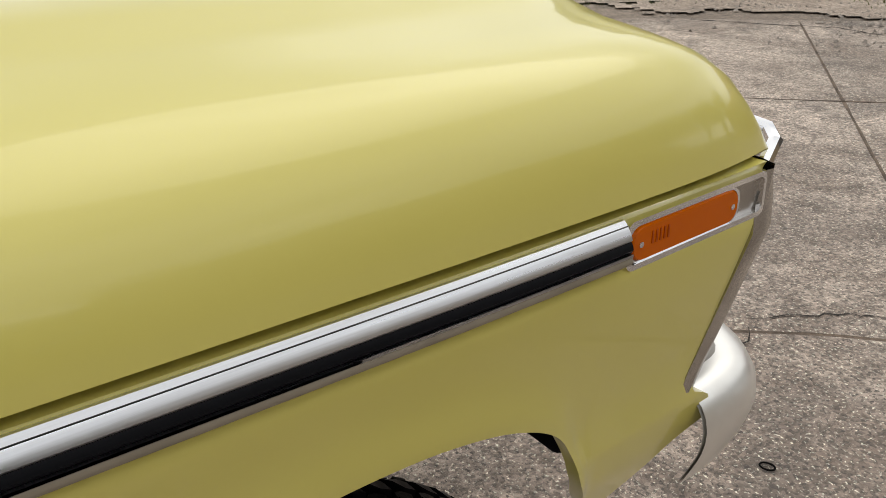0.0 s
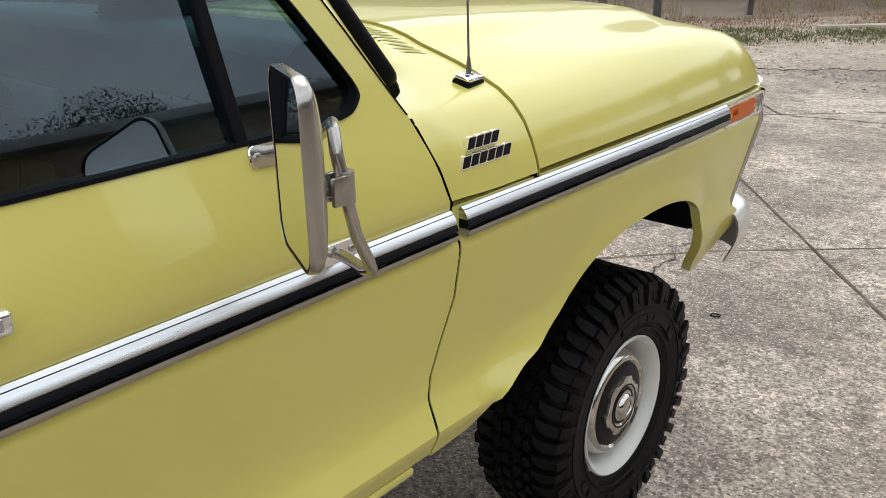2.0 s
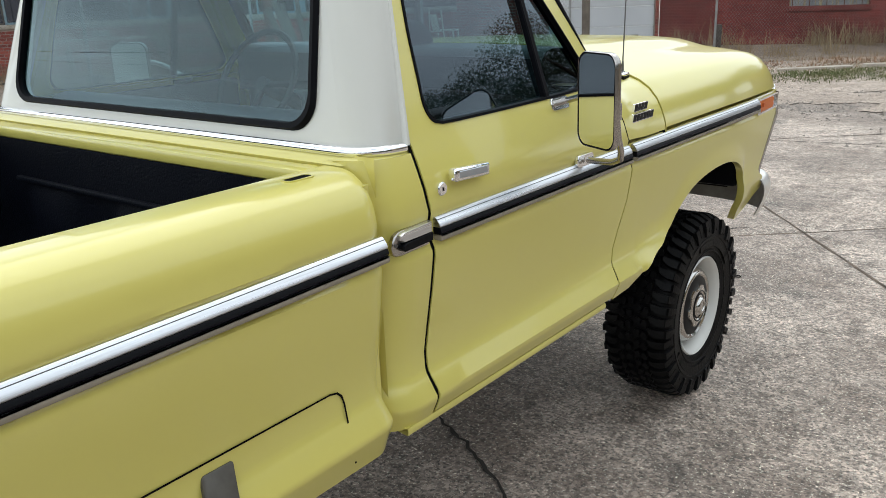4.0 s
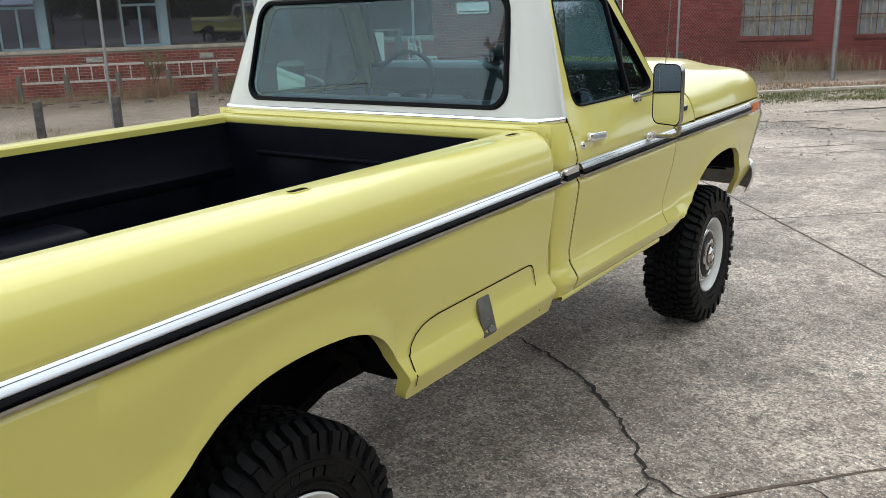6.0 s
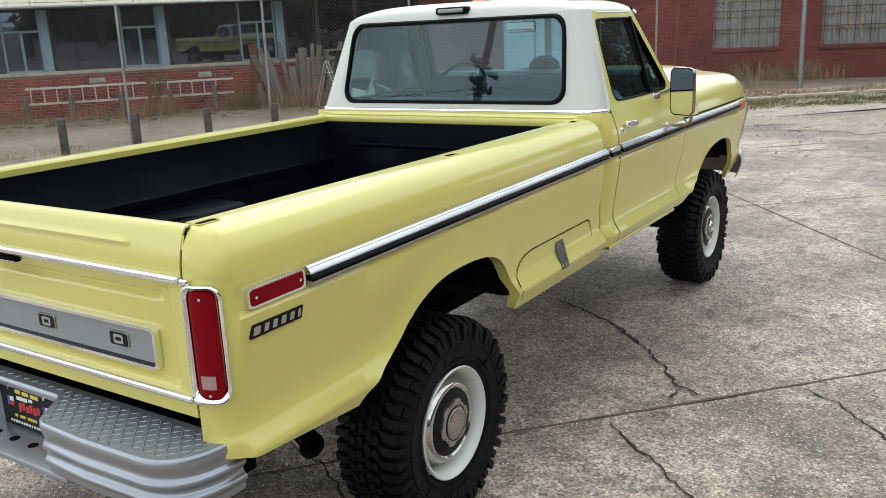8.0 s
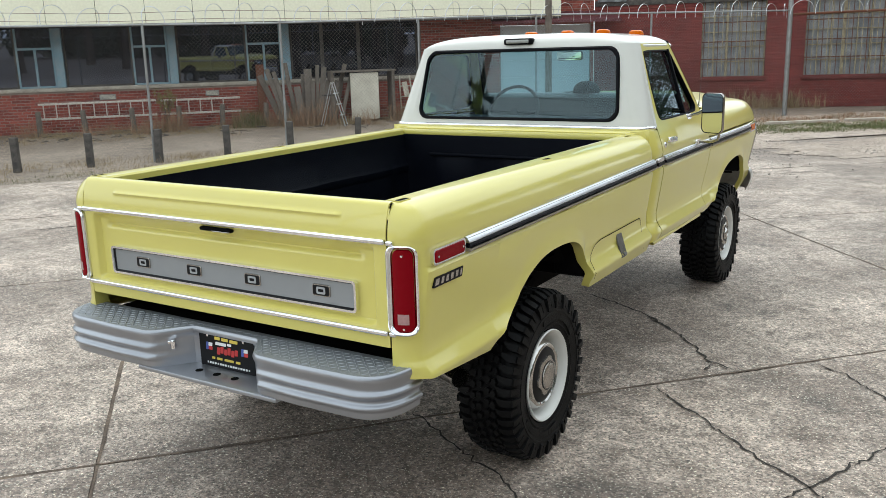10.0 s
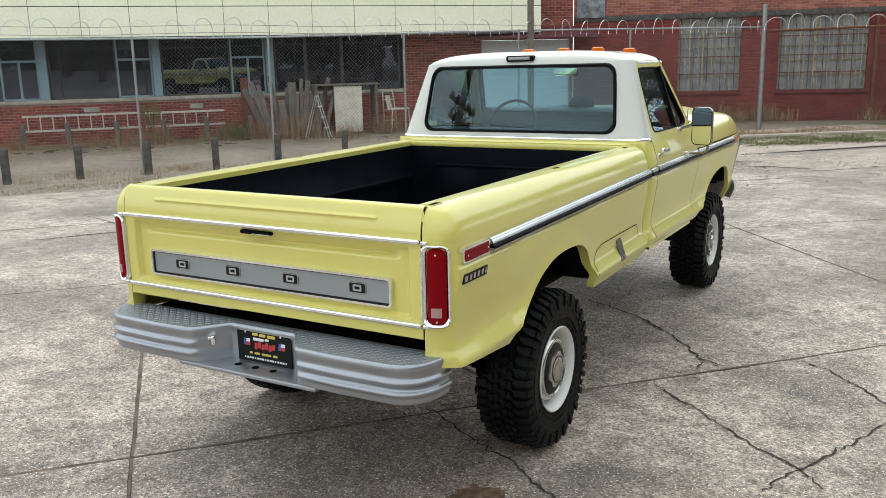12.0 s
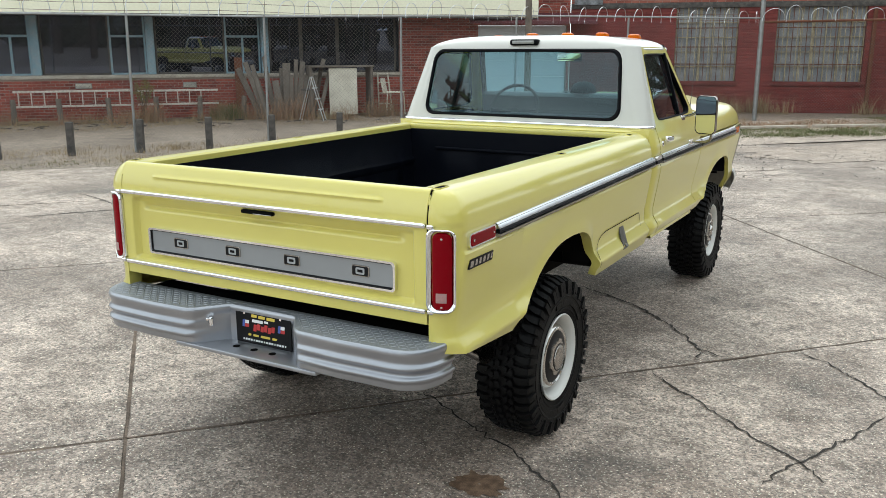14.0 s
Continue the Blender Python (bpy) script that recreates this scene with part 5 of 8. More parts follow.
for s in (1, -1):
    bm = bmesh.new()
    us = columns(FENDER_ARCH, 40)
    us = [2.575] + [u for u in us if 2.6 < u < 4.06] + [4.095]
    def fy(u, z):
        if u == 2.575:
            return door_front(z) + 0.003
        return u - smooth01((u - 3.76) / 0.335) * (4.095 - float(np.interp(z, (0.72, 0.80, 0.835, 0.868, 1.22), (4.085, 4.085, 4.07, 4.0, 4.105))))
    skin(bm, us, lambda u: lower_rows(fender_bottom(u)), fy, lambda y, z: side_x(y, z) + arch_swell(y, z, fender_bottom), s, lip=lambda u: 0.045 - 0.015 * smooth01((u - 3.20) / 0.25), top_lip=0.05, ends=0.03)
    part("front_fender", bm, YELLOW, truck, "yellow front fender with wheel opening")
    # bright front edge of the fender
    bm = bmesh.new()
    rows = []
    for z in (0.838, 0.846, 0.86, 0.90, 0.96, 1.02, 1.08, 1.13, 1.17, 1.205, 1.222):
        y = 4.110 - max(0.0, 1.22 - z) * 0.312 + (0.0 if z > 0.85 else 0.016)
        w = (0.060 + 0.02 * (z - 0.84)) * (1 - 0.45 * smooth01((z - 1.16) / 0.06)) * (1 - 0.25 * smooth01((0.87 - z) / 0.03))
        b = side_x(4.09, max(z, 0.87)) + 0.003 - 0.012 * smooth01((0.87 - z) / 0.04)
        rows.append([(s * (b - 0.02), y - 0.004, z), (s * (b + 0.003), y - 0.004, z), (s * (b + 0.005), y + w * 0.3, z), (s * (b - 0.006), y + w * 0.8, z), (s * (b - 0.03), y + w, z), (s * (b - 0.09), y + w + 0.01, z)])
    grid(bm, rows)
    part("fender_end_cap", bm, STEEL, truck, "bright metal end cap along the fender front")
bm = bmesh.new()
for s in (1, -1):
    tube(bm, [(s * 0.868, 4.135, 1.165), (s * 0.874, 4.165, 1.205), (s * 0.868, 4.195, 1.237), (s * 0.84, 4.215, 1.246), (s * 0.70, 4.25, 1.246)], 0.012, 8)
box(bm, (-0.82, 4.15, 0.88), (0.82, 4.19, 1.22), 0.01)
for i in range(9):
    box(bm, (-0.6, 4.19, 0.93 + i * 0.03), (0.6, 4.205, 0.942 + i * 0.03))
part("grille_shell", bm, CHROME, truck, "chrome grille shell")
bm = bmesh.new()
box(bm, (-0.80, 4.02, 0.90), (0.80, 4.148, 1.20), 0.01)
part("radiator_support", bm, UNDER, truck)

# front bumper, wrapping round the corners
bm = bmesh.new()
sect = ((0.818, -0.070), (0.830, -0.050), (0.836, -0.028), (0.836, -0.006), (0.830, 0.014), (0.816, 0.030), (0.796, 0.041), (0.772, 0.046), (0.748, 0.045), (0.725, 0.040), (0.705, 0.033), (0.688, 0.026), (0.670, 0.018), (0.654, 0.011), (0.642, 0.006))
line = [(-0.866, 4.050), (-0.865, 4.08), (-0.863, 4.11), (-0.859, 4.145), (-0.854, 4.172), (-0.844, 4.198), (-0.826, 4.222), (-0.80, 4.243), (-0.77, 4.262), (-0.72, 4.282), (-0.60, 4.308), (-0.4, 4.325), (0, 4.333)]
line = line + [(-x, y) for x, y in line[-2::-1]]
rows = []
for i, (x, y) in enumerate(line):
    d = (Vector(line[min(i + 1, len(line) - 1)]) - Vector(line[max(0, i - 1)])).normalized()
    nx, ny = -d.y, d.x
    cut = 1.0
    rows.append([(x + nx * o, y + ny * o, 0.85 - (0.85 - z) * cut) for z, o in sect])
grid(bm, rows)
front_bumper = part("front_bumper", bm, SATIN, truck, "bright chrome front bumper with wrapped ends")
bm = bmesh.new()
grid(bm, [[(x * 0.995, y - 0.004, z - 0.001) for x, y, z in r] for r in rows])
part("inner_face", bm, material("pale_primed_steel", (0.36, 0.34, 0.30), 0.55, vary=0.5, scale=20), front_bumper, "pale unpolished inside")

# door mirrors on looped stainless brackets
def door_mirror(sgn):
    at = Matrix.Translation((sgn * 1.075, 2.100, 1.441)) @ Euler((0, 0, sgn * radians(-26.5))).to_matrix().to_4x4()
    put = lambda u, v, d: tuple(at @ Vector((u, -d, v)))
    bm = bmesh.new()
    out = round_rect(0.168, 0.252, 0.035, 7)
    rows = [[put(u * k, v * k, -d) for u, v in out] for k, d in ((0.972, -0.001), (0.985, -0.005), (1.0, -0.002), (1.0, 0.010), (0.975, 0.015), (0.86, 0.022), (0.6, 0.030), (0.25, 0.034))]
    vs = grid(bm, rows, close=True)
    bm.faces.new(vs[-1])
    head = part("door_mirror", bm, STEEL, truck, "large stainless steel door mirror on a looped bracket")
    bm = bmesh.new()
    bm.faces.new([bm.verts.new(put(u * 0.955, v * 0.965, 0.0035)) for u, v in out])
    part("mirror_glass", bm, MIRROR, head, "flat mirror glass")
    bm = bmesh.new()
    frame_ring(bm, [(u * 0.975, v * 0.983) for u, v in out], [(u * 0.935, v * 0.952) for u, v in out], put, -0.004, 0.0042)
    part("mirror_rim", bm, RUBBER, head, "black mirror edge")
    bm = bmesh.new()
    loop = [(0.895, 2.240, 1.414), (0.95, 2.240, 1.430), (1.0, 2.225, 1.458), (1.05, 2.195, 1.480), (1.08, 2.170, 1.476), (1.094, 2.160, 1.452), (1.097, 2.168, 1.40), (1.096, 2.185, 1.33), (1.095, 2.205, 1.290), (1.085, 2.222, 1.264), (1.05, 2.240, 1.250), (1.0, 2.262, 1.244), (0.955, 2.275, 1.241)]
    tube(bm, [(sgn * x, y, z) for x, y, z in loop], 0.0092, 12)
    part("mirror_loop", bm, STEEL, head, "bent stainless tube")
    for (y, z, x) in ((2.212, 1.412, 0.893), (2.274, 1.241, 0.943)):
        bm = bmesh.new()
        lie = lambda u, v, d, y=y, z=z, x=x: (sgn * (x + d - v * 0.3 * (z > 1.3)), y + u, z + v)
        slab(bm, round_rect(0.095, 0.034, 0.012), lie, -0.004, 0.006, 0.002)
        foot = part("mirror_foot", bm, CHROME, head, "screwed mirror foot")
        for u in (-0.034, 0.034):
            bm = bmesh.new()
            lathe(bm, ((0.0065, 0), (0.006, 0.004), (0.002, 0.006)), (sgn * x + (0.005 if sgn > 0 else -0.011), y + u, z), "x", 10, True)
            part("screw", bm, STEEL, foot)
    bm = bmesh.new()
    box(bm, (-0.004, -0.028, -0.020), (0.004, 0.004, 0.020), 0.002, 2, Matrix.Translation((sgn * 1.108, 2.165, 1.405)))
    box(bm, (-0.004, -0.028, -0.020), (0.004, 0.004, 0.020), 0.002, 2, Matrix.Translation((sgn * 1.082, 2.165, 1.405)))
    tube(bm, [(sgn * 1.095, 2.150, 1.405), (sgn * 1.092, 2.138, 1.408), (sgn * 1.09, 2.118, 1.412)], [0.010, 0.013, 0.026], 12)
    lathe(bm, ((0.0145, -0.022), (0.0145, 0.022)), (sgn * 1.097, 2.168, 1.405), "z", 12, True)
    part("mirror_clamp", bm, STEEL, head)


for s in (1, -1):
    door_mirror(s)

# aerial
base_m = Matrix.Translation((0.787, 2.808, 1.423)) @ Euler((radians(-2), radians(14), radians(10))).to_matrix().to_4x4()
bm = bmesh.new()
box(bm, (-0.0195, -0.033, 0.003), (0.0195, 0.033, 0.015), 0.006, 3, base_m)
lathe(bm, ((0.011, 0.010), (0.009, 0.017), (0.005, 0.020)), (0.789, 2.807, 1.424), "z", 14, True)
aerial = part("aerial_base", bm, CHROME, truck, "chrome aerial base on a black pad")
bm = bmesh.new()
box(bm, (-0.0205, -0.0345, -0.012), (0.0205, 0.0345, 0.005), 0.004, 2, base_m)
part("rubber_pad", bm, RUBBER, aerial, "black rubber pad")
bm = bmesh.new()
tube(bm, [(0.790, 2.806, 1.428), (0.794, 2.801, 1.455), (0.797, 2.797, 1.475)], [0.0065, 0.0055, 0.003], 8)
tube(bm, [(0.797, 2.797, 1.475), (0.85, 2.722, 2.03)], [0.0024, 0.0016], 6)
part("aerial_rod", bm, DULL, aerial)

# wipers
for x in (-0.34, 0.30):
    bm = bmesh.new()
    tube(bm, [(x + 0.22, 2.79, 1.452), (x + 0.10, 2.775, 1.475), (x - 0.14, 2.785, 1.478)], 0.007, 6)
    tube(bm, [(x + 0.14, 2.755, 1.475), (x - 0.28, 2.775, 1.472)], 0.009, 6)
    part("wiper", bm, RUBBER, truck)

# cab interior
bm = bmesh.new()
box(bm, (-0.68, 1.54, 1.05), (0.68, 2.05, 1.20), 0.06, 3)
box(bm, (-0.68, 1.51, 1.10), (0.68, 1.64, 1.452), 0.05, 3)
part("bench_seat", bm, SEAT, truck, "dark blue-grey vinyl bench seat")
bm = bmesh.new()
box(bm, (-0.70, 2.36, 1.15), (0.70, 2.60, 1.415), 0.06, 3)
box(bm, (-0.58, 2.54, 1.37), (0.58, 2.70, 1.412), 0.02, 2)
grid(bm, [[(x, 2.40 - 0.03 * abs(x), 1.36), (x, 2.40 - 0.03 * abs(x), 1.515), (x, 2.425 - 0.03 * abs(x), 1.538), (x, 2.46 - 0.03 * abs(x), 1.544), (x, 2.640 - 0.26 * abs(x) ** 3, 1.540), (x, 2.700 - 0.28 * abs(x) ** 3, 1.480), (x, 2.720 - 0.28 * abs(x) ** 3, 1.40)] for x in np.linspace(-0.735, 0.735, 24)])
dash = part("dashboard", bm, DASH, truck, "dark padded dashboard")
bm = bmesh.new()
box(bm, (-0.60, 2.345, 1.28), (-0.10, 2.37, 1.38), 0.012)
part("instrument_panel", bm, GREY_PANEL, dash)
bm = bmesh.new()
wheel_m = Matrix.Translation((-0.36, 2.16, 1.43)) @ Euler((radians(62), 0, 0)).to_matrix().to_4x4()
tube(bm, [tuple(wheel_m @ Vector((0.195 * math.cos(a), 0.195 * math.sin(a), 0))) for a in np.linspace(0, 2 * math.pi, 41)], 0.012, 8, False)
for a in (0.0, math.pi, 1.5 * math.pi):
    tube(bm, [tuple(wheel_m @ Vector((0.19 * math.cos(a), 0.19 * math.sin(a), 0))), tuple(wheel_m @ Vector((0, 0, -0.04)))], 0.012, 6)
tube(bm, [tuple(wheel_m @ Vector((0, 0, -0.02))), tuple(wheel_m @ Vector((0, 0, -0.32)))], 0.03, 10)
part("steering_wheel", bm, DASH, truck, "dark thin-rimmed steering wheel")
bm = bmesh.new()
box(bm, (-0.055, 2.235, 1.780), (0.138, 2.262, 1.842), 0.014, 3)
tube(bm, [(0.042, 2.26, 1.815), (0.035, 2.33, 1.885)], 0.006, 6)
rear_view = part("rear_view_mirror", bm, DASH, truck)
bm = bmesh.new()
slab(bm, round_rect(0.184, 0.053, 0.012), lambda u, v, d: (0.0415 + u, 2.2348 - d - 0.10 * v, 1.811 + v), 0.0, 0.0012)
part("mirror_glass", bm, MIRROR, rear_view, "pale inside mirror glass")
bm = bmesh.new()
for s in (1, -1):
    box(bm, (s * 0.86 - 0.02, 1.58, 0.80), (s * 0.86 + 0.02, 2.46, 1.40), 0.015)
box(bm, (-0.88, 1.45, 0.72), (0.88, 2.70, 0.76))
box(bm, (-0.84, 2.64, 0.72), (0.84, 2.68, 1.36))
box(bm, (-0.80, 1.475, 0.76), (0.80, 1.49, 1.42))
part("cab_lining", bm, DASH, truck, "dark door cards and floor")

# a cap left on the dashboard
bm = bmesh.new()
dome = []
for a in np.linspace(0, math.pi / 2 - 0.02, 8):
    dome.append([(0.098 * math.cos(a) ** 0.8 * math.cos(b), 0.112 * math.cos(a) ** 0.8 * math.sin(b), 0.085 * math.sin(a)) for b in np.linspace(0, 2 * math.pi, 25)[:-1]])
vs = grid(bm, dome, close=True)
bm.faces.new(vs[-1])
peak = []
for k in np.linspace(0, 1, 5):
    peak.append([((0.085 + 0.085 * k * math.cos(b)) * -1, 0.088 * math.sin(b) * (1 - 0.25 * k), 0.008 - 0.014 * (b / 1.3) ** 2 * k) for b in np.linspace(-1.3, 1.3, 9)])
grid(bm, peak)
bmesh.ops.translate(bm, verts=bm.verts, vec=(0.0, 0.0, 0.002))
cap_m = material("black_cap_cloth", (0.008, 0.008, 0.010), 0.9, vary=0.5, scale=30)
solid("baseball_cap", bm, cap_m, "black cloth cap lying on the dashboard", "cap", (TX + 0.05, 2.53, 1.542), 0)

# roof lamps and high brake lamp
for x, y in ((0.52, 2.24), (0.27, 2.29), (0.0, 2.31), (-0.27, 2.29), (-0.52, 2.24)):
    bm = bmesh.new()
    z = 1.944 - 0.02 * (abs(x) / 0.55) ** 4
    rows = [[(x + u * k, y + v * k + o, z + h) for u, v in round_rect(0.085, 0.11, 0.03)] for k, h, o in ((1.0, -0.012, 0), (0.98, 0.012, 0), (0.85, 0.032, -0.008), (0.55, 0.040, -0.012))]
    vs = grid(bm, rows, close=True)
    bm.faces.new(vs[-1])
    part("roof_lamp", bm, AMBER, truck, "amber cab roof marker lamp")
bm = bmesh.new()
box(bm, (-0.10, 1.528, 1.893), (0.10, 1.585, 1.932), 0.014, 3)
brake = part("cargo_lamp", bm, RUBBER, truck, "black cargo lamp above the rear window")
bm = bmesh.new()
box(bm, (-0.078, 1.519, 1.902), (0.078, 1.535, 1.923), 0.006, 2)
part("lens", bm, material("clear_cargo_lens", (0.34, 0.34, 0.32), 0.25, vary=0.4, scale=60), brake)

# rear step bumper
BUMP_Z = 0.792
half_line = [(0.165, -1.075), (0.185, -1.078), (0.275, -1.195), (0.31, -1.215), (0.50, -1.222), (0.74, -1.215), (0.772, -1.210), (0.80, -1.200), (0.825, -1.185), (0.846, -1.164), (0.863, -1.137), (0.875, -1.108), (0.882, -1.075), (0.885, -1.04), (0.886, -1.0)]
outline = [(-x, y) for x, y in half_line[::-1]] + half_line
bm = bmesh.new()
face = ((0.0, 0.0), (0.006, -0.006), (0.008, -0.020), (0.0, -0.045), (0.0, -0.058), (0.010, -0.068), (0.010, -0.078), (-0.002, -0.092), (-0.002, -0.104), (0.010, -0.114), (0.010, -0.124), (0.0, -0.136), (-0.004, -0.160), (-0.02, -0.164))
fine = []
for i in range(len(face) - 1):
    p0, p1, p2, p3 = (face[min(len(face) - 1, max(0, i + k))] for k in (-1, 0, 1, 2))
    fine += [tuple(0.5 * (2 * b + (c - a) * t + (2 * a - 5 * b + 4 * c - d) * t * t + (3 * b - a - 3 * c + d) * t ** 3) for a, b, c, d in zip(p0, p1, p2, p3)) for t in (0.0, 0.33, 0.67)]
face = fine + [face[-1]]
rows = []
for i, (x, y) in enumerate(outline):
    d = (Vector(outline[min(i + 1, len(outline) - 1)]) - Vector(outline[max(0, i - 1)])).normalized()
    nx, ny = d.y, -d.x
    flat = 0.0 if abs(x) < 0.28 else 1.0
    rows.append([(x + nx * (o * flat if k > 8 else o), y + ny * (o * flat if k > 8 else o), BUMP_Z + z) for k, (o, z) in enumerate(face)])
grid(bm, rows)
bumper = part("rear_bumper", bm, SILVER, truck, "silver painted steel step bumper with tread plate", 0.75)
bm = bmesh.new()
top = [bm.verts.new((x, y, BUMP_Z)) for x, y in outline] + [bm.verts.new((-0.80, -1.018, BUMP_Z)), bm.verts.new((0.80, -1.018, BUMP_Z))][::-1]
bm.faces.new(top)
part("tread_plate", bm, TREAD, bumper, "grey diamond tread plate", 3)
bm = bmesh.new()
for i in range(76):
    for j in range(14):
        x, y = -0.86 + i * 0.0228, -1.205 + j * 0.0225
        edge = float(np.interp(abs(x), [p[0] for p in half_line], [p[1] for p in half_line])) if abs(x) > 0.165 else -1.075
        if y < edge + 0.014 or y > -1.028:
            continue
        a = radians(45 if (i + j) % 2 else -45)
        ca, sa = math.cos(a), math.sin(a)
        q = [(0.0115, 0), (0, 0.0032), (-0.0115, 0), (0, -0.0032)]
        lo = [bm.verts.new((x + u * ca - v * sa, y + u * sa + v * ca, BUMP_Z + 0.0002)) for u, v in q]
        hi = [bm.verts.new((x + (u * ca - v * sa) * 0.6, y + (u * sa + v * ca) * 0.6, BUMP_Z + 0.0022)) for u, v in q]
        bm.faces.new(hi)
        for k in range(4):
            bm.faces.new((lo[k], lo[(k + 1) % 4], hi[(k + 1) % 4], hi[k]))
me = bpy.data.meshes.new("tread_relief")
bm.to_mesh(me), bm.free()
me.materials.append(material("worn_bright_tread", (0.31, 0.325, 0.345), 0.38, 0.6))
tread = new("tread_relief", me)
tread.parent = bumper
tagged(tread, "raised diamonds of the tread plate", kind="stuff")
bm = bmesh.new()
box(bm, (-0.385, -1.215, 0.612), (0.385, -1.03, 0.632), 0.006, 2)
step = part("hitch_step", bm, SILVER, bumper, "silver lower step with three holes")
for x in (-0.10, 0.0, 0.10):
    bm = bmesh.new()
    lathe(bm, ((0.016, 0), (0.016, 0.0015)), (x, -1.14, 0.632), "z", 16, True)
    part("hitch_hole", bm, GAP, step)
lamp_m = Matrix.Translation((-0.232, -1.139, 0.728)) @ Euler((0, 0, radians(-52))).to_matrix().to_4x4()
bm = bmesh.new()
box(bm, (-0.026, -0.012, -0.021), (0.026, 0.006, 0.021), 0.005, 2, lamp_m)
box(bm, (-0.019, -0.026, 0.002), (0.019, -0.006, 0.016), 0.004, 2, lamp_m)
plate_lamp = part("plate_lamp", bm, CHROME, bumper, "small chrome plate lamp")
bm = bmesh.new()
box(bm, (-0.018, -0.0145, -0.015), (0.018, -0.010, 0.0), 0.002, 1, lamp_m)
part("lamp_opening", bm, GAP, plate_lamp)
plate_at = lambda u, v, d: (0.004 + u, -1.078 - d, 0.704 + v)
bm = bmesh.new()
slab(bm, round_rect(0.305, 0.150, 0.008), plate_at, 0, 0.004)
plate = part("dealer_plate", bm, BLACK_PAINT, bumper, "black dealer plate with plain coloured bars")
PLATE_RED = material("plate_red", (0.45, 0.03, 0.03), 0.5)
PLATE_YELLOW = material("plate_yellow", (0.65, 0.5, 0.08), 0.5)
PLATE_BLUE = material("plate_blue", (0.06, 0.1, 0.35), 0.5)
plate_bars = [(-0.048, 0.055, 0.030, 0.013, PLATE_YELLOW), (-0.006, 0.054, 0.036, 0.013, PLATE_YELLOW), (0.044, 0.053, 0.044, 0.013, PLATE_YELLOW), (-0.030, 0.033, 0.060, 0.013, WHITE_MARK), (0.018, 0.036, 0.022, 0.010, WHITE_MARK)]
plate_bars += [(-0.045 + 0.020 * k, 0.004 + (0.004 if k % 2 else -0.002), 0.017, 0.031 - 0.003 * (k % 3), PLATE_RED) for k in range(6)]
plate_bars += [(-0.085 + sum((0.016, 0.030, 0.052, 0.024)[:k]) + k * 0.012 + (0.016, 0.030, 0.052, 0.024)[k] / 2, -0.032, (0.016, 0.030, 0.052, 0.024)[k], 0.010, PLATE_YELLOW) for k in range(4)]
plate_bars += [(-0.112 + 0.0145 * k, -0.055, 0.0105 if k % 4 else 0.006, 0.009, WHITE_MARK) for k in range(17)]
for c in (-0.108, 0.090):
    plate_bars += [(c, 0.016, 0.014, 0.032, PLATE_BLUE), (c + 0.018, 0.024, 0.022, 0.015, WHITE_MARK), (c + 0.018, 0.008, 0.022, 0.015, PLATE_RED)]
for u, v, w, h, mat in plate_bars:
    bm = bmesh.new()
    slab(bm, [(a + u + 0.15 * b, b + v) for a, b in round_rect(w, h, 0.002, 2)], plate_at, 0.003, 0.005)
    part("plate_bar", bm, mat, plate)
for u in (-0.10, 0.10):
    bm = bmesh.new()
    slab(bm, [(a + u, b + 0.062) for a, b in round_rect(0.010, 0.010, 0.004)], plate_at, 0.003, 0.008)
    part("plate_bolt", bm, CHROME, plate)
bm = bmesh.new()
box(bm, (-0.78, -1.06, 0.60), (0.78, -0.86, 0.77))
box(bm, (-0.80, -0.90, 0.79), (0.80, -0.85, 0.90))
part("rear_sill", bm, UNDER, truck, "dark rear cross sill")

# chassis
bm = bmesh.new()
for s in (1, -1):
    box(bm, (s * 0.44 - 0.04, -0.95, 0.56), (s * 0.44 + 0.04, 3.05, 0.70), 0.01)
    for y in (0.0, 3.378):
        pts = [(s * 0.53, y - 0.62, 0.66), (s * 0.53, y - 0.3, 0.56), (s * 0.53, y, 0.50), (s * 0.53, y + 0.3, 0.56), (s * 0.53, y + 0.62, 0.66)]
        tube(bm, pts if y < 1 else pts[:3], 0.032, 6)
        if y < 1:
            tube(bm, [(s * 0.56, y + 0.10, 0.45), (s * 0.50, y + 0.30, 0.86)], 0.035, 8)
    # inner wheel housings
    for y in (0.0, 3.40):
        rows = []
        for a in np.linspace(radians(30), radians(150), 13):
            c, q = math.cos(a), math.sin(a)
            rows.append([(s * 0.52, y + 0.55 * c, 0.56 + 0.50 * q), (s * 0.80, y + 0.55 * c, 0.56 + 0.50 * q)])
        grid(bm, rows)
for y in (0.0, 3.378):
    tube(bm, [(-0.75, y, 0.42), (0.75, y, 0.42)], 0.05, 12)
    lathe(bm, ((0.05, -0.12), (0.13, -0.06), (0.14, 0), (0.13, 0.06), (0.05, 0.12)), (0.0 if y == 0 else -0.2, y, 0.42), "x", 16)
tube(bm, [(0, 0.1, 0.46), (0, 1.8, 0.58)], 0.045, 10)
box(bm, (-0.36, 1.6, 0.50), (0.30, 2.6, 0.74), 0.06)
box(bm, (-0.36, 2.7, 0.66), (0.36, 3.40, 1.0), 0.08)
box(bm, (-0.86, 0.62, 0.70), (0.86, 1.30, 0.84), 0.03)
part("chassis", bm, UNDER, truck, "dark steel frame, axles and springs")
bm = bmesh.new()
tube(bm, [(0.60, -0.25, 0.62), (0.66, -0.55, 0.645), (0.80, -0.70, 0.650), (0.905, -0.752, 0.650)], 0.040, 20, False)
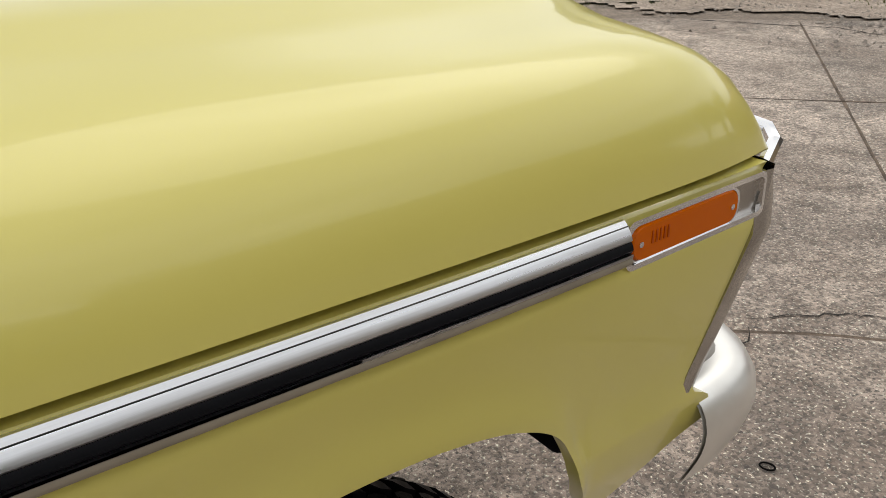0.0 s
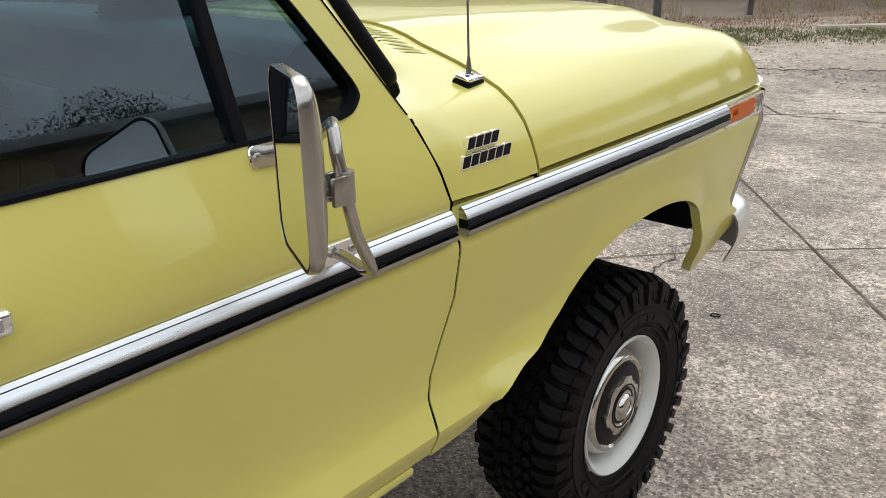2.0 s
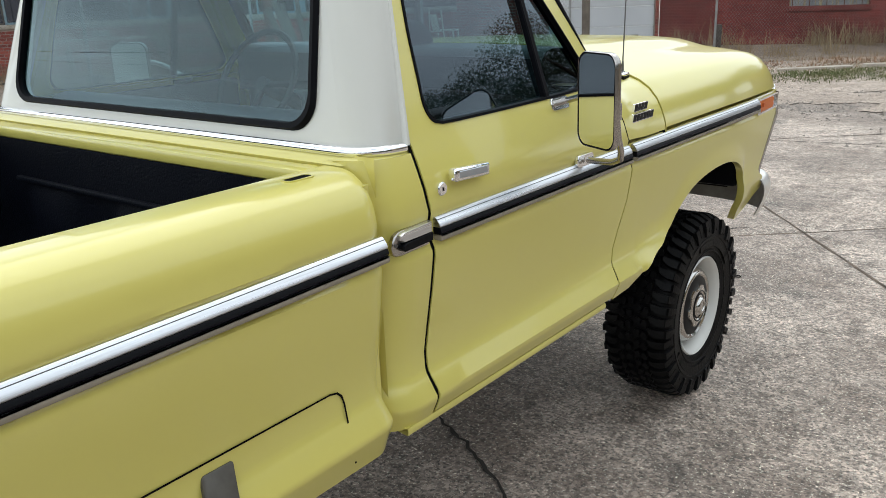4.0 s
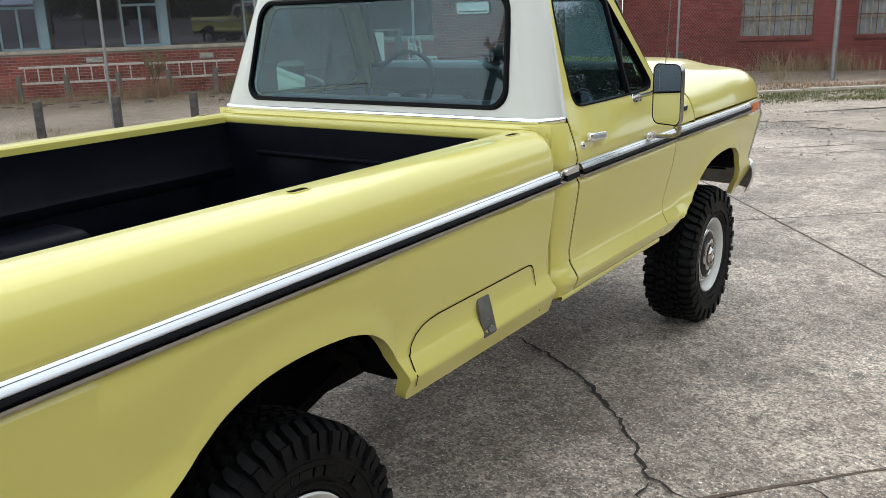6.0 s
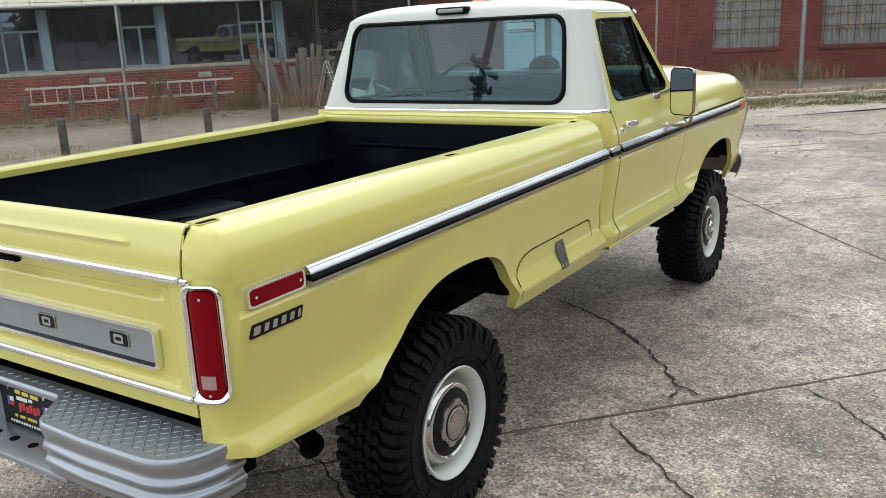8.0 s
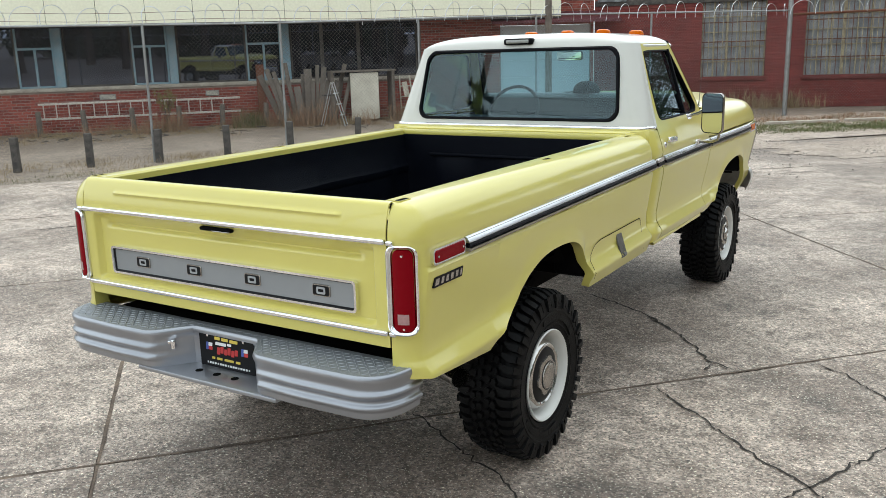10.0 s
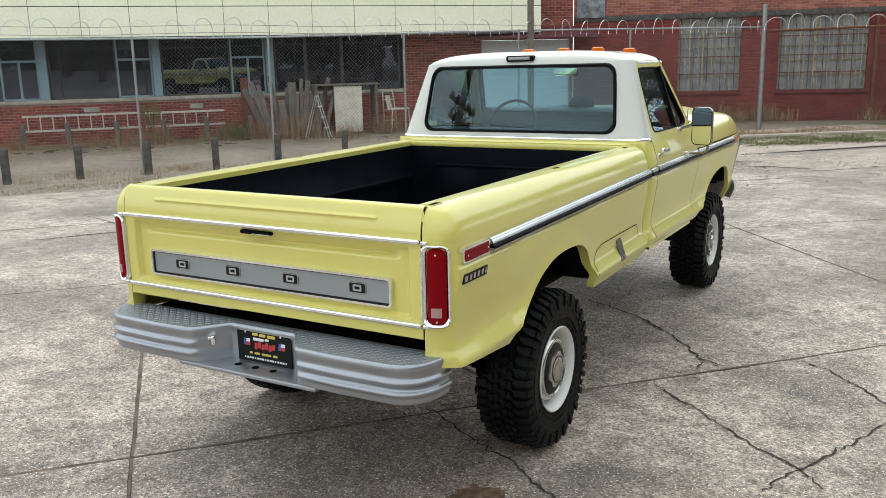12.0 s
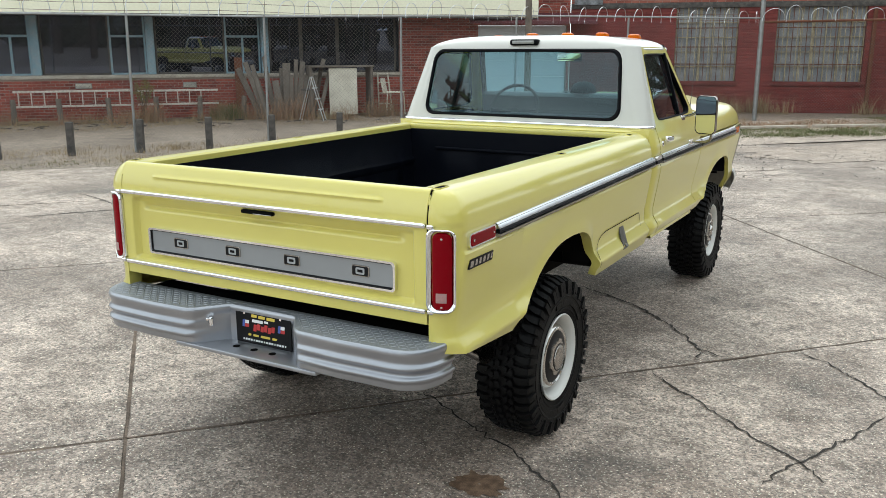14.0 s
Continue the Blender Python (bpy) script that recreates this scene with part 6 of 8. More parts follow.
tube(bm, [(0.60, -0.25, 0.62), (0.66, -0.55, 0.645), (0.80, -0.70, 0.650), (0.905, -0.752, 0.650)], 0.036, 20, False)
exhaust = part("exhaust_pipe", bm, STEEL, truck, "steel exhaust tail pipe")
bm = bmesh.new()
lathe(bm, ((0.035, 0), (0.001, 0.0)), (0.86, -0.730, 0.650), "x", 16)
part("pipe_mouth", bm, GAP, exhaust)


# wheels
def tyre_mesh():
    """Carcass and tread: heavy shoulder lugs that bite into the side wall, and staggered centre blocks."""
    bm = bmesh.new()
    w = 0.128
    prof = ((0.212, -w + 0.030), (0.220, -w + 0.012), (0.226, -w + 0.006), (0.232, -w + 0.006), (0.255, -w + 0.001), (0.300, -w - 0.008), (0.335, -w - 0.008), (0.356, -w + 0.002), (0.372, -w + 0.020), (0.382, -w + 0.050), (0.384, 0.0))
    prof = prof + tuple((r, -a) for r, a in prof[-2::-1])
    lathe(bm, prof, (0, 0, 0), "x", 72)
    carcass, bm = bm, bmesh.new()

    def lug(pts_in, ang, height=0.0185):
        """A tread block: (across, along) corners on the tread at angle ang, narrowing to its top."""
        lo, hi = [], []
        ca, cl = sum(p[0] for p in pts_in) / len(pts_in), 0.73 * sum(p[1] for p in pts_in) / len(pts_in)
        for a, l in pts_in:
            l = l * 0.73
            for lst, rise, k in ((lo, -0.004, 1.0), (hi, height, 0.90)):
                q, m = ca + (a - ca) * (k if abs(a) < 0.12 else 1.0), cl + (l - cl) * k
                r = 0.385 + rise - max(0.0, abs(q) - 0.088) ** 1.5 * 2.6
                th = ang + m / 0.40
                lst.append(bm.verts.new((q, r * math.cos(th), r * math.sin(th))))
        bm.faces.new(hi)
        for i in range(len(lo)):
            j = (i + 1) % len(lo)
            bm.faces.new((lo[i], lo[j], hi[j], hi[i]))

    n = 50
    for i in range(n):
        a = 2 * math.pi * i / n
        for s in (1, -1):
            o = a + (math.pi / n if s < 0 else 0)
            wide = i % 2
            edge = 0.137 if wide else 0.129
            # shoulder lug, its inner end swept forwards
            lug([(s * 0.060, -0.036), (s * 0.086, -0.029), (s * 0.110, -0.026), (s * edge, -0.024), (s * edge, 0.020), (s * 0.110, 0.023), (s * 0.088, 0.014), (s * 0.066, -0.006)], o)
            # its foot on the side wall, long and short by turns
            depth = 0.322 if wide else 0.334
            k0, k1, k2 = -0.0170, 0.0140, 0.0095
            v = []
            for l, far in ((k0, 0.8), (k1, k2 / k1)):
                for r, x, squeeze in ((0.386, edge + 0.001, 1.0), (0.366, edge + 0.006, 1.0), (depth, edge + 0.007 if wide else 0.139, far), (depth - 0.006, 0.130, far), (0.380, 0.118, 1.0)):
                    th = o + l * squeeze / 0.40
                    v.append(bm.verts.new((s * x, r * math.cos(th), r * math.sin(th))))
            for q in ((0, 1, 6, 5), (1, 2, 7, 6), (2, 3, 8, 7), (0, 5, 9, 4), (0, 4, 3, 2, 1), (5, 6, 7, 8, 9)):
                bm.faces.new([v[k] for k in q])
            # two rows of staggered inner blocks
            lug([(s * 0.006, -0.020), (s * 0.020, -0.030), (s * 0.034, -0.020), (s * 0.031, 0.008), (s * 0.017, 0.020), (s * 0.006, 0.012)], o + 0.35 * math.pi / n, 0.0175)
            lug([(s * 0.037, -0.012), (s * 0.052, -0.020), (s * 0.062, 0.002), (s * 0.060, 0.026), (s * 0.046, 0.030), (s * 0.036, 0.016)], o + 0.30 * math.pi / n, 0.0175)
    # raised ribs on the outer side wall
    for r, x in ((0.246, 0.1325), (0.308, 0.1375)):
        lathe(carcass, ((r - 0.003, x - 0.002), (r - 0.002, x + 0.0015), (r + 0.002, x + 0.0015), (r + 0.003, x - 0.002)), (0, 0, 0), "x", 72)
    # worn raised marks between the ribs, too faint to read
    for base_a in (0.6, 0.6 + math.pi):
        for k, long in enumerate((0.055, 0.055, 0.040, 0.055, 0.050, 0.055, 0.030, 0.055)):
            th = base_a + k * 0.16
            v = []
            for r in (0.266, 0.292):
                for d in (-0.5, 0.5):
                    t = th + d * long / 0.28
                    for x in (0.128, 0.1362):
                        v.append(bm.verts.new((x, r * math.cos(t), r * math.sin(t))))
            for q in ((1, 3, 7, 5), (0, 1, 5, 4), (2, 6, 7, 3), (0, 2, 3, 1), (4, 5, 7, 6)):
                bm.faces.new([v[j] for j in q])
    return carcass, bm


def wheel(sgn, y, front):
    at = pose(sgn * (0.764 if front else 0.797), y, 0.400, 0, 0, 0 if sgn > 0 else 180)
    dip = 0.012 if front else 0.004
    bm = bmesh.new()
    lathe(bm, ((0.15, -0.09), (0.15, 0.02), (0.06, 0.03)), (0, 0, 0), "x", 24, True)
    w = part("wheel", bm, UNDER, truck, "off-road tyre on a white steel wheel with chrome hubcap")
    w.matrix_basis = at @ Matrix.Diagonal((1.0, 0.985, 0.985, 1.0))
    carcass, blocks = tyre_mesh()
    ty = part("tyre", carcass, TYRE, w, "black chunky off-road tyre", 0.5)
    tagged(part("tread", blocks, TYRE, ty, "chunky tread blocks", 0.5), "chunky tread blocks", kind="stuff")
    bm = bmesh.new()
    lathe(bm, ((0.204, -0.12), (0.212, -0.10), (0.200, -0.06), (0.190, 0.03), (0.194, 0.085), (0.206, 0.110), (0.216, 0.122), (0.219, 0.130), (0.214, 0.135), (0.205, 0.130), (0.196, 0.115), (0.188, 0.085), (0.180, 0.050),
               (0.172, 0.030), (0.160, 0.028), (0.12, 0.036)), (-dip, 0, 0), "x", 56)
    part("rim", bm, RIM, w, "white painted steel rim")
    bm = bmesh.new()
    lathe(bm, ((0.176, 0.026), (0.175, 0.036), (0.171, 0.046), (0.170, 0.060), (0.167, 0.082), (0.162, 0.098), (0.157, 0.103), (0.154, 0.109), (0.147, 0.115), (0.138, 0.116), (0.130, 0.110)), (-dip, 0, 0), "x", 48)
    cap = part("hubcap", bm, CAP, w, "chrome hubcap with black ring")
    bm = bmesh.new()
    lathe(bm, ((0.133, 0.109), (0.126, 0.112), (0.090, 0.118), (0.070, 0.119)), (-dip, 0, 0), "x", 48)
    part("black_ring", bm, BLACK_PAINT, cap)
    bm = bmesh.new()
    rows = []
    for r, a in ((0.084, 0.114), (0.083, 0.126), (0.078, 0.129), (0.062, 0.131)):
        row = []
        for k in range(48):
            th = 2 * math.pi * k / 48
            notch = 1.0 + (0.11 if (k % 8) < 4 else 0.0) * (r > 0.08)
            row.append((a - dip, r * notch * math.cos(th), r * notch * math.sin(th)))
        rows.append(row)
    vs = grid(bm, rows, close=True)
    if not front:
        lathe(bm, ((0.063, 0.128), (0.061, 0.135), (0.056, 0.139), (0.03, 0.141), (0.001, 0.1415)), (-dip, 0, 0), "x", 32)
    else:
        lathe(bm, ((0.062, 0.131), (0.054, 0.126), (0.050, 0.129), (0.040, 0.132), (0.035, 0.142), (0.030, 0.145), (0.022, 0.145), (0.020, 0.141), (0.001, 0.141)), (-dip, 0, 0), "x", 32)
    part("hub_centre", bm, CAP if front else STEEL, cap, "notched bright hub centre")
    bm = bmesh.new()
    lathe(bm, ((0.069, 0.1315), (0.065, 0.1325), (0.064, 0.1305)), (-dip, 0, 0), "x", 40)
    if front:
        lathe(bm, ((0.056, 0.1285), (0.050, 0.1305)), (-dip, 0, 0), "x", 32)
    part("hub_groove", bm, BLACK_PAINT, cap)
    bm = bmesh.new()
    tube(bm, [(0.045, -0.185, -0.045), (0.085, -0.172, -0.045)], 0.004, 6)
    part("valve_stem", bm, RUBBER, w)
    bm = bmesh.new()
    for k in range(3):
        th = radians(-68 + k * 4)
        box(bm, (-0.003, -0.004, -0.006), (0.006, 0.004, 0.006), 0.001, 1, Matrix.Translation((0.134 - dip, 0.2265 * math.sin(th), 0.2265 * math.cos(th - math.pi))))
    part("balance_weight", bm, GALV, w)
    return w


for s in (1, -1):
    wheel(s, 0.0, False)
    wheel(s, 3.400, True)
bm = bmesh.new()
box(bm, (0.725, 0.475, 0.742), (0.895, 0.60, 1.0), 0.03, 3)
part("tank_guard", bm, UNDER, truck)
for s in (1, -1):
    bm = bmesh.new()
    box(bm, (s * 0.70 - 0.18, 3.745, 0.845), (s * 0.70 + 0.18, 3.79, 1.04), 0.015)
    part("splash_guard", bm, RUBBER, truck)


# ---- ground ----
A = Vector((0.672, 0.740, 0)).normalized()
B = Vector((-A.y, A.x, 0))


def lot(a, b, z=0.0):
    return (A.x * a + B.x * b, A.y * a + B.y * b, z)


bm = bmesh.new()
n = 40
ext = [-400, -150, -70, -45] + [-36 + i * 1.5 for i in range(49)] + [45, 70, 150, 400]
rows = []
for x in ext:
    row = []
    for y in ext:
        near = abs(x) < 45 and abs(y) < 45
        z = -0.016 + (0.009 * (noise.noise((x * 0.4, y * 0.4, 1.0))) if near else 0)
        row.append((x, y + 8, z))
    rows.append(row)
grid(bm, rows)
ground = solid("ground", bm, DIRT, "dry dirt ground with gravel", "ground", kind="structure")

pavement = thing("pavement", "worn concrete slab yard with cracks and open joints", "pavement", kind="structure")
A_LINES = (-13.8, -7.6, -1.40, 4.88, 11.0, 16.5)
B_LINES = (-11.2, -7.5, -3.8, -0.10, 3.72, 7.22, 10.6)
rng = random.Random(7)


def joint_a(i, b):
    return A_LINES[i] + (0.155 * (b - 3.3) if i >= 3 and b > 1.0 else -0.386 if i >= 3 else 0.0)


def joint_b(j, a):
    return B_LINES[j] - (0.12 * max(0.0, a - 4.4) if j >= 4 else 0.0)


def slab_mesh(i0, j0):
    """One cast slab: chipped edges, softly uneven top."""
    bm = bmesh.new()
    na, nb = 44, 28
    g = 0.010
    rows = []
    for i in range(na + 1):
        row = []
        for j in range(nb + 1):
            a, b = A_LINES[i0], B_LINES[j0]
            for _ in range(4):
                a = (joint_a(i0, b) + g) * (1 - i / na) + (joint_a(i0 + 1, b) - g) * i / na
                b = (joint_b(j0, a) + g) * (1 - j / nb) + (joint_b(j0 + 1, a) - g) * j / nb
            rim = i in (0, na) or j in (0, nb)
            k = noise.noise((a * 5.0, b * 5.0, 3.0)) + 0.7 * noise.noise((a * 14.0, b * 14.0, 7.0))
            if i in (0, na):
                a += 0.008 * k
            if j in (0, nb):
                b += 0.008 * k
            x, y, _ = lot(a, b)
            row.append((x, y, 0.003 * noise.noise((a * 0.8, b * 0.8, 0)) - (0.008 if rim else 0)))
        rows.append(row)
    vs = grid(bm, rows)
    ring = [vs[0][j] for j in range(nb + 1)] + [vs[i][nb] for i in range(1, na + 1)] + [vs[na][j] for j in range(nb - 1, -1, -1)] + [vs[i][0] for i in range(na - 1, 0, -1)]
    low = [bm.verts.new((v.co.x, v.co.y, -0.12)) for v in ring]
    for k in range(len(ring)):
        bm.faces.new((ring[k], ring[(k + 1) % len(ring)], low[(k + 1) % len(ring)], low[k]))
    return bm


for i in range(5):
    for j in range(6):
        if (i, j) in ((4, 5), (0, 5)):
            continue
        part("concrete_slab", slab_mesh(i, j), CONCRETE, pavement, angle=1.0)


def joint_strip(points):
    bm = bmesh.new()
    rows = []
    for i, (x, y) in enumerate(points):
        x0, y0 = points[max(0, i - 1)]
        x1, y1 = points[min(len(points) - 1, i + 1)]
        d = Vector((x1 - x0, y1 - y0)).normalized() * (0.010 + 0.007 * noise.noise((x * 2.3, y * 2.3, 11)))
        rows.append([(x - d.y, y + d.x, -0.0065), (x + d.y, y - d.x, -0.0065)])
    grid(bm, rows)
    part("joint_fill", bm, JOINT, pavement)


for i in range(len(A_LINES)):
    joint_strip([lot(joint_a(i, b), b)[:2] for b in np.linspace(B_LINES[0], B_LINES[-1] - 0.4, 220)])
for j in range(len(B_LINES) - 1):
    joint_strip([lot(a, joint_b(j, a))[:2] for a in np.linspace(A_LINES[0], A_LINES[-1] - 0.4, 260)])


def crack(pts, w, seed):
    """A jagged dirt-filled crack lying in the slab's surface."""
    r = random.Random(seed)
    fine = []
    for (x0, y0), (x1, y1) in zip(pts, pts[1:]):
        n = max(2, int(math.hypot(x1 - x0, y1 - y0) / 0.035))
        for k in range(n):
            t = k / n
            fine.append((x0 + (x1 - x0) * t + r.gauss(0, 0.009), y0 + (y1 - y0) * t + r.gauss(0, 0.009)))
    fine.append(pts[-1])
    bm = bmesh.new()
    rows = []
    for i, (x, y) in enumerate(fine):
        d = Vector((fine[min(i + 1, len(fine) - 1)][0] - fine[max(0, i - 1)][0], fine[min(i + 1, len(fine) - 1)][1] - fine[max(0, i - 1)][1])).normalized()
        h = 1.35 * w * r.uniform(0.35, 1.1) / 2 * min(1, i / 3, (len(fine) - 1 - i) / 3 + 0.15)
        rows.append([(x - d.y * h, y + d.x * h, 0.0048), (x + d.y * h, y - d.x * h, 0.0048)])
    grid(bm, rows)
    part("crack", bm, CRACK, pavement)


crack(((0.12, 2.60), (0.40, 2.44), (0.69, 2.27), (1.04, 1.93), (1.22, 1.70), (1.32, 1.56), (1.50, 1.49)), 0.016, 1)
crack(((1.32, 1.56), (1.33, 1.42), (1.38, 1.38)), 0.009, 2)
crack(((1.15, 1.03), (1.28, 0.90), (1.45, 0.79), (1.75, 0.50), (2.06, 0.28), (2.2, 0.1)), 0.011, 3)
crack(((1.83, 1.83), (2.04, 1.70), (2.21, 1.52), (2.40, 1.26), (2.6, 1.1)), 0.011, 4)
crack(((0.10, 0.12), (0.24, 0.05), (0.57, -0.16), (0.86, -0.29), (1.17, -0.53), (1.5, -0.8)), 0.010, 5)
crack(((1.96, -0.05), (2.06, 0.22), (2.26, 0.66), (2.41, 1.04)), 0.010, 6)
crack(((0.10, 5.08), (0.07, 5.30), (0.08, 5.50), (0.02, 5.58)), 0.010, 7)
crack(((-0.04, 5.60), (0.08, 5.80), (0.22, 5.98), (0.35, 6.07)), 0.008, 8)
crack(((-4.5, 10.6), (-3.6, 11.0), (-3.15, 11.26), (-2.6, 11.2)), 0.02, 9)
crack(((-1.5, 10.2), (-0.8, 9.4), (0.2, 9.6), (1.0, 10.4)), 0.016, 10)
crack(((-6.5, 2.2), (-5.9, 3.1), (-5.2, 3.3), (-4.9, 4.2)), 0.02, 11)
crack(((-7.4, 3.6), (-6.6, 3.4), (-5.9, 3.1)), 0.015, 12)
bm = bmesh.new()
rows = [[(0.88 + r * 0.12 * math.cos(t) * (1 + 0.45 * noise.noise((math.cos(t) * 2.5, math.sin(t) * 2.5, 2)) + 0.25 * noise.noise((math.cos(t) * 7, math.sin(t) * 7, 8))), -0.66 + r * 0.10 * math.sin(t) * (1 + 0.45 * noise.noise((math.cos(t) * 2.5, math.sin(t) * 2.5, 2)) + 0.25 * noise.noise((math.cos(t) * 7, math.sin(t) * 7, 8))), 0.0046) for t in np.linspace(0, 2 * math.pi, 60)[:-1]] for r in (1.0, 0.5, 0.05)]
grid(bm, rows, close=True)
part("oil_stain", bm, STAIN, pavement, "dark oil stain")



def drift():
    """Dirt and gravel washed over the broken far slabs, with a ragged edge."""
    step, verts, faces, index = 0.07, [], [], {}

    def vert(i, j):
        if (i, j) not in index:
            a, b = 3.0 + i * step, 5.0 + j * step
            x, y, _ = lot(a, b)
            index[(i, j)] = len(verts)
            verts.append((x, y, 0.0075 + 0.010 * max(0.0, noise.noise((a * 2, b * 2, 4)))))
        return index[(i, j)]

    for i in range(200):
        for j in range(135):
            a, b = 3.0 + i * step, 5.0 + j * step
            edge = max(5.4, 10.2 - 0.95 * (a - 6.4)) if a > 6.4 else 10.2 + 0.4 * (6.4 - a)
            n = 1.1 * noise.noise((a * 0.7, b * 0.9, 0)) + 0.8 * noise.noise((a * 2.1, b * 2.6, 9)) + 0.4 * noise.noise((a * 6, b * 7, 2))
            bare = noise.noise((a * 0.45, b * 1.1, 20)) > 0.28 and b < 9.8
            if b - edge + n > 0.1 and not bare:
                faces.append((vert(i, j), vert(i + 1, j), vert(i + 1, j + 1), vert(i, j + 1)))
    me = bpy.data.meshes.new("dirt_drift")
    me.from_pydata(verts, [], faces)
    me.materials.append(DUST)
    ob = new("dirt_drift", me)
    ob.parent = pavement
    return tagged(ob, "dry dirt washed over the slabs", kind="stuff")


drift()


def gravel():
    rg = random.Random(77)
    verts, faces = [], []
    for _ in range(2600):
        a = rg.uniform(4.5, 13)
        b = max(5.0, 9.6 - 0.95 * (a - 6.4)) + rg.gauss(1.2, 1.3)
        if noise.noise((a * 0.8, b * 0.8, 3)) < -0.12:
            continue
        x, y, _ = lot(a, b)
        s = rg.uniform(0.006, 0.028) * (1.5 if rg.random() < 0.06 else 1)
        k, t = len(verts), rg.uniform(0, 6.28)
        for q in range(5):
            w = s * rg.uniform(0.7, 1.2)
            verts.append((x + w * math.cos(t + q * 1.257), y + w * math.sin(t + q * 1.257), 0.004))
        verts.append((x + rg.gauss(0, s * 0.2), y + rg.gauss(0, s * 0.2), 0.008 + s * rg.uniform(0.5, 0.9)))
        faces += [(k + q, k + (q + 1) % 5, k + 5) for q in range(5)]
    me = bpy.data.meshes.new("gravel")
    me.from_pydata(verts, [], faces)
    me.materials.append(STONE)
    tagged(new("gravel", me), "loose grey gravel strewn over dirt and slabs", "gravel", kind="stuff")


gravel()
# low broken kerb beside the grass strip
for k, (x0, y0, x1, y1) in enumerate(((-2.75, 16.2, -1.75, 17.15), (-1.55, 17.25, -0.2, 18.35), (-0.05, 18.5, 1.6, 19.75))):
    bm = bmesh.new()
    L = math.hypot(x1 - x0, y1 - y0)
    box(bm, (0, -0.09, -0.1), (L, 0.09, 0.075 - 0.02 * (k == 0)), 0.015, 2)
    solid("kerb", bm, SILL, "low broken concrete kerb in the dirt", "kerb", (x0, y0, 0), math.degrees(math.atan2(y1 - y0, x1 - x0)), "kerb pieces", kind="structure")
# a small wire ring dropped on the slab
bm = bmesh.new()
tube(bm, [(0.022 * math.cos(a), 0.016 * math.sin(a), 0.006) for a in np.linspace(0, 2 * math.pi, 25)], 0.003, 6, False)
solid("wire_ring", bm, UNDER, "small dark wire ring lying on the concrete", "ring", (0.56, 4.94, 0.002), 20)

# ---- fence, buildings behind ----
FD = Vector((0.565, 0.825, 0)).normalized()     # along the fence
FN = Vector((FD.y, -FD.x, 0))                   # from the fence towards the yard
WALL_D = Vector((0.6626, 0.7490, 0)).normalized()   # along the long facade
WALL_N = Vector((WALL_D.y, -WALL_D.x, 0))


def wall_matrix(origin, along):
    nrm = Vector((along.y, -along.x, 0))
    return Matrix(((along.x, -nrm.x, 0, origin[0]), (along.y, -nrm.y, 0, origin[1]), (0, 0, 1, 0), (0, 0, 0, 1)))


F0 = (-16.745, 12.581, 0)                       # facade: local x along it, local y into the building
FAC = wall_matrix(F0, WALL_D)
FAC_L, FAC_R = -16.0, 7.64
SILL_Z, EAVE_Z = 1.19, 2.73


def at_wall(ob, m):
    ob.matrix_basis = m
    return ob


bm = bmesh.new()
box(bm, (FAC_L, 0, -0.3), (FAC_R, 0.25, SILL_Z - 0.10))
wall_facade = at_wall(solid("wall_facade", bm, MORTAR, "low red brick wall under the windows", "wall", kind="structure"), FAC)
bm = bmesh.new()
box(bm, (FAC_L, -0.06, SILL_Z - 0.10), (FAC_R, 0.30, SILL_Z), 0.012)
at_wall(solid("window_sill", bm, SILL, "long weathered concrete window sill", "window sill", kind="structure"), FAC)
# unlit room: its gloom is put into the near-black navy wall colour
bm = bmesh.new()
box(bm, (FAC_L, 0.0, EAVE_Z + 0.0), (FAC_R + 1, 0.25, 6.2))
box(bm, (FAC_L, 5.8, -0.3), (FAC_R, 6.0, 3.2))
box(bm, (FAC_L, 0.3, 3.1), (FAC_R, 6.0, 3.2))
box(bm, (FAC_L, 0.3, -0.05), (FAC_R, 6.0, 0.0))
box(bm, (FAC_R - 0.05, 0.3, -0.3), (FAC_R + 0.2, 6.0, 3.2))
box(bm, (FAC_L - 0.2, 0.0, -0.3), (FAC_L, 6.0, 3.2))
at_wall(solid("wall_back_room", bm, ROOM_SHADE, "empty room behind the windows, its shade put into the wall colour", "wall", kind="structure"), FAC)

# canopy fascia in cream panels; the overhanging soffit's shade is in its dark colour
fascia = thing("fascia", "cream painted metal fascia above the windows", "fascia", kind="structure")
at_wall(fascia, FAC)
EAVE_END = 11.6
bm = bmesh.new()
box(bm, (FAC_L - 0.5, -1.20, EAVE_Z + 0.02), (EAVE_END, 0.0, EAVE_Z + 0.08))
part("soffit", bm, ROOM_SHADE, fascia)
k = 0
x = FAC_L - 0.5
while x < EAVE_END - 0.01:
    x1 = min(EAVE_END, x + 1.18)
    for z0, z1 in ((EAVE_Z + 0.03, EAVE_Z + 0.78), (EAVE_Z + 0.80, EAVE_Z + 1.38), (EAVE_Z + 1.40, EAVE_Z + 2.0)):
        bm = bmesh.new()
        box(bm, (x + 0.006, -1.25, z0), (x1 - 0.006, -1.20, z1), 0.006, 1)
        part("fascia_panel", bm, CREAM, fascia)
    x = x1
bm = bmesh.new()
box(bm, (FAC_L - 0.5, -1.215, EAVE_Z), (EAVE_END, -1.17, EAVE_Z + 2.0))
box(bm, (FAC_L - 0.5, -1.27, EAVE_Z - 0.01), (EAVE_END, -1.18, EAVE_Z + 0.035))
part("fascia_backing", bm, DARK_TIMBER, fascia)


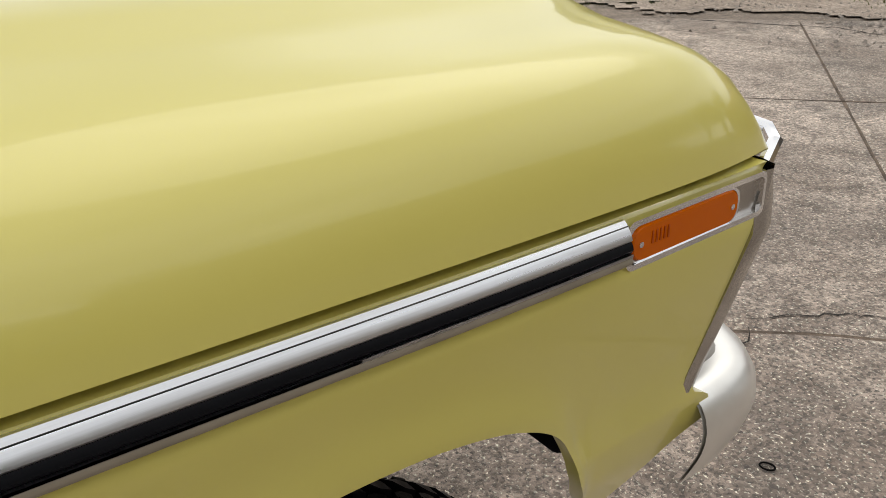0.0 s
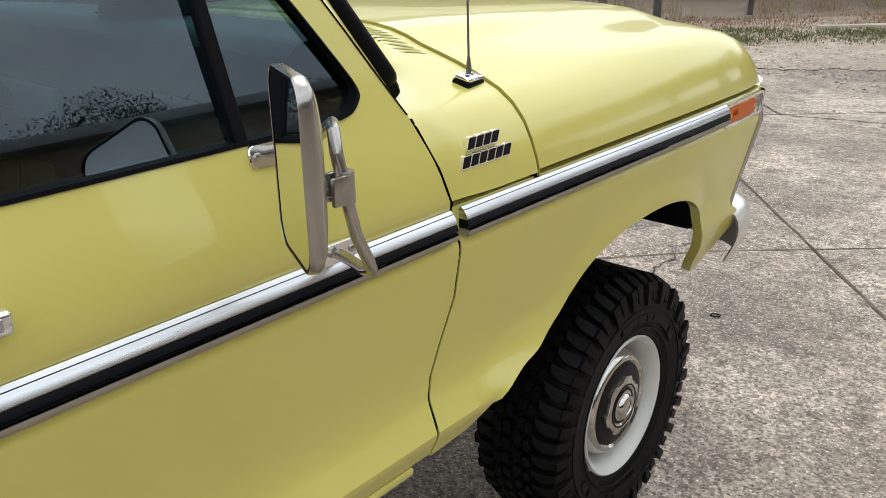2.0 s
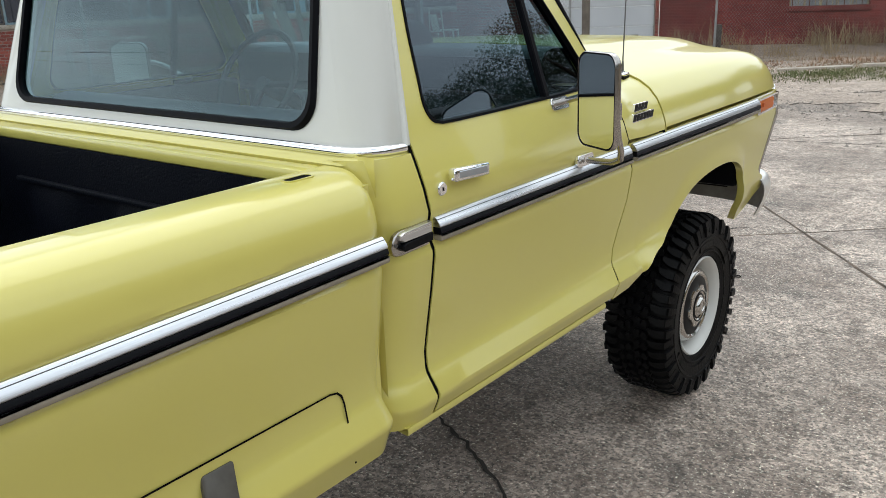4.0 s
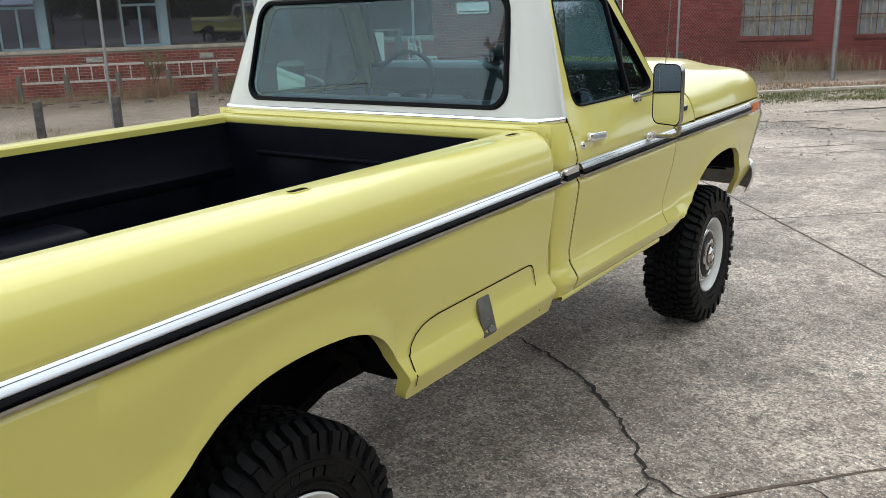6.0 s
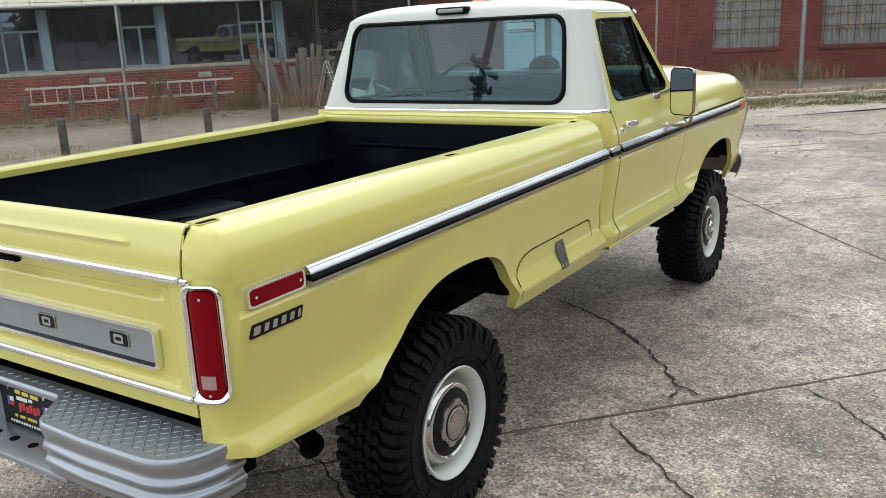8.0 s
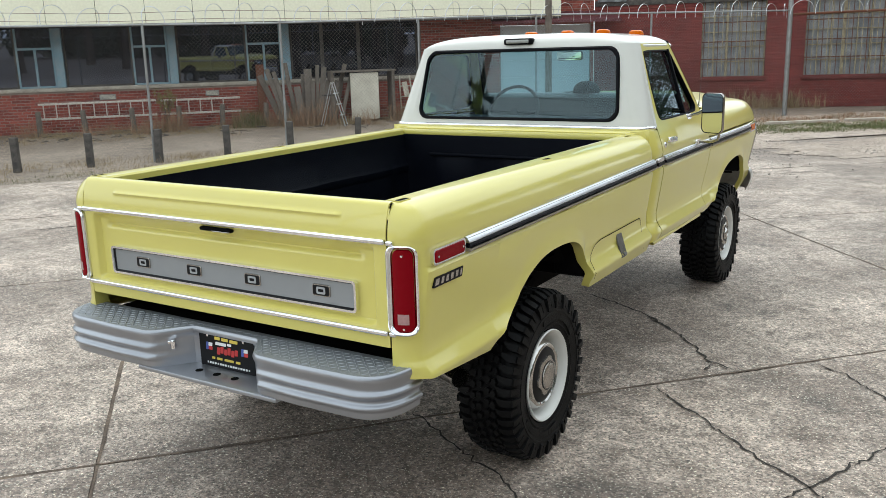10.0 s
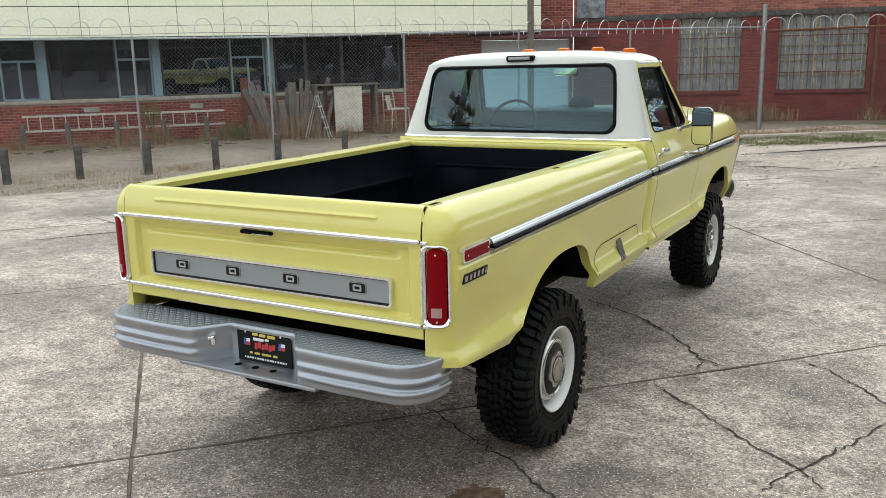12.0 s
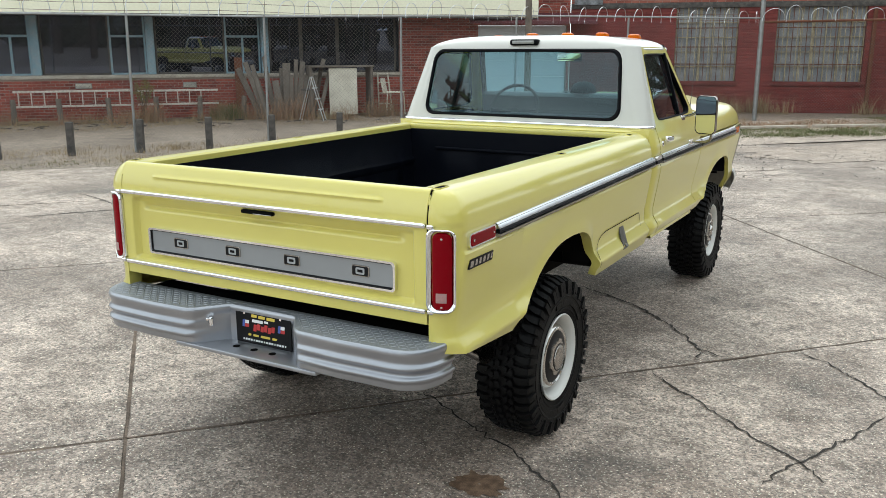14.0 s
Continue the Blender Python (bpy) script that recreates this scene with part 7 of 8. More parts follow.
def facade_window(x0, x1, i, small):
    w = thing("window_%d" % i, "faded blue framed window with dark dusty glass", "window", kind="structure")
    at_wall(w, FAC)
    bm = bmesh.new()
    for a, b in ((x0, x0 + 0.05), (x1 - 0.05, x1)):
        box(bm, (a, 0.08, SILL_Z), (b, 0.16, EAVE_Z), 0.004, 1)
    box(bm, (x0, 0.08, SILL_Z), (x1, 0.16, SILL_Z + 0.05), 0.004, 1)
    part("window_frame", bm, BLUE_FRAME if small else DARK_TIMBER, w)
    if small:
        mid = (x0 + x1) / 2
        bm = bmesh.new()
        box(bm, (mid - 0.03, 0.075, SILL_Z), (mid + 0.03, 0.165, EAVE_Z - 0.55), 0.004, 1)
        box(bm, (x0, 0.075, EAVE_Z - 0.55), (x1, 0.165, EAVE_Z - 0.49), 0.004, 1)
        part("mullion", bm, BLUE_FRAME, w)
    bm = bmesh.new()
    bm.faces.new([bm.verts.new(p) for p in ((x0, 0.12, SILL_Z), (x1, 0.12, SILL_Z), (x1, 0.100, EAVE_Z), (x0, 0.100, EAVE_Z))])
    part("pane", bm, PANE, w)


def blue_post(x, i):
    bm = bmesh.new()
    box(bm, (x - 0.11, -0.03, SILL_Z), (x + 0.11, 0.2, EAVE_Z), 0.008, 1)
    at_wall(solid("window_post", bm, BLUE_FRAME, "faded blue painted post between windows", "post", group="facade posts", kind="structure"), FAC)


# bays along the facade: posts, wide panes and narrow lights
for i, (x0, x1, small) in enumerate(((-9.1, -8.2, True), (-7.95, -6.2, False), (-6.2, -5.3, True), (-5.05, -3.35, False), (-3.35, -2.42, True), (-2.18, -0.47, False), (-0.47, 0.46, True),
                                     (0.70, 2.57, False), (2.57, 3.54, True), (3.80, 4.71, False), (4.71, 5.78, False), (5.78, 7.55, False))):
    facade_window(x0, x1, i + 1, small)
for i, x in enumerate((-8.08, -5.18, -2.30, 0.58, 3.67)):
    blue_post(x, i)


# right wing
E1 = Vector((-11.68, 18.30, 0))
E2 = Vector((-7.57, 21.65, 0))
WD2 = (E2 - E1).normalized()
WD3 = Vector((0.955, 0.295, 0)).normalized()
MID, WING = wall_matrix(E1, WD2), wall_matrix(E2, WD3)
MID_L = (E2 - E1).length
bm = bmesh.new()
box(bm, (0, 0, -0.3), (MID_L - 2.9, 0.25, 6.0))
box(bm, (MID_L - 2.9, 0, 2.55), (MID_L - 0.02, 0.25, 6.0))
box(bm, (MID_L - 0.12, 0, -0.3), (MID_L - 0.02, 0.25, 2.55))
wall_middle = at_wall(solid("wall_middle", bm, MORTAR, "shaded red brick wall beside the garage door", "wall", kind="structure"), MID)
garage = thing("garage_door", "closed white sectional garage door", "garage door", kind="structure")
at_wall(garage, MID)
for i in range(5):
    bm = bmesh.new()
    box(bm, (MID_L - 2.9, 0.10, 0.0 + i * 0.51), (MID_L - 0.12, 0.15, 0.502 + i * 0.51), 0.012, 1)
    part("door_panel", bm, DOOR_WHITE, garage)
bm = bmesh.new()
rows = []
for x in np.linspace(MID_L - 3.3, MID_L + 0.6, 40):
    w = 0.02 * math.sin(x * 30)
    rows.append([(x, 0.0, 2.92 + w), (x, -0.75 + w, 2.66), (x, -0.77 + w, 2.58)])
grid(bm, rows)
at_wall(solid("awning", bm, material("maroon_awning", (0.10, 0.02, 0.025), 0.7, vary=0.5, scale=4), "faded maroon awning over the garage door", "awning", kind="structure"), MID)

WING_L = 16.0
WINS = ((3.13, 4.92), (5.98, 8.41), (10.6, 13.0))
WZ0, WZ1 = 0.90, 3.03
bm = bmesh.new()
xs = [0.0] + [v for w in WINS for v in w] + [WING_L]
for i in range(0, len(xs), 2):
    box(bm, (xs[i], 0, -0.3), (xs[i + 1], 0.3, WZ1))
for a, b in WINS:
    box(bm, (a, 0, -0.3), (b, 0.3, WZ0))
wall_wing = at_wall(solid("wall_wing", bm, MAROON_MORTAR, "maroon painted brick wall with barred windows", "wall", kind="structure"), WING)
bm = bmesh.new()
box(bm, (0, 0, WZ1 + 0.16), (WING_L, 0.3, 4.6))
wall_upper = at_wall(solid("wall_wing_upper", bm, MORTAR, "pale red brick upper wall", "wall", kind="structure"), WING)
bm = bmesh.new()
box(bm, (0.0, -0.02, WZ1), (WING_L, 0.28, WZ1 + 0.16), 0.01)
at_wall(solid("lintel", bm, DARK_TIMBER, "dark steel lintel band above the windows", "lintel", kind="structure"), WING)
bm = bmesh.new()
box(bm, (0.1, -0.06, WZ1 + 0.12), (0.95, -0.01, WZ1 + 1.2), 0.01)
at_wall(solid("boarded_panel", bm, material("peeling_grey_paint", (0.30, 0.32, 0.34), 0.8, vary=0.9, scale=7, fine=0.3, tint=(0.08, 0.08, 0.08)), "peeling grey boarded panel", "panel", kind="structure"), WING)
for i, (a, b) in enumerate(WINS):
    w = thing("window_%d" % (40 + i), "old barred window with grimy panes and yellow peeling frame", "window", kind="structure")
    at_wall(w, WING)
    bm = bmesh.new()
    box(bm, (a - 0.06, -0.05, WZ0 - 0.12), (b + 0.06, 0.12, WZ0), 0.01)
    part("window_sill", bm, PAINTED_BRICK, w)
    nx, nz = int(round((b - a) / 0.36)), 5
    for p in range(nx):
        for q in range(nz):
            bm = bmesh.new()
            x0, x1 = a + (b - a) * p / nx, a + (b - a) * (p + 1) / nx
            z0, z1 = WZ0 + (WZ1 - WZ0) * q / nz, WZ0 + (WZ1 - WZ0) * (q + 1) / nz
            tilt = rng.uniform(-0.012, 0.012)
            bm.faces.new([bm.verts.new(v) for v in ((x0, 0.19 + tilt, z0), (x1, 0.19, z0), (x1, 0.19 + tilt, z1), (x0, 0.19, z1))])
            part("pane", bm, OLD_PANE, w)
    for p in range(nx + 1):
        bm = bmesh.new()
        x0 = a + (b - a) * p / nx
        wide = 0.035 if p in (0, nx) or p == nx // 2 else 0.014
        box(bm, (x0 - wide, 0.13, WZ0), (x0 + wide, 0.185, WZ1))
        part("glazing_bar", bm, BAR_PAINT, w)
    for q in range(1, nz):
        bm = bmesh.new()
        z0 = WZ0 + (WZ1 - WZ0) * q / nz
        box(bm, (a, 0.125, z0 - 0.012), (b, 0.18, z0 + 0.012))
        part("glazing_bar", bm, BAR_PAINT, w)
    for p in range(int((b - a) / 0.13)):
        bm = bmesh.new()
        x0 = a + 0.07 + p * 0.13
        box(bm, (x0 - 0.009, 0.04, WZ0), (x0 + 0.009, 0.058, WZ1))
        part("security_bar", bm, BAR_PAINT if p % 3 else RUST, w)
    for z0 in (WZ0 + 0.5, WZ0 + 1.0, WZ0 + 1.55):
        bm = bmesh.new()
        box(bm, (a, 0.045, z0 - 0.015), (b, 0.07, z0 + 0.015))
        part("cross_bar", bm, RUST, w)
bm = bmesh.new()
box(bm, (8.55, -0.09, -0.1), (8.65, -0.0, 3.0))
at_wall(solid("drain_pipe", bm, RUST, "rusty brown down pipe on the wall", "pipe", kind="structure"), WING)


# ---- yard fence ----
P0 = Vector((-10.3, 7.6, 0))
CORNER = P0 + FD * 15.2


def fence_at(s, z=0.0, out=0.0):
    p = P0 + FD * s + FN * out
    return (p.x, p.y, z)


WIRE = material("dull_fence_wire", (0.22, 0.21, 0.20), 0.6, 0.5, vary=0.6, scale=3, tint=(0.10, 0.07, 0.05))
fence = thing("chain_link_fence", "old galvanised chain-link fence with razor wire coils", "fence")
for s, top in ((-12.5, 2.5), (-9.4, 2.5), (-6.3, 2.5), (-3.3, 2.5), (-0.38, 2.5), (2.15, 2.52), (5.04, 2.52), (7.83, 2.6), (10.91, 2.62)):
    bm = bmesh.new()
    tube(bm, [fence_at(s, -0.1), fence_at(s + 0.02, top)], 0.024, 10)
    part("fence_post", bm, GALV, fence)
bm = bmesh.new()
tube(bm, [(CORNER.x, CORNER.y, -0.1), (CORNER.x, CORNER.y, 3.2)], 0.06, 12)
part("corner_post", bm, GALV, fence)
end = CORNER + WD3 * 7.5
for k in (3.4, 7.2):
    p = CORNER + WD3 * k
    bm = bmesh.new()
    tube(bm, [(p.x, p.y, -0.1), (p.x, p.y, 2.65)], 0.035, 8)
    part("fence_post", bm, RUST, fence)
bm = bmesh.new()
tube(bm, [fence_at(-13, 2.47), fence_at(2, 2.48), fence_at(8, 2.58), fence_at(15.2, 2.62)], 0.02, 6)
part("top_rail", bm, GALV, fence)
bm = bmesh.new()
tube(bm, [(CORNER.x, CORNER.y, 2.52), (end.x, end.y, 2.62)], 0.03, 8)
part("top_rail", bm, RUST, fence)
bm = bmesh.new()
tube(bm, [fence_at(8.16, -0.1), fence_at(8.16, 5.2)], 0.075, 10)
pole = solid("utility_pole", bm, TIMBER, "weathered brown timber pole beside the fence", "pole")


def line_pole(x, y, h, turn):
    pole = thing("utility_pole", "tall timber utility pole with cross arms and wires across the road", "pole", (x, y, 0), turn, "utility poles")
    bm = bmesh.new()
    tube(bm, [(0, 0, -0.3), (0.03, 0.02, h * 0.5), (0.0, 0.0, h)], [0.14, 0.12, 0.095], 10)
    part("shaft", bm, TIMBER, pole)
    for z, w in ((h - 0.5, 1.2), (9.1, 0.75), (8.55, 0.6)):
        bm = bmesh.new()
        box(bm, (-w, -0.06, z - 0.06), (w, 0.06, z + 0.06), 0.01, 1)
        tube(bm, [(-w * 0.55, 0.05, z), (0, 0.1, z - 0.6), (w * 0.55, 0.05, z)], 0.018, 5)
        arm = part("cross_arm", bm, TIMBER, pole)
        for k in (-0.92, -0.45, 0.45, 0.92):
            bm = bmesh.new()
            lathe(bm, ((0.03, 0.0), (0.055, 0.05), (0.05, 0.09), (0.03, 0.15), (0.01, 0.17)), (w * k, 0, z + 0.06), "z", 8, True)
            part("insulator", bm, DULL, arm)
    for z, w, k in ((h - 0.27, 1.2, -0.92), (h - 0.27, 1.2, 0.45), (h - 0.27, 1.2, 0.92), (8.78, 0.7, -0.92), (8.78, 0.7, 0.92)):
        bm = bmesh.new()
        for e in (-1, 1):
            tube(bm, [(w * k, e * 42 * q, z - 3.2 * q * (1 - q)) for q in np.linspace(0, 1, 14)], 0.008, 4, False)
        part("wire", bm, UNDER, pole)
    return pole


line_pole(-10.62, -15.5, 13.5, 92)


def link_mesh(p, d, length, z0, z1, pitch):
    """Woven wire: two sets of slanting strands."""
    verts, faces = [], []
    h = z1 - z0
    nrm = Vector((d.y, -d.x, 0))
    r = 0.0014
    for sgn in (1, -1):
        s = -h
        while s < length + h:
            a, b = (s, z0), (s + sgn * h, z1)
            # clip to the run's ends
            pts = []
            for (s0, zz0), (s1, zz1) in (((a), (b)),):
                t0, t1 = 0.0, 1.0
                ds = s1 - s0
                lo, hi = sorted(((0 - s0) / ds, (length - s0) / ds))
                t0, t1 = max(t0, lo), min(t1, hi)
                if t1 - t0 > 0.01:
                    pts = [(s0 + ds * t0, zz0 + (zz1 - zz0) * t0), (s0 + ds * t1, zz0 + (zz1 - zz0) * t1)]
            if pts:
                k = len(verts)
                for (q, z) in pts:
                    c = p + d * q
                    for ox, oz in ((0.0, r * 1.4), (r, -r), (-r, -r)):
                        verts.append((c.x + nrm.x * (ox + sgn * 0.002) + d.x * oz, c.y + nrm.y * (ox + sgn * 0.002) + d.y * oz, z))
                for i in range(3):
                    j = (i + 1) % 3
                    faces.append((k + i, k + j, k + 3 + j, k + 3 + i))
            s += pitch
    return verts, faces


for name, p, d, length in (("mesh_run", P0 - FD * 13, FD, 28.2), ("mesh_run", CORNER, WD3, 7.5)):
    me = bpy.data.meshes.new(name)
    v, f = link_mesh(p, d, length, 0.05, 2.5, 0.075)
    me.from_pydata(v, [], f)
    me.materials.append(WIRE)
    ob = new(name, me)
    ob.parent = fence
    tagged(ob, "rusted grey woven fence wire", kind="stuff")


def razor_coil(p, d, length, z, tall, pitch, seed):
    """Stretched coil: one arch after another, their feet clipped to the top wire."""
    rg = random.Random(seed)
    nrm = Vector((d.y, -d.x, 0))
    s = 0.0
    while s < length:
        bm = bmesh.new()
        h, w = tall * rg.uniform(0.80, 1.12), pitch * rg.uniform(0.68, 0.92)
        turn, skew, low = rg.uniform(0.05, 0.16), rg.uniform(-0.05, 0.09), rg.uniform(-0.10, 0.06)
        pts = []
        for k in range(15):
            t = -0.06 + 1.12 * k / 14
            a = math.pi * t
            c = p + d * (s + w * (0.5 - 0.5 * math.cos(a)) + skew * math.sin(a)) + nrm * (turn * math.cos(a))
            pts.append((c.x, c.y, z + h * math.copysign(abs(math.sin(a)) ** 0.85, math.sin(a)) + low * max(0.0, t - 0.5)))
        tube(bm, pts, 0.0066, 4, False)
        part("razor_loop", bm, ALUMINIUM, fence)
        s += pitch * rg.uniform(0.88, 1.14)


razor_coil(P0 - FD * 13, FD, 28, 2.545, 0.29, 0.54, 3)
razor_coil(CORNER, WD3, 7.5, 2.60, 0.30, 0.60, 8)
for z in (2.56, 2.70):
    bm = bmesh.new()
    tube(bm, [fence_at(s, z + 0.02 * math.sin(s * 1.3)) for s in np.linspace(-13, 15.2, 40)], 0.005, 4, False)
    part("wire_strand", bm, RUST, fence)

# short dark timber bollards along the fence
bm = bmesh.new()
box(bm, (-0.062, -0.050, -0.1), (0.062, 0.050, 0.60), 0.010, 1)
bollard = solid("timber_bollard", bm, DARK_TIMBER, "short dark treated timber bollard by the fence", "bollard", fence_at(-2.7, 0, 0.12), 34, "fence bollards")
for s in (-5.2, -3.95, -1.5, -0.3, 0.96, 2.2, 3.6, 9.25, 11.05):
    copy_thing(bollard, pose(*fence_at(s, 0.1 * (s > 8) + 0.1 * (s > 10), -0.12 if s > 8 else 0.12), 2 * math.sin(s * 3), 2 * math.cos(s * 5), 34 + 8 * math.sin(s * 7)))


# ---- things in front of the facade ----
def fac(s, out, z):
    p = Vector(F0) + WALL_D * s + WALL_N * out
    return (p.x, p.y, z)


FTURN = math.degrees(math.atan2(WALL_D.y, WALL_D.x))


def ladder(s0, s1, z0, z1, out, label):
    t = thing("ladder", label, "ladder", fac(s0, out, 0), FTURN, "ladders by the wall")
    L = s1 - s0
    for z in (z0, z1):
        bm = bmesh.new()
        box(bm, (0, -0.018, z - 0.028), (L, 0.018, z + 0.028), 0.006, 1)
        part("rail", bm, LADDER, t)
    k = int(L / 0.305)
    for i in range(k):
        bm = bmesh.new()
        x = 0.12 + i * 0.305
        tube(bm, [(x, 0, z0), (x, 0, z1)], 0.015, 8)
        part("rung", bm, LADDER, t)


ladder(-2.85, 0.05, 0.42, 0.80, 0.75, "pale worn wooden ladder lying on its side")
ladder(0.15, 2.25, 0.42, 0.78, 0.72, "second pale ladder lying on its side")
bm = bmesh.new()
tube(bm, [(0, 0, -0.1), (0.01, 0.0, 0.62)], [0.075, 0.065], 10)
stump = solid("timber_post", bm, TIMBER, "short grey weathered round post", "post", fac(-2.85, 0.95, 0), 0, "short grey posts")
for s, h in ((-1.75, 1.05), (-0.55, 1.0), (0.62, 0.95), (1.72, 1.1), (2.9, 1.0)):
    copy_thing(stump, pose(*fac(s, 0.95, 0.02 * (h - 1)), 3 * math.sin(s * 9), 3 * math.cos(s * 4), s * 50))
for s, w in ((-1.2, 0.42), (1.55, 0.36)):
    bm = bmesh.new()
    box(bm, (-w / 2, -0.02, -0.07), (w / 2, 0.03, 0.07), 0.008, 1)
    vent = thing("wall_vent", "grey metal air vent in the brick wall", "vent", fac(s, 0.01, 0.90), FTURN, "wall vents")
    part("frame", bm, GALV, vent)
    for i in range(4):
        bm = bmesh.new()
        box(bm, (-w / 2 + 0.02, -0.035, -0.052 + i * 0.03), (w / 2 - 0.02, -0.02, -0.038 + i * 0.03))
        part("slat", bm, OFFWHITE, vent)
bm = bmesh.new()
box(bm, (-0.11, -0.02, 0), (0.11, 0.02, 1.55), 0.006, 1)
board = solid("rusty_board", bm, RUST, "rusty brown board leaning on the wall", "board")
board.matrix_basis = Matrix.Translation(fac(2.85, 0.75, 0.1)) @ Euler((radians(-8), 0, radians(FTURN))).to_matrix().to_4x4()
rg = random.Random(12)
for i in range(17):
    w, h = rg.uniform(0.10, 0.22), rg.uniform(1.0, 1.75)
    bm = bmesh.new()
    box(bm, (-w / 2, -0.015, 0), (w / 2, 0.015, h), 0.006, 1)
    ob = solid("timber_plank", bm, TIMBER, "grey weathered plank leaning in a pile", "plank", group="leaning planks")
    ob.matrix_basis = Matrix.Translation(fac(3.35 + i * 0.095 + rg.uniform(-0.05, 0.05), 1.0 + rg.uniform(-0.1, 0.25), 0.0)) @ Euler((radians(rg.uniform(-14, -6)), radians((i - 8) * 2.6 + rg.uniform(-4, 4)), radians(FTURN))).to_matrix().to_4x4()
bench = thing("work_bench", "rough timber bench with a stained white board front", "bench", fac(5.55, 0.9, 0), FTURN)
bm = bmesh.new()
box(bm, (-0.85, -0.35, 1.36), (1.0, 0.35, 1.41), 0.008, 1)
part("top", bm, TIMBER, bench)
bm = bmesh.new()
box(bm, (-0.30, -0.30, 0.05), (0.50, -0.26, 1.34), 0.008, 1)
part("front_board", bm, OFFWHITE, bench, "stained white board")
for x in (-0.8, 0.93):
    bm = bmesh.new()
    box(bm, (x - 0.04, -0.3, 0), (x + 0.04, 0.3, 1.36), 0.006, 1)
    part("leg", bm, TIMBER, bench)
steps = thing("step_ladder", "small folding aluminium step ladder with a tray", "step ladder", fac(4.55, 2.4, 0), FTURN + 68)
for x in (-0.16, 0.16):
    for y0, y1 in ((-0.32, 0.0), (0.34, 0.02)):
        bm = bmesh.new()
        tube(bm, [(x, y0, 0), (x * 0.8, y1, 1.15)], 0.014, 6)
        part("leg", bm, ALUMINIUM, steps)
for z in (0.3, 0.58, 0.86):
    bm = bmesh.new()
    k = 1 - z / 1.15
    box(bm, (-0.15, -0.30 * k - 0.05, z - 0.012), (0.15, -0.30 * k + 0.05, z + 0.012), 0.004, 1)
    part("tread", bm, ALUMINIUM, steps)
bm = bmesh.new()
box(bm, (-0.13, 0.0, 0.80), (0.13, 0.28, 0.83), 0.006, 1)
part("tray", bm, DARK_TIMBER, steps)
frame_l = thing("step_ladder", "old wooden step ladder against the wall", "step ladder", fac(7.0, 0.5, 0), FTURN)
for x in (-0.2, 0.2):
    bm = bmesh.new()
    tube(bm, [(x, -0.25, 0), (x * 0.75, 0.1, 1.2)], 0.022, 6)
    part("leg", bm, OFFWHITE, frame_l)
for z in (0.3, 0.6, 0.9, 1.15):
    bm = bmesh.new()
    box(bm, (-0.18, -0.25 + z * 0.29 - 0.04, z - 0.015), (0.18, -0.25 + z * 0.29 + 0.04, z + 0.015), 0.004, 1)
    part("tread", bm, OFFWHITE, frame_l)
chair = thing("garden_chair", "white plastic garden chair in the weeds", "chair", fac(7.2, 1.1, 0.25), FTURN + 60)
bm = bmesh.new()
box(bm, (-0.22, -0.22, 0.38), (0.22, 0.22, 0.42), 0.015, 2)
part("seat", bm, OFFWHITE, chair)
bm = bmesh.new()
box(bm, (-0.22, 0.20, 0.42), (0.22, 0.24, 0.85), 0.015, 2, Euler((radians(-12), 0, 0)).to_matrix().to_4x4())
part("backrest", bm, OFFWHITE, chair)
for x in (-0.19, 0.19):
    for y in (-0.19, 0.19):
        bm = bmesh.new()
        tube(bm, [(x, y, 0.4), (x * 1.15, y * 1.15, -0.25)], 0.018, 6)
        part("leg", bm, OFFWHITE, chair)


# ---- weeds and grass ----
def blades(name, spots, n, h0, h1, spread, mat, label, seed, lean=0.35, wide=1.0):
    rg = random.Random(seed)
    verts, faces = [], []
    for _ in range(n):
        cx, cy, cz, hs = spots[rg.randrange(len(spots))]
        x, y = cx + rg.gauss(0, spread), cy + rg.gauss(0, spread)
        h = rg.uniform(h0, h1) * hs
        a = rg.uniform(0, 2 * math.pi)
        l = rg.gauss(0, lean) * h
        w = rg.uniform(0.0015, 0.004) * (1 + h) * wide
        dx, dy = math.cos(a), math.sin(a)
        k = len(verts)
        verts += [(x - dy * w, y + dx * w, cz), (x + dy * w, y - dx * w, cz), (x + dx * l * 0.35 + dy * w * 0.7, y + dy * l * 0.35 - dx * w * 0.7, cz + h * 0.6), (x + dx * l * 0.35 - dy * w * 0.7, y + dy * l * 0.35 + dx * w * 0.7, cz + h * 0.6), (x + dx * l, y + dy * l, cz + h)]
        faces += [(k, k + 1, k + 2, k + 3), (k + 3, k + 2, k + 4)]
    me = bpy.data.meshes.new(name)
    me.from_pydata(verts, [], faces)
    me.materials.append(mat)
    return tagged(new(name, me), label, "weeds", kind="stuff")


rg = random.Random(21)
spots = []
for c, o, k in ((-6.2, 1.2, 1.2), (-5.2, 1.0, 1.1), (-4.7, 1.5, 1.0), (-2.9, 1.0, 0.7), (-2.2, 1.3, 0.6), (-1.0, 1.0, 0.9), (-0.5, 1.2, 0.8), (0.15, 1.4, 1.15), (0.4, 1.1, 1.2), (1.5, 1.2, 0.6), (2.35, 1.2, 1.1), (2.7, 1.3, 1.1), (3.6, 1.4, 0.9), (4.1, 1.6, 1.0), (4.8, 1.4, 0.9), (5.3, 1.9, 0.8), (6.5, 1.3, 1.0), (7.1, 1.1, 1.1)):
    spots += [(*fac(c + rg.gauss(0, 0.12), o + rg.gauss(0, 0.14), -0.03), k * rg.uniform(0.6, 1.15)) for _ in range(4)]
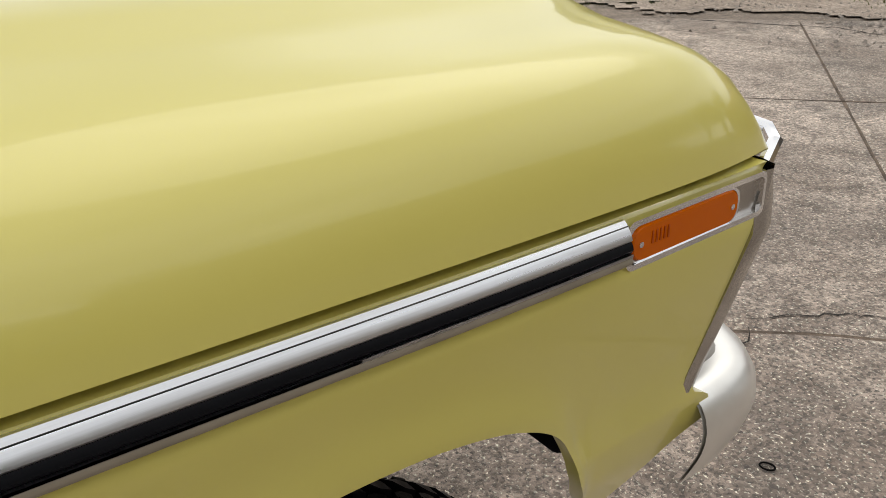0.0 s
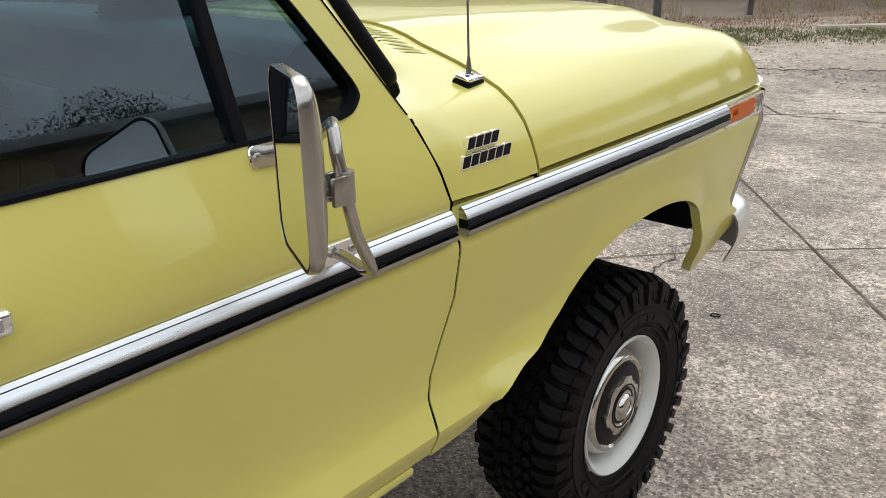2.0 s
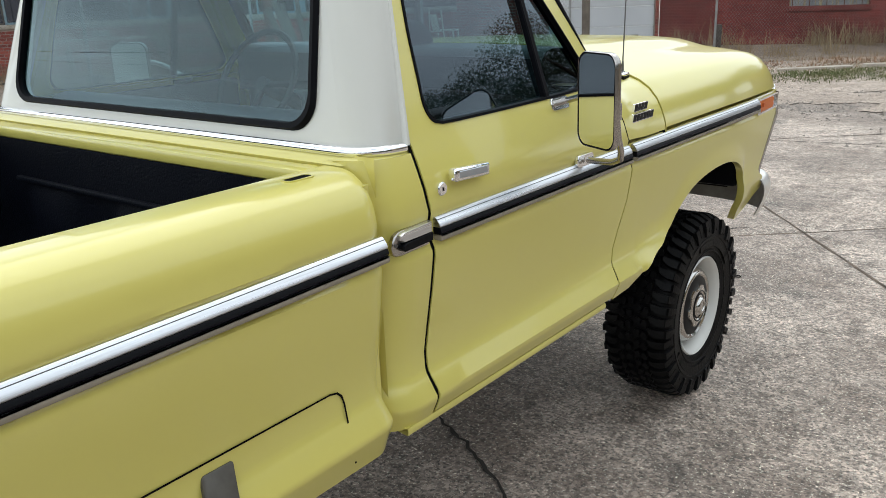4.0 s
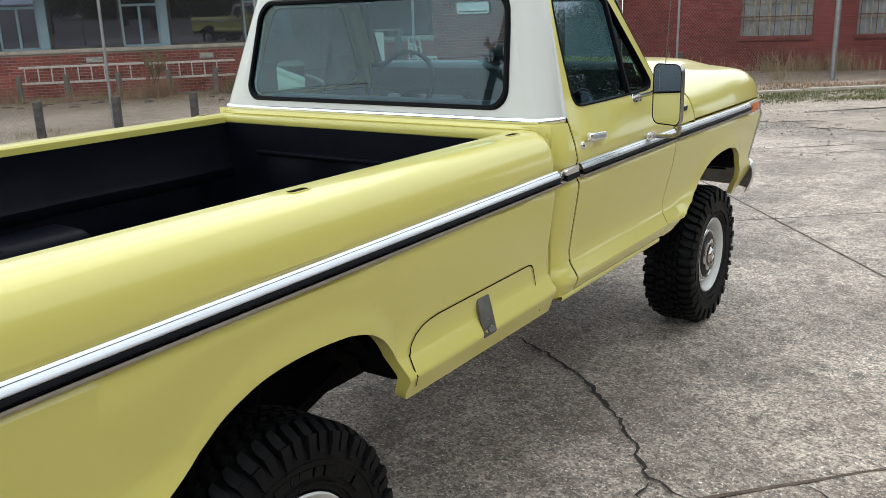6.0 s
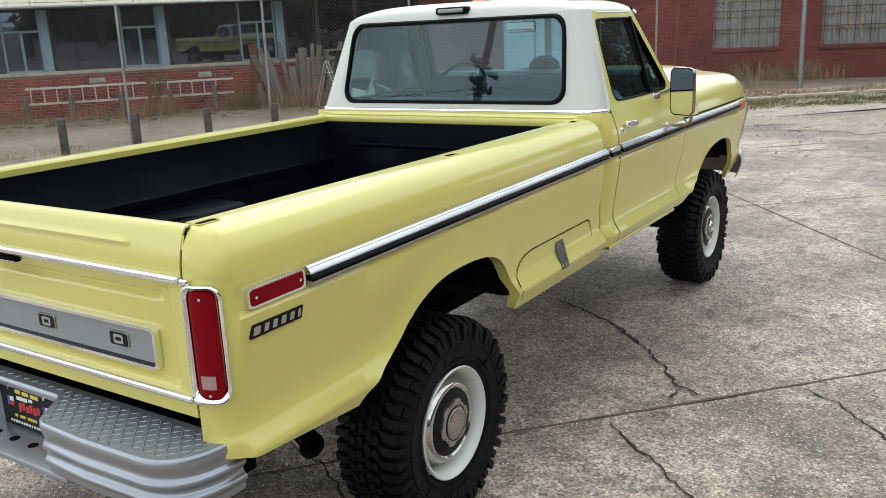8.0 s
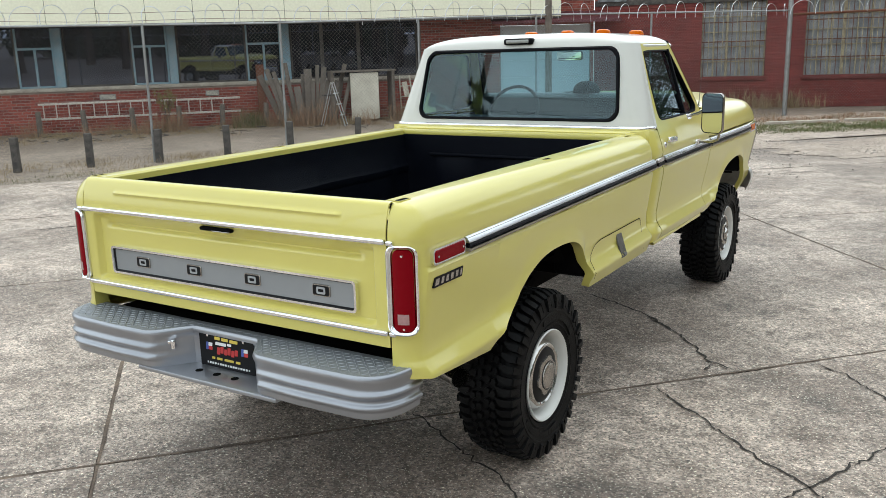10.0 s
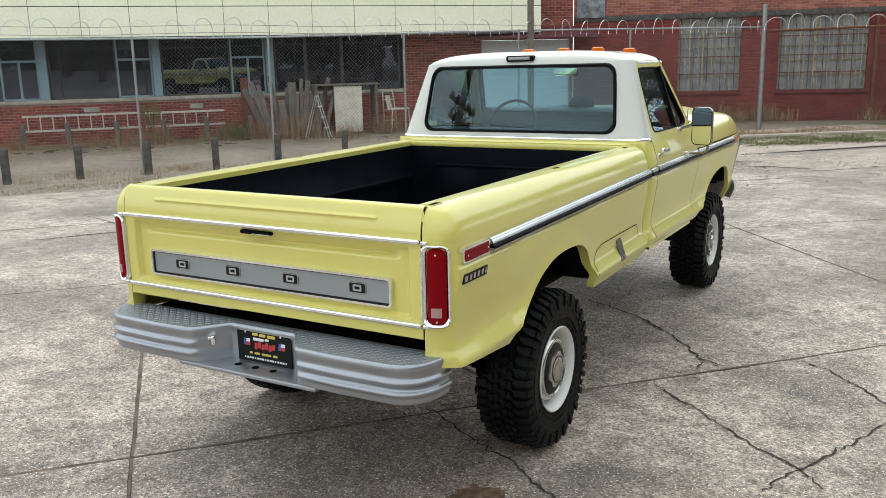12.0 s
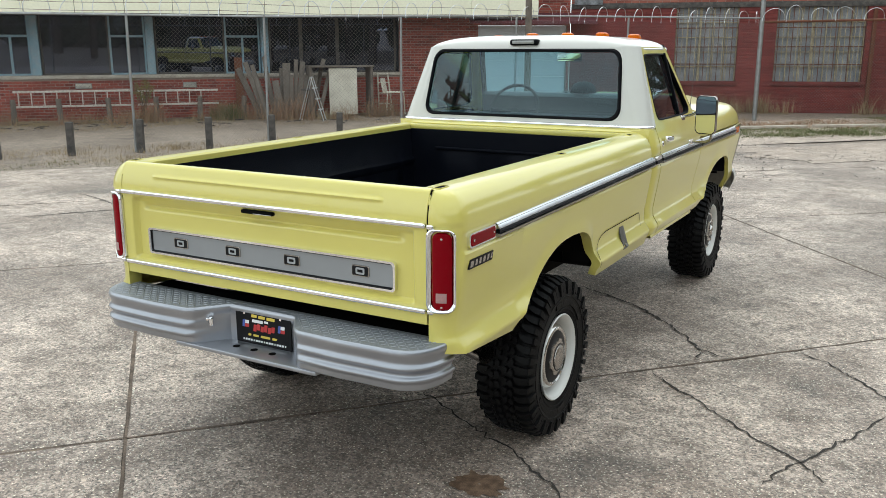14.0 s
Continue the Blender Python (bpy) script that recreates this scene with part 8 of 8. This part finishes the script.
blades("dry_weeds", spots, 3600, 0.06, 0.44, 0.16, DRY_GRASS, "clumps of tall dry straw-coloured weeds along the wall", 31, 0.95)
spots = []
for c, o, k in ((-4.4, 1.6, 1.2), (-3.2, 1.2, 1.0), (-1.5, 1.3, 0.8), (-0.2, 1.5, 1.0), (0.3, 1.3, 1.3), (0.5, 1.2, 1.2), (1.9, 1.0, 0.9), (2.5, 1.1, 1.3), (3.1, 1.2, 1.2), (3.6, 1.6, 1.2), (4.0, 1.5, 1.5), (4.3, 1.7, 1.5), (5.2, 2.0, 1.1), (6.6, 1.4, 1.2), (7.1, 1.2, 1.2)):
    spots += [(*fac(c + rg.gauss(0, 0.16), o + rg.gauss(0, 0.14), -0.03), k * rg.uniform(0.7, 1.15)) for _ in range(5)]
blades("dead_stalks", spots, 3000, 0.12, 0.62, 0.17, DEAD_STALK, "reddish brown dead weed stalks among the junk by the wall", 36, 1.0)
spots = [(*fac(2.45 + rg.gauss(0, 0.2), 1.1 + rg.gauss(0, 0.15), -0.03), rg.uniform(0.6, 1.2)) for _ in range(14)]
blades("green_weeds", spots, 900, 0.15, 0.55, 0.10, GREEN_GRASS, "olive green weeds by the rusty board", 37, 0.6)
# scattered dark sticks and bits on the dirt
bm = bmesh.new()
for _ in range(130):
    x, y, z = fac(rg.uniform(-8, 7), rg.uniform(0.3, 3.2), rg.uniform(0.004, 0.03))
    a, l = rg.uniform(0, math.pi), rg.uniform(0.05, 0.32)
    dx, dy = math.cos(a) * l / 2, math.sin(a) * l / 2
    tube(bm, [(x - dx, y - dy, z), (x, y, z + rg.uniform(0, 0.02)), (x + dx, y + dy, z)], rg.uniform(0.005, 0.014), 5)
tagged(part("yard_litter", bm, DARK_TIMBER), "dark twigs and broken sticks scattered on the dirt", "litter", kind="stuff")
spots = []
WALL_OUT = Vector((WD3.y, -WD3.x, 0))
for _ in range(15):
    k = rg.uniform(0.2, 13)
    for _ in range(4):
        p = Vector(E2) + WD3 * (k + rg.gauss(0, 0.25)) + WALL_OUT * rg.uniform(0.1, 0.6)
        spots.append((p.x, p.y, -0.03, rg.uniform(0.5, 1.5)))
for k in (7.6, 9.0, 9.6, 10.4, 12.2, 13.4, 14.6):
    for _ in range(3):
        spots.append((*fence_at(k + rg.gauss(0, 0.2), -0.03, rg.uniform(-2.2, -0.7)), rg.uniform(0.6, 1.5)))
blades("dry_weeds", spots, 4600, 0.10, 0.55, 0.16, DRY_GRASS, "tall dry weeds along the brick wall and fence", 32, 0.85)
spots = []
for _ in range(260):
    t, u = rg.uniform(-0.55, 1.5), rg.uniform(0.15, 1.9)
    spots.append((-2.75 + 4.35 * t + 0.63 * u, 16.2 + 3.55 * t - 0.77 * u, -0.01, rg.uniform(0.5, 1.3)))
blades("green_grass", spots, 26000, 0.02, 0.07, 0.20, GREEN_GRASS, "thin green grass strip in front of the kerb", 38, 0.9, 3.2)
spots = []
for _ in range(120):
    t, u = rg.uniform(-0.8, 1.6), rg.uniform(-1.7, 0.1)
    spots.append((-2.75 + 4.35 * t + 0.63 * u, 16.2 + 3.55 * t - 0.77 * u, -0.01, rg.uniform(0.4, 1.4)))
blades("leaf_litter", spots, 9000, 0.02, 0.09, 0.28, DEAD_STALK, "brown dead leaves and stalks at the foot of the brick wall", 39, 1.2, 3.0)
spots = [(*fence_at(rg.uniform(-8, 15.2), -0.02, rg.gauss(-0.1, 0.2)), rg.uniform(0.4, 1.2)) for _ in range(90)]
blades("dry_weeds", spots, 3200, 0.04, 0.20, 0.16, DRY_GRASS, "short dry grass along the fence", 33)
spots = [(*fac(rg.uniform(-9, 7.5), 0.2 + 3.2 * rg.random() ** 1.3, -0.02), rg.uniform(0.3, 1.3)) for _ in range(260)]
spots += [(*fence_at(rg.uniform(-9, 9), -0.02, rg.uniform(-1.2, 1.4)), rg.uniform(0.3, 1.2)) for _ in range(160)]
blades("dry_straw", spots, 24000, 0.02, 0.11, 0.20, DRY_GRASS, "matted low dry straw between wall and fence", 35, 0.9)
spots = [(*fence_at(rg.uniform(-9, 15), -0.025, rg.uniform(1.0, 1.9)), rg.uniform(0.5, 1.2)) for _ in range(150)]
spots += [(*fence_at(rg.uniform(9, 20), -0.025, rg.uniform(0.6, 3.0)), rg.uniform(0.5, 1.2)) for _ in range(220)]
blades("green_grass", spots, 46000, 0.02, 0.075, 0.25, GREEN_GRASS, "thin green and brown grass strip beside the slabs", 34, 0.6)
bm = bmesh.new()
for i in range(16):
    a, r = i * 2.4, 0.25 * math.sqrt(i / 16)
    tube(bm, [(0, 0, 0), (r * math.cos(a) * 0.5, r * math.sin(a) * 0.5, 0.5), (r * math.cos(a), r * math.sin(a), 0.75 + 0.02 * i)], [0.008, 0.006, 0.003], 5, False)
shrub = thing("shrub", "small yellow-green shrub by the wall", "shrub", fac(0.30, 0.75, 0))
part("stems", bm, BARK, shrub)


def leaf_cloud(centres, n, size, seed):
    rg = random.Random(seed)
    verts, faces = [], []
    for _ in range(n):
        cx, cy, cz, r = centres[rg.randrange(len(centres))]
        d = Vector((rg.gauss(0, 1), rg.gauss(0, 1), rg.gauss(0, 0.8))).normalized() * r * rg.uniform(0.3, 1.0) ** 0.5
        c = Vector((cx, cy, cz)) + d
        u = Vector((rg.gauss(0, 1), rg.gauss(0, 1), rg.gauss(0, 1))).normalized()
        v = u.orthogonal().normalized()
        s = size * rg.uniform(0.6, 1.4)
        k = len(verts)
        verts += [c - u * s, c + v * s * 0.45, c + u * s, c - v * s * 0.45]
        faces.append((k, k + 1, k + 2, k + 3))
    me = bpy.data.meshes.new("crown")
    me.from_pydata([tuple(v) for v in verts], [], faces)
    return me


me = leaf_cloud([(0.25 * math.sqrt(i / 16) * math.cos(i * 2.4), 0.25 * math.sqrt(i / 16) * math.sin(i * 2.4), 0.55 + 0.03 * i, 0.12) for i in range(16)], 420, 0.03, 5)
me.materials.append(material("yellow_green_leaves", (0.20, 0.19, 0.06), 0.8, vary=0.6, scale=5))
crown = new("crown", me)
crown.parent = shrub

# far woods across the road
rg = random.Random(14)
woods = [(rg.uniform(36, 46), -62 + i * 0.62 + rg.gauss(0, 0.6), rg.uniform(0.4, 11.5), rg.uniform(1.3, 2.6)) for i in range(190)] + [(rg.uniform(38, 48), -62 + i * 0.9, rg.uniform(0.8, 5.0), 1.8) for i in range(130)]
me = leaf_cloud(woods, 95000, 0.36, 15)
me.name = "far_woods"
me.materials.append(LEAF)
tagged(new("far_woods", me), "dense dark far woods beyond the yard", "woods", kind="stuff")

# tan building across the yard, seen in the truck's glass and paint
yard_building = thing("tan_building", "plain tan metal building across the yard", "building", (16, 14.5, 0), 0)
TAN = material("tan_ribbed_wall", (0.27, 0.205, 0.12), 0.7, vary=0.5, scale=1.5, fine=0.1, tint=(0.2, 0.15, 0.09))
bm = bmesh.new()
for y0, y1, z0 in ((-8.5, -4.5, 0), (-4.5, -1.0, 3.6), (-1.0, 3.5, 0), (3.5, 6.5, 3.4), (6.5, 8.5, 0)):
    box(bm, (0, y0, z0 - 0.1), (0.25, y1, 7.6))
box(bm, (0.25, -8.5, -0.1), (5.0, -8.25, 7.6))
box(bm, (0.25, 8.25, -0.1), (5.0, 8.5, 7.6))
box(bm, (4.75, -8.25, -0.1), (5.0, 8.25, 7.6))
part("wall", bm, TAN, yard_building)
bm = bmesh.new()
box(bm, (-0.3, -8.8, 7.6), (5.3, 8.8, 7.85), 0.02)
part("roof", bm, GALV, yard_building)
for y0, y1, z1 in ((-4.5, -1.0, 3.6), (3.5, 6.5, 3.4)):
    bm = bmesh.new()
    box(bm, (0.12, y0, -0.1), (0.2, y1, z1))
    part("door", bm, DARK_TIMBER, yard_building, "dark roller door")

# trees across the yard, seen in the truck's glass and paint
tree = thing("tree", "dark leafy roadside tree with a brown trunk", "tree", (17.5, -6.0, 0), 0, "roadside trees")
bm = bmesh.new()
tube(bm, [(0, 0, -0.2), (0.05, 0.05, 1.5), (0.1, -0.05, 3.2), (0.0, 0.1, 5.5)], [0.28, 0.22, 0.18, 0.08], 10)
limbs = []
for i in range(9):
    a, z = i * 2.4, 2.2 + 0.35 * i
    e = (2.2 * math.cos(a), 2.2 * math.sin(a), z + 1.6)
    limbs.append(e)
    tube(bm, [(0.08, 0, z), (e[0] * 0.5, e[1] * 0.5, z + 1.0), e], [0.10, 0.06, 0.03], 6)
part("trunk", bm, BARK, tree)
rg = random.Random(3)
centres = [(x + rg.gauss(0, 0.6), y + rg.gauss(0, 0.6), z + rg.gauss(0, 0.5), rg.uniform(0.6, 1.3)) for x, y, z in limbs for _ in range(3)] + [(0, 0, 6.2, 1.3)]
me = leaf_cloud(centres, 56000, 0.030, 9)
me.materials.append(LEAF)
crown = new("crown", me)
crown.parent = tree
for x, y, k, r in ((19, 1.5, 1.15, 50), (24, 10.0, 1.62, 110), (21, -13.0, 1.2, 200), (26, 14.5, 1.6, 290), (15, -20.0, 1.1, 20), (9, -24, 1.2, 150), (2, -27, 1.1, 240), (24, 4.5, 1.3, 80), (24, -3, 1.35, 190),
                   (29, -24, 1.6, 10), (30, -15, 1.7, 75), (29, -7.5, 1.6, 140), (31, 0, 1.75, 220), (29, 8, 1.65, 300), (30, 17, 1.7, 30), (11, 29.5, 1.35, 70), (15.5, 31, 1.5, 160), (20, 28.5, 1.4, 250), (24.5, 31, 1.6, 340), (13, 36, 1.7, 15), (9.5, 37, 1.6, 200), (27, 26, 1.6, 120), (22, -31, 1.6, 260)):
    c = copy_thing(tree, pose(x, y, 0, 0, 0, r))
    c.scale = (k, k, k)


# ---- brickwork, laid in running bond on the walls ----
def courses(x0, x1, z0, z1, holes):
    """Brick faces (left, right, bottom, top) over a wall's rectangle, cut at its openings."""
    out, row, z = [], 0, z0
    while z + 0.065 <= z1 + 0.002:
        x = x0 - (0.1125 if row % 2 else 0.0)
        while x < x1 - 0.02:
            a, b = max(x0, x) + 0.005, min(x1, x + 0.225) - 0.005
            for h0, h1, hz0, hz1 in holes:
                if z + 0.033 > hz0 and z + 0.033 < hz1:
                    if a >= h0 and b <= h1:
                        b = a
                    elif a < h0 < b:
                        b = h0 - 0.004
                    elif a < h1 < b:
                        a = h1 + 0.004
            if b - a > 0.03:
                out.append((a, b, z, z + 0.065))
            x += 0.225
        z += 0.075
        row += 1
    return out


def brick_shape(a, b, z0, z1, out, verts, faces):
    k, e = len(verts), 0.004
    verts += [(a, 0.0, z0), (b, 0.0, z0), (b, 0.0, z1), (a, 0.0, z1), (a + e, -out, z0 + e), (b - e, -out, z0 + e), (b - e, -out, z1 - e), (a + e, -out, z1 - e)]
    faces += [(k + 4, k + 5, k + 6, k + 7)] + [(k + i, k + (i + 1) % 4, k + 4 + (i + 1) % 4, k + 4 + i) for i in range(4)]


def lay(wall, cells, mat, near=None, seed=1):
    """Bricks within the stretch near (x0, x1) are pieces of their own; the rest is one joined part."""
    rg = random.Random(seed)
    verts, faces, count, shared = [], [], 0, {}
    for a, b, z0, z1 in cells:
        out = 0.007 + rg.uniform(-0.0015, 0.0025)
        if near and near[0] <= a < near[1] and count < 300:
            key = round(b - a, 3)
            if key not in shared:
                v, f = [], []
                brick_shape(0.0, b - a, 0.0, z1 - z0, 0.008, v, f)
                shared[key] = bpy.data.meshes.new("brick")
                shared[key].from_pydata(v, [], f)
                shared[key].materials.append(mat)
            ob = new("brick", shared[key])
            ob.parent = wall
            ob.location = (a, rg.uniform(-0.001, 0.001), z0)
            count += 1
        else:
            brick_shape(a, b, z0, z1, out, verts, faces)
    if verts:
        me = bpy.data.meshes.new("brick_courses")
        me.from_pydata(verts, [], faces)
        me.materials.append(mat)
        ob = new("brick_courses", me)
        ob.parent = wall
        tagged(ob, "weathered bricks in running bond", kind="stuff")


holes = [(a - 0.0, b + 0.0, WZ0 - 0.12, WZ1) for a, b in WINS]
lay(wall_wing, courses(0.0, WING_L, 0.0, WZ1, holes), MAROON_UNIT, (2.2, 5.0), seed=2)
lay(wall_upper, courses(0.0, WING_L, WZ1 + 0.16, 4.6, []), PALE_UNIT, (0.0, 5.0), seed=3)
lay(wall_middle, courses(0.0, MID_L - 0.02, 0.0, 4.5, [(MID_L - 2.9, MID_L - 0.12, -1, 2.55)]), RED_UNIT, seed=4)
lay(wall_facade, courses(-10.0, FAC_R, 0.0, SILL_Z - 0.10, []), RED_UNIT, (-1.6, 3.3), seed=5)
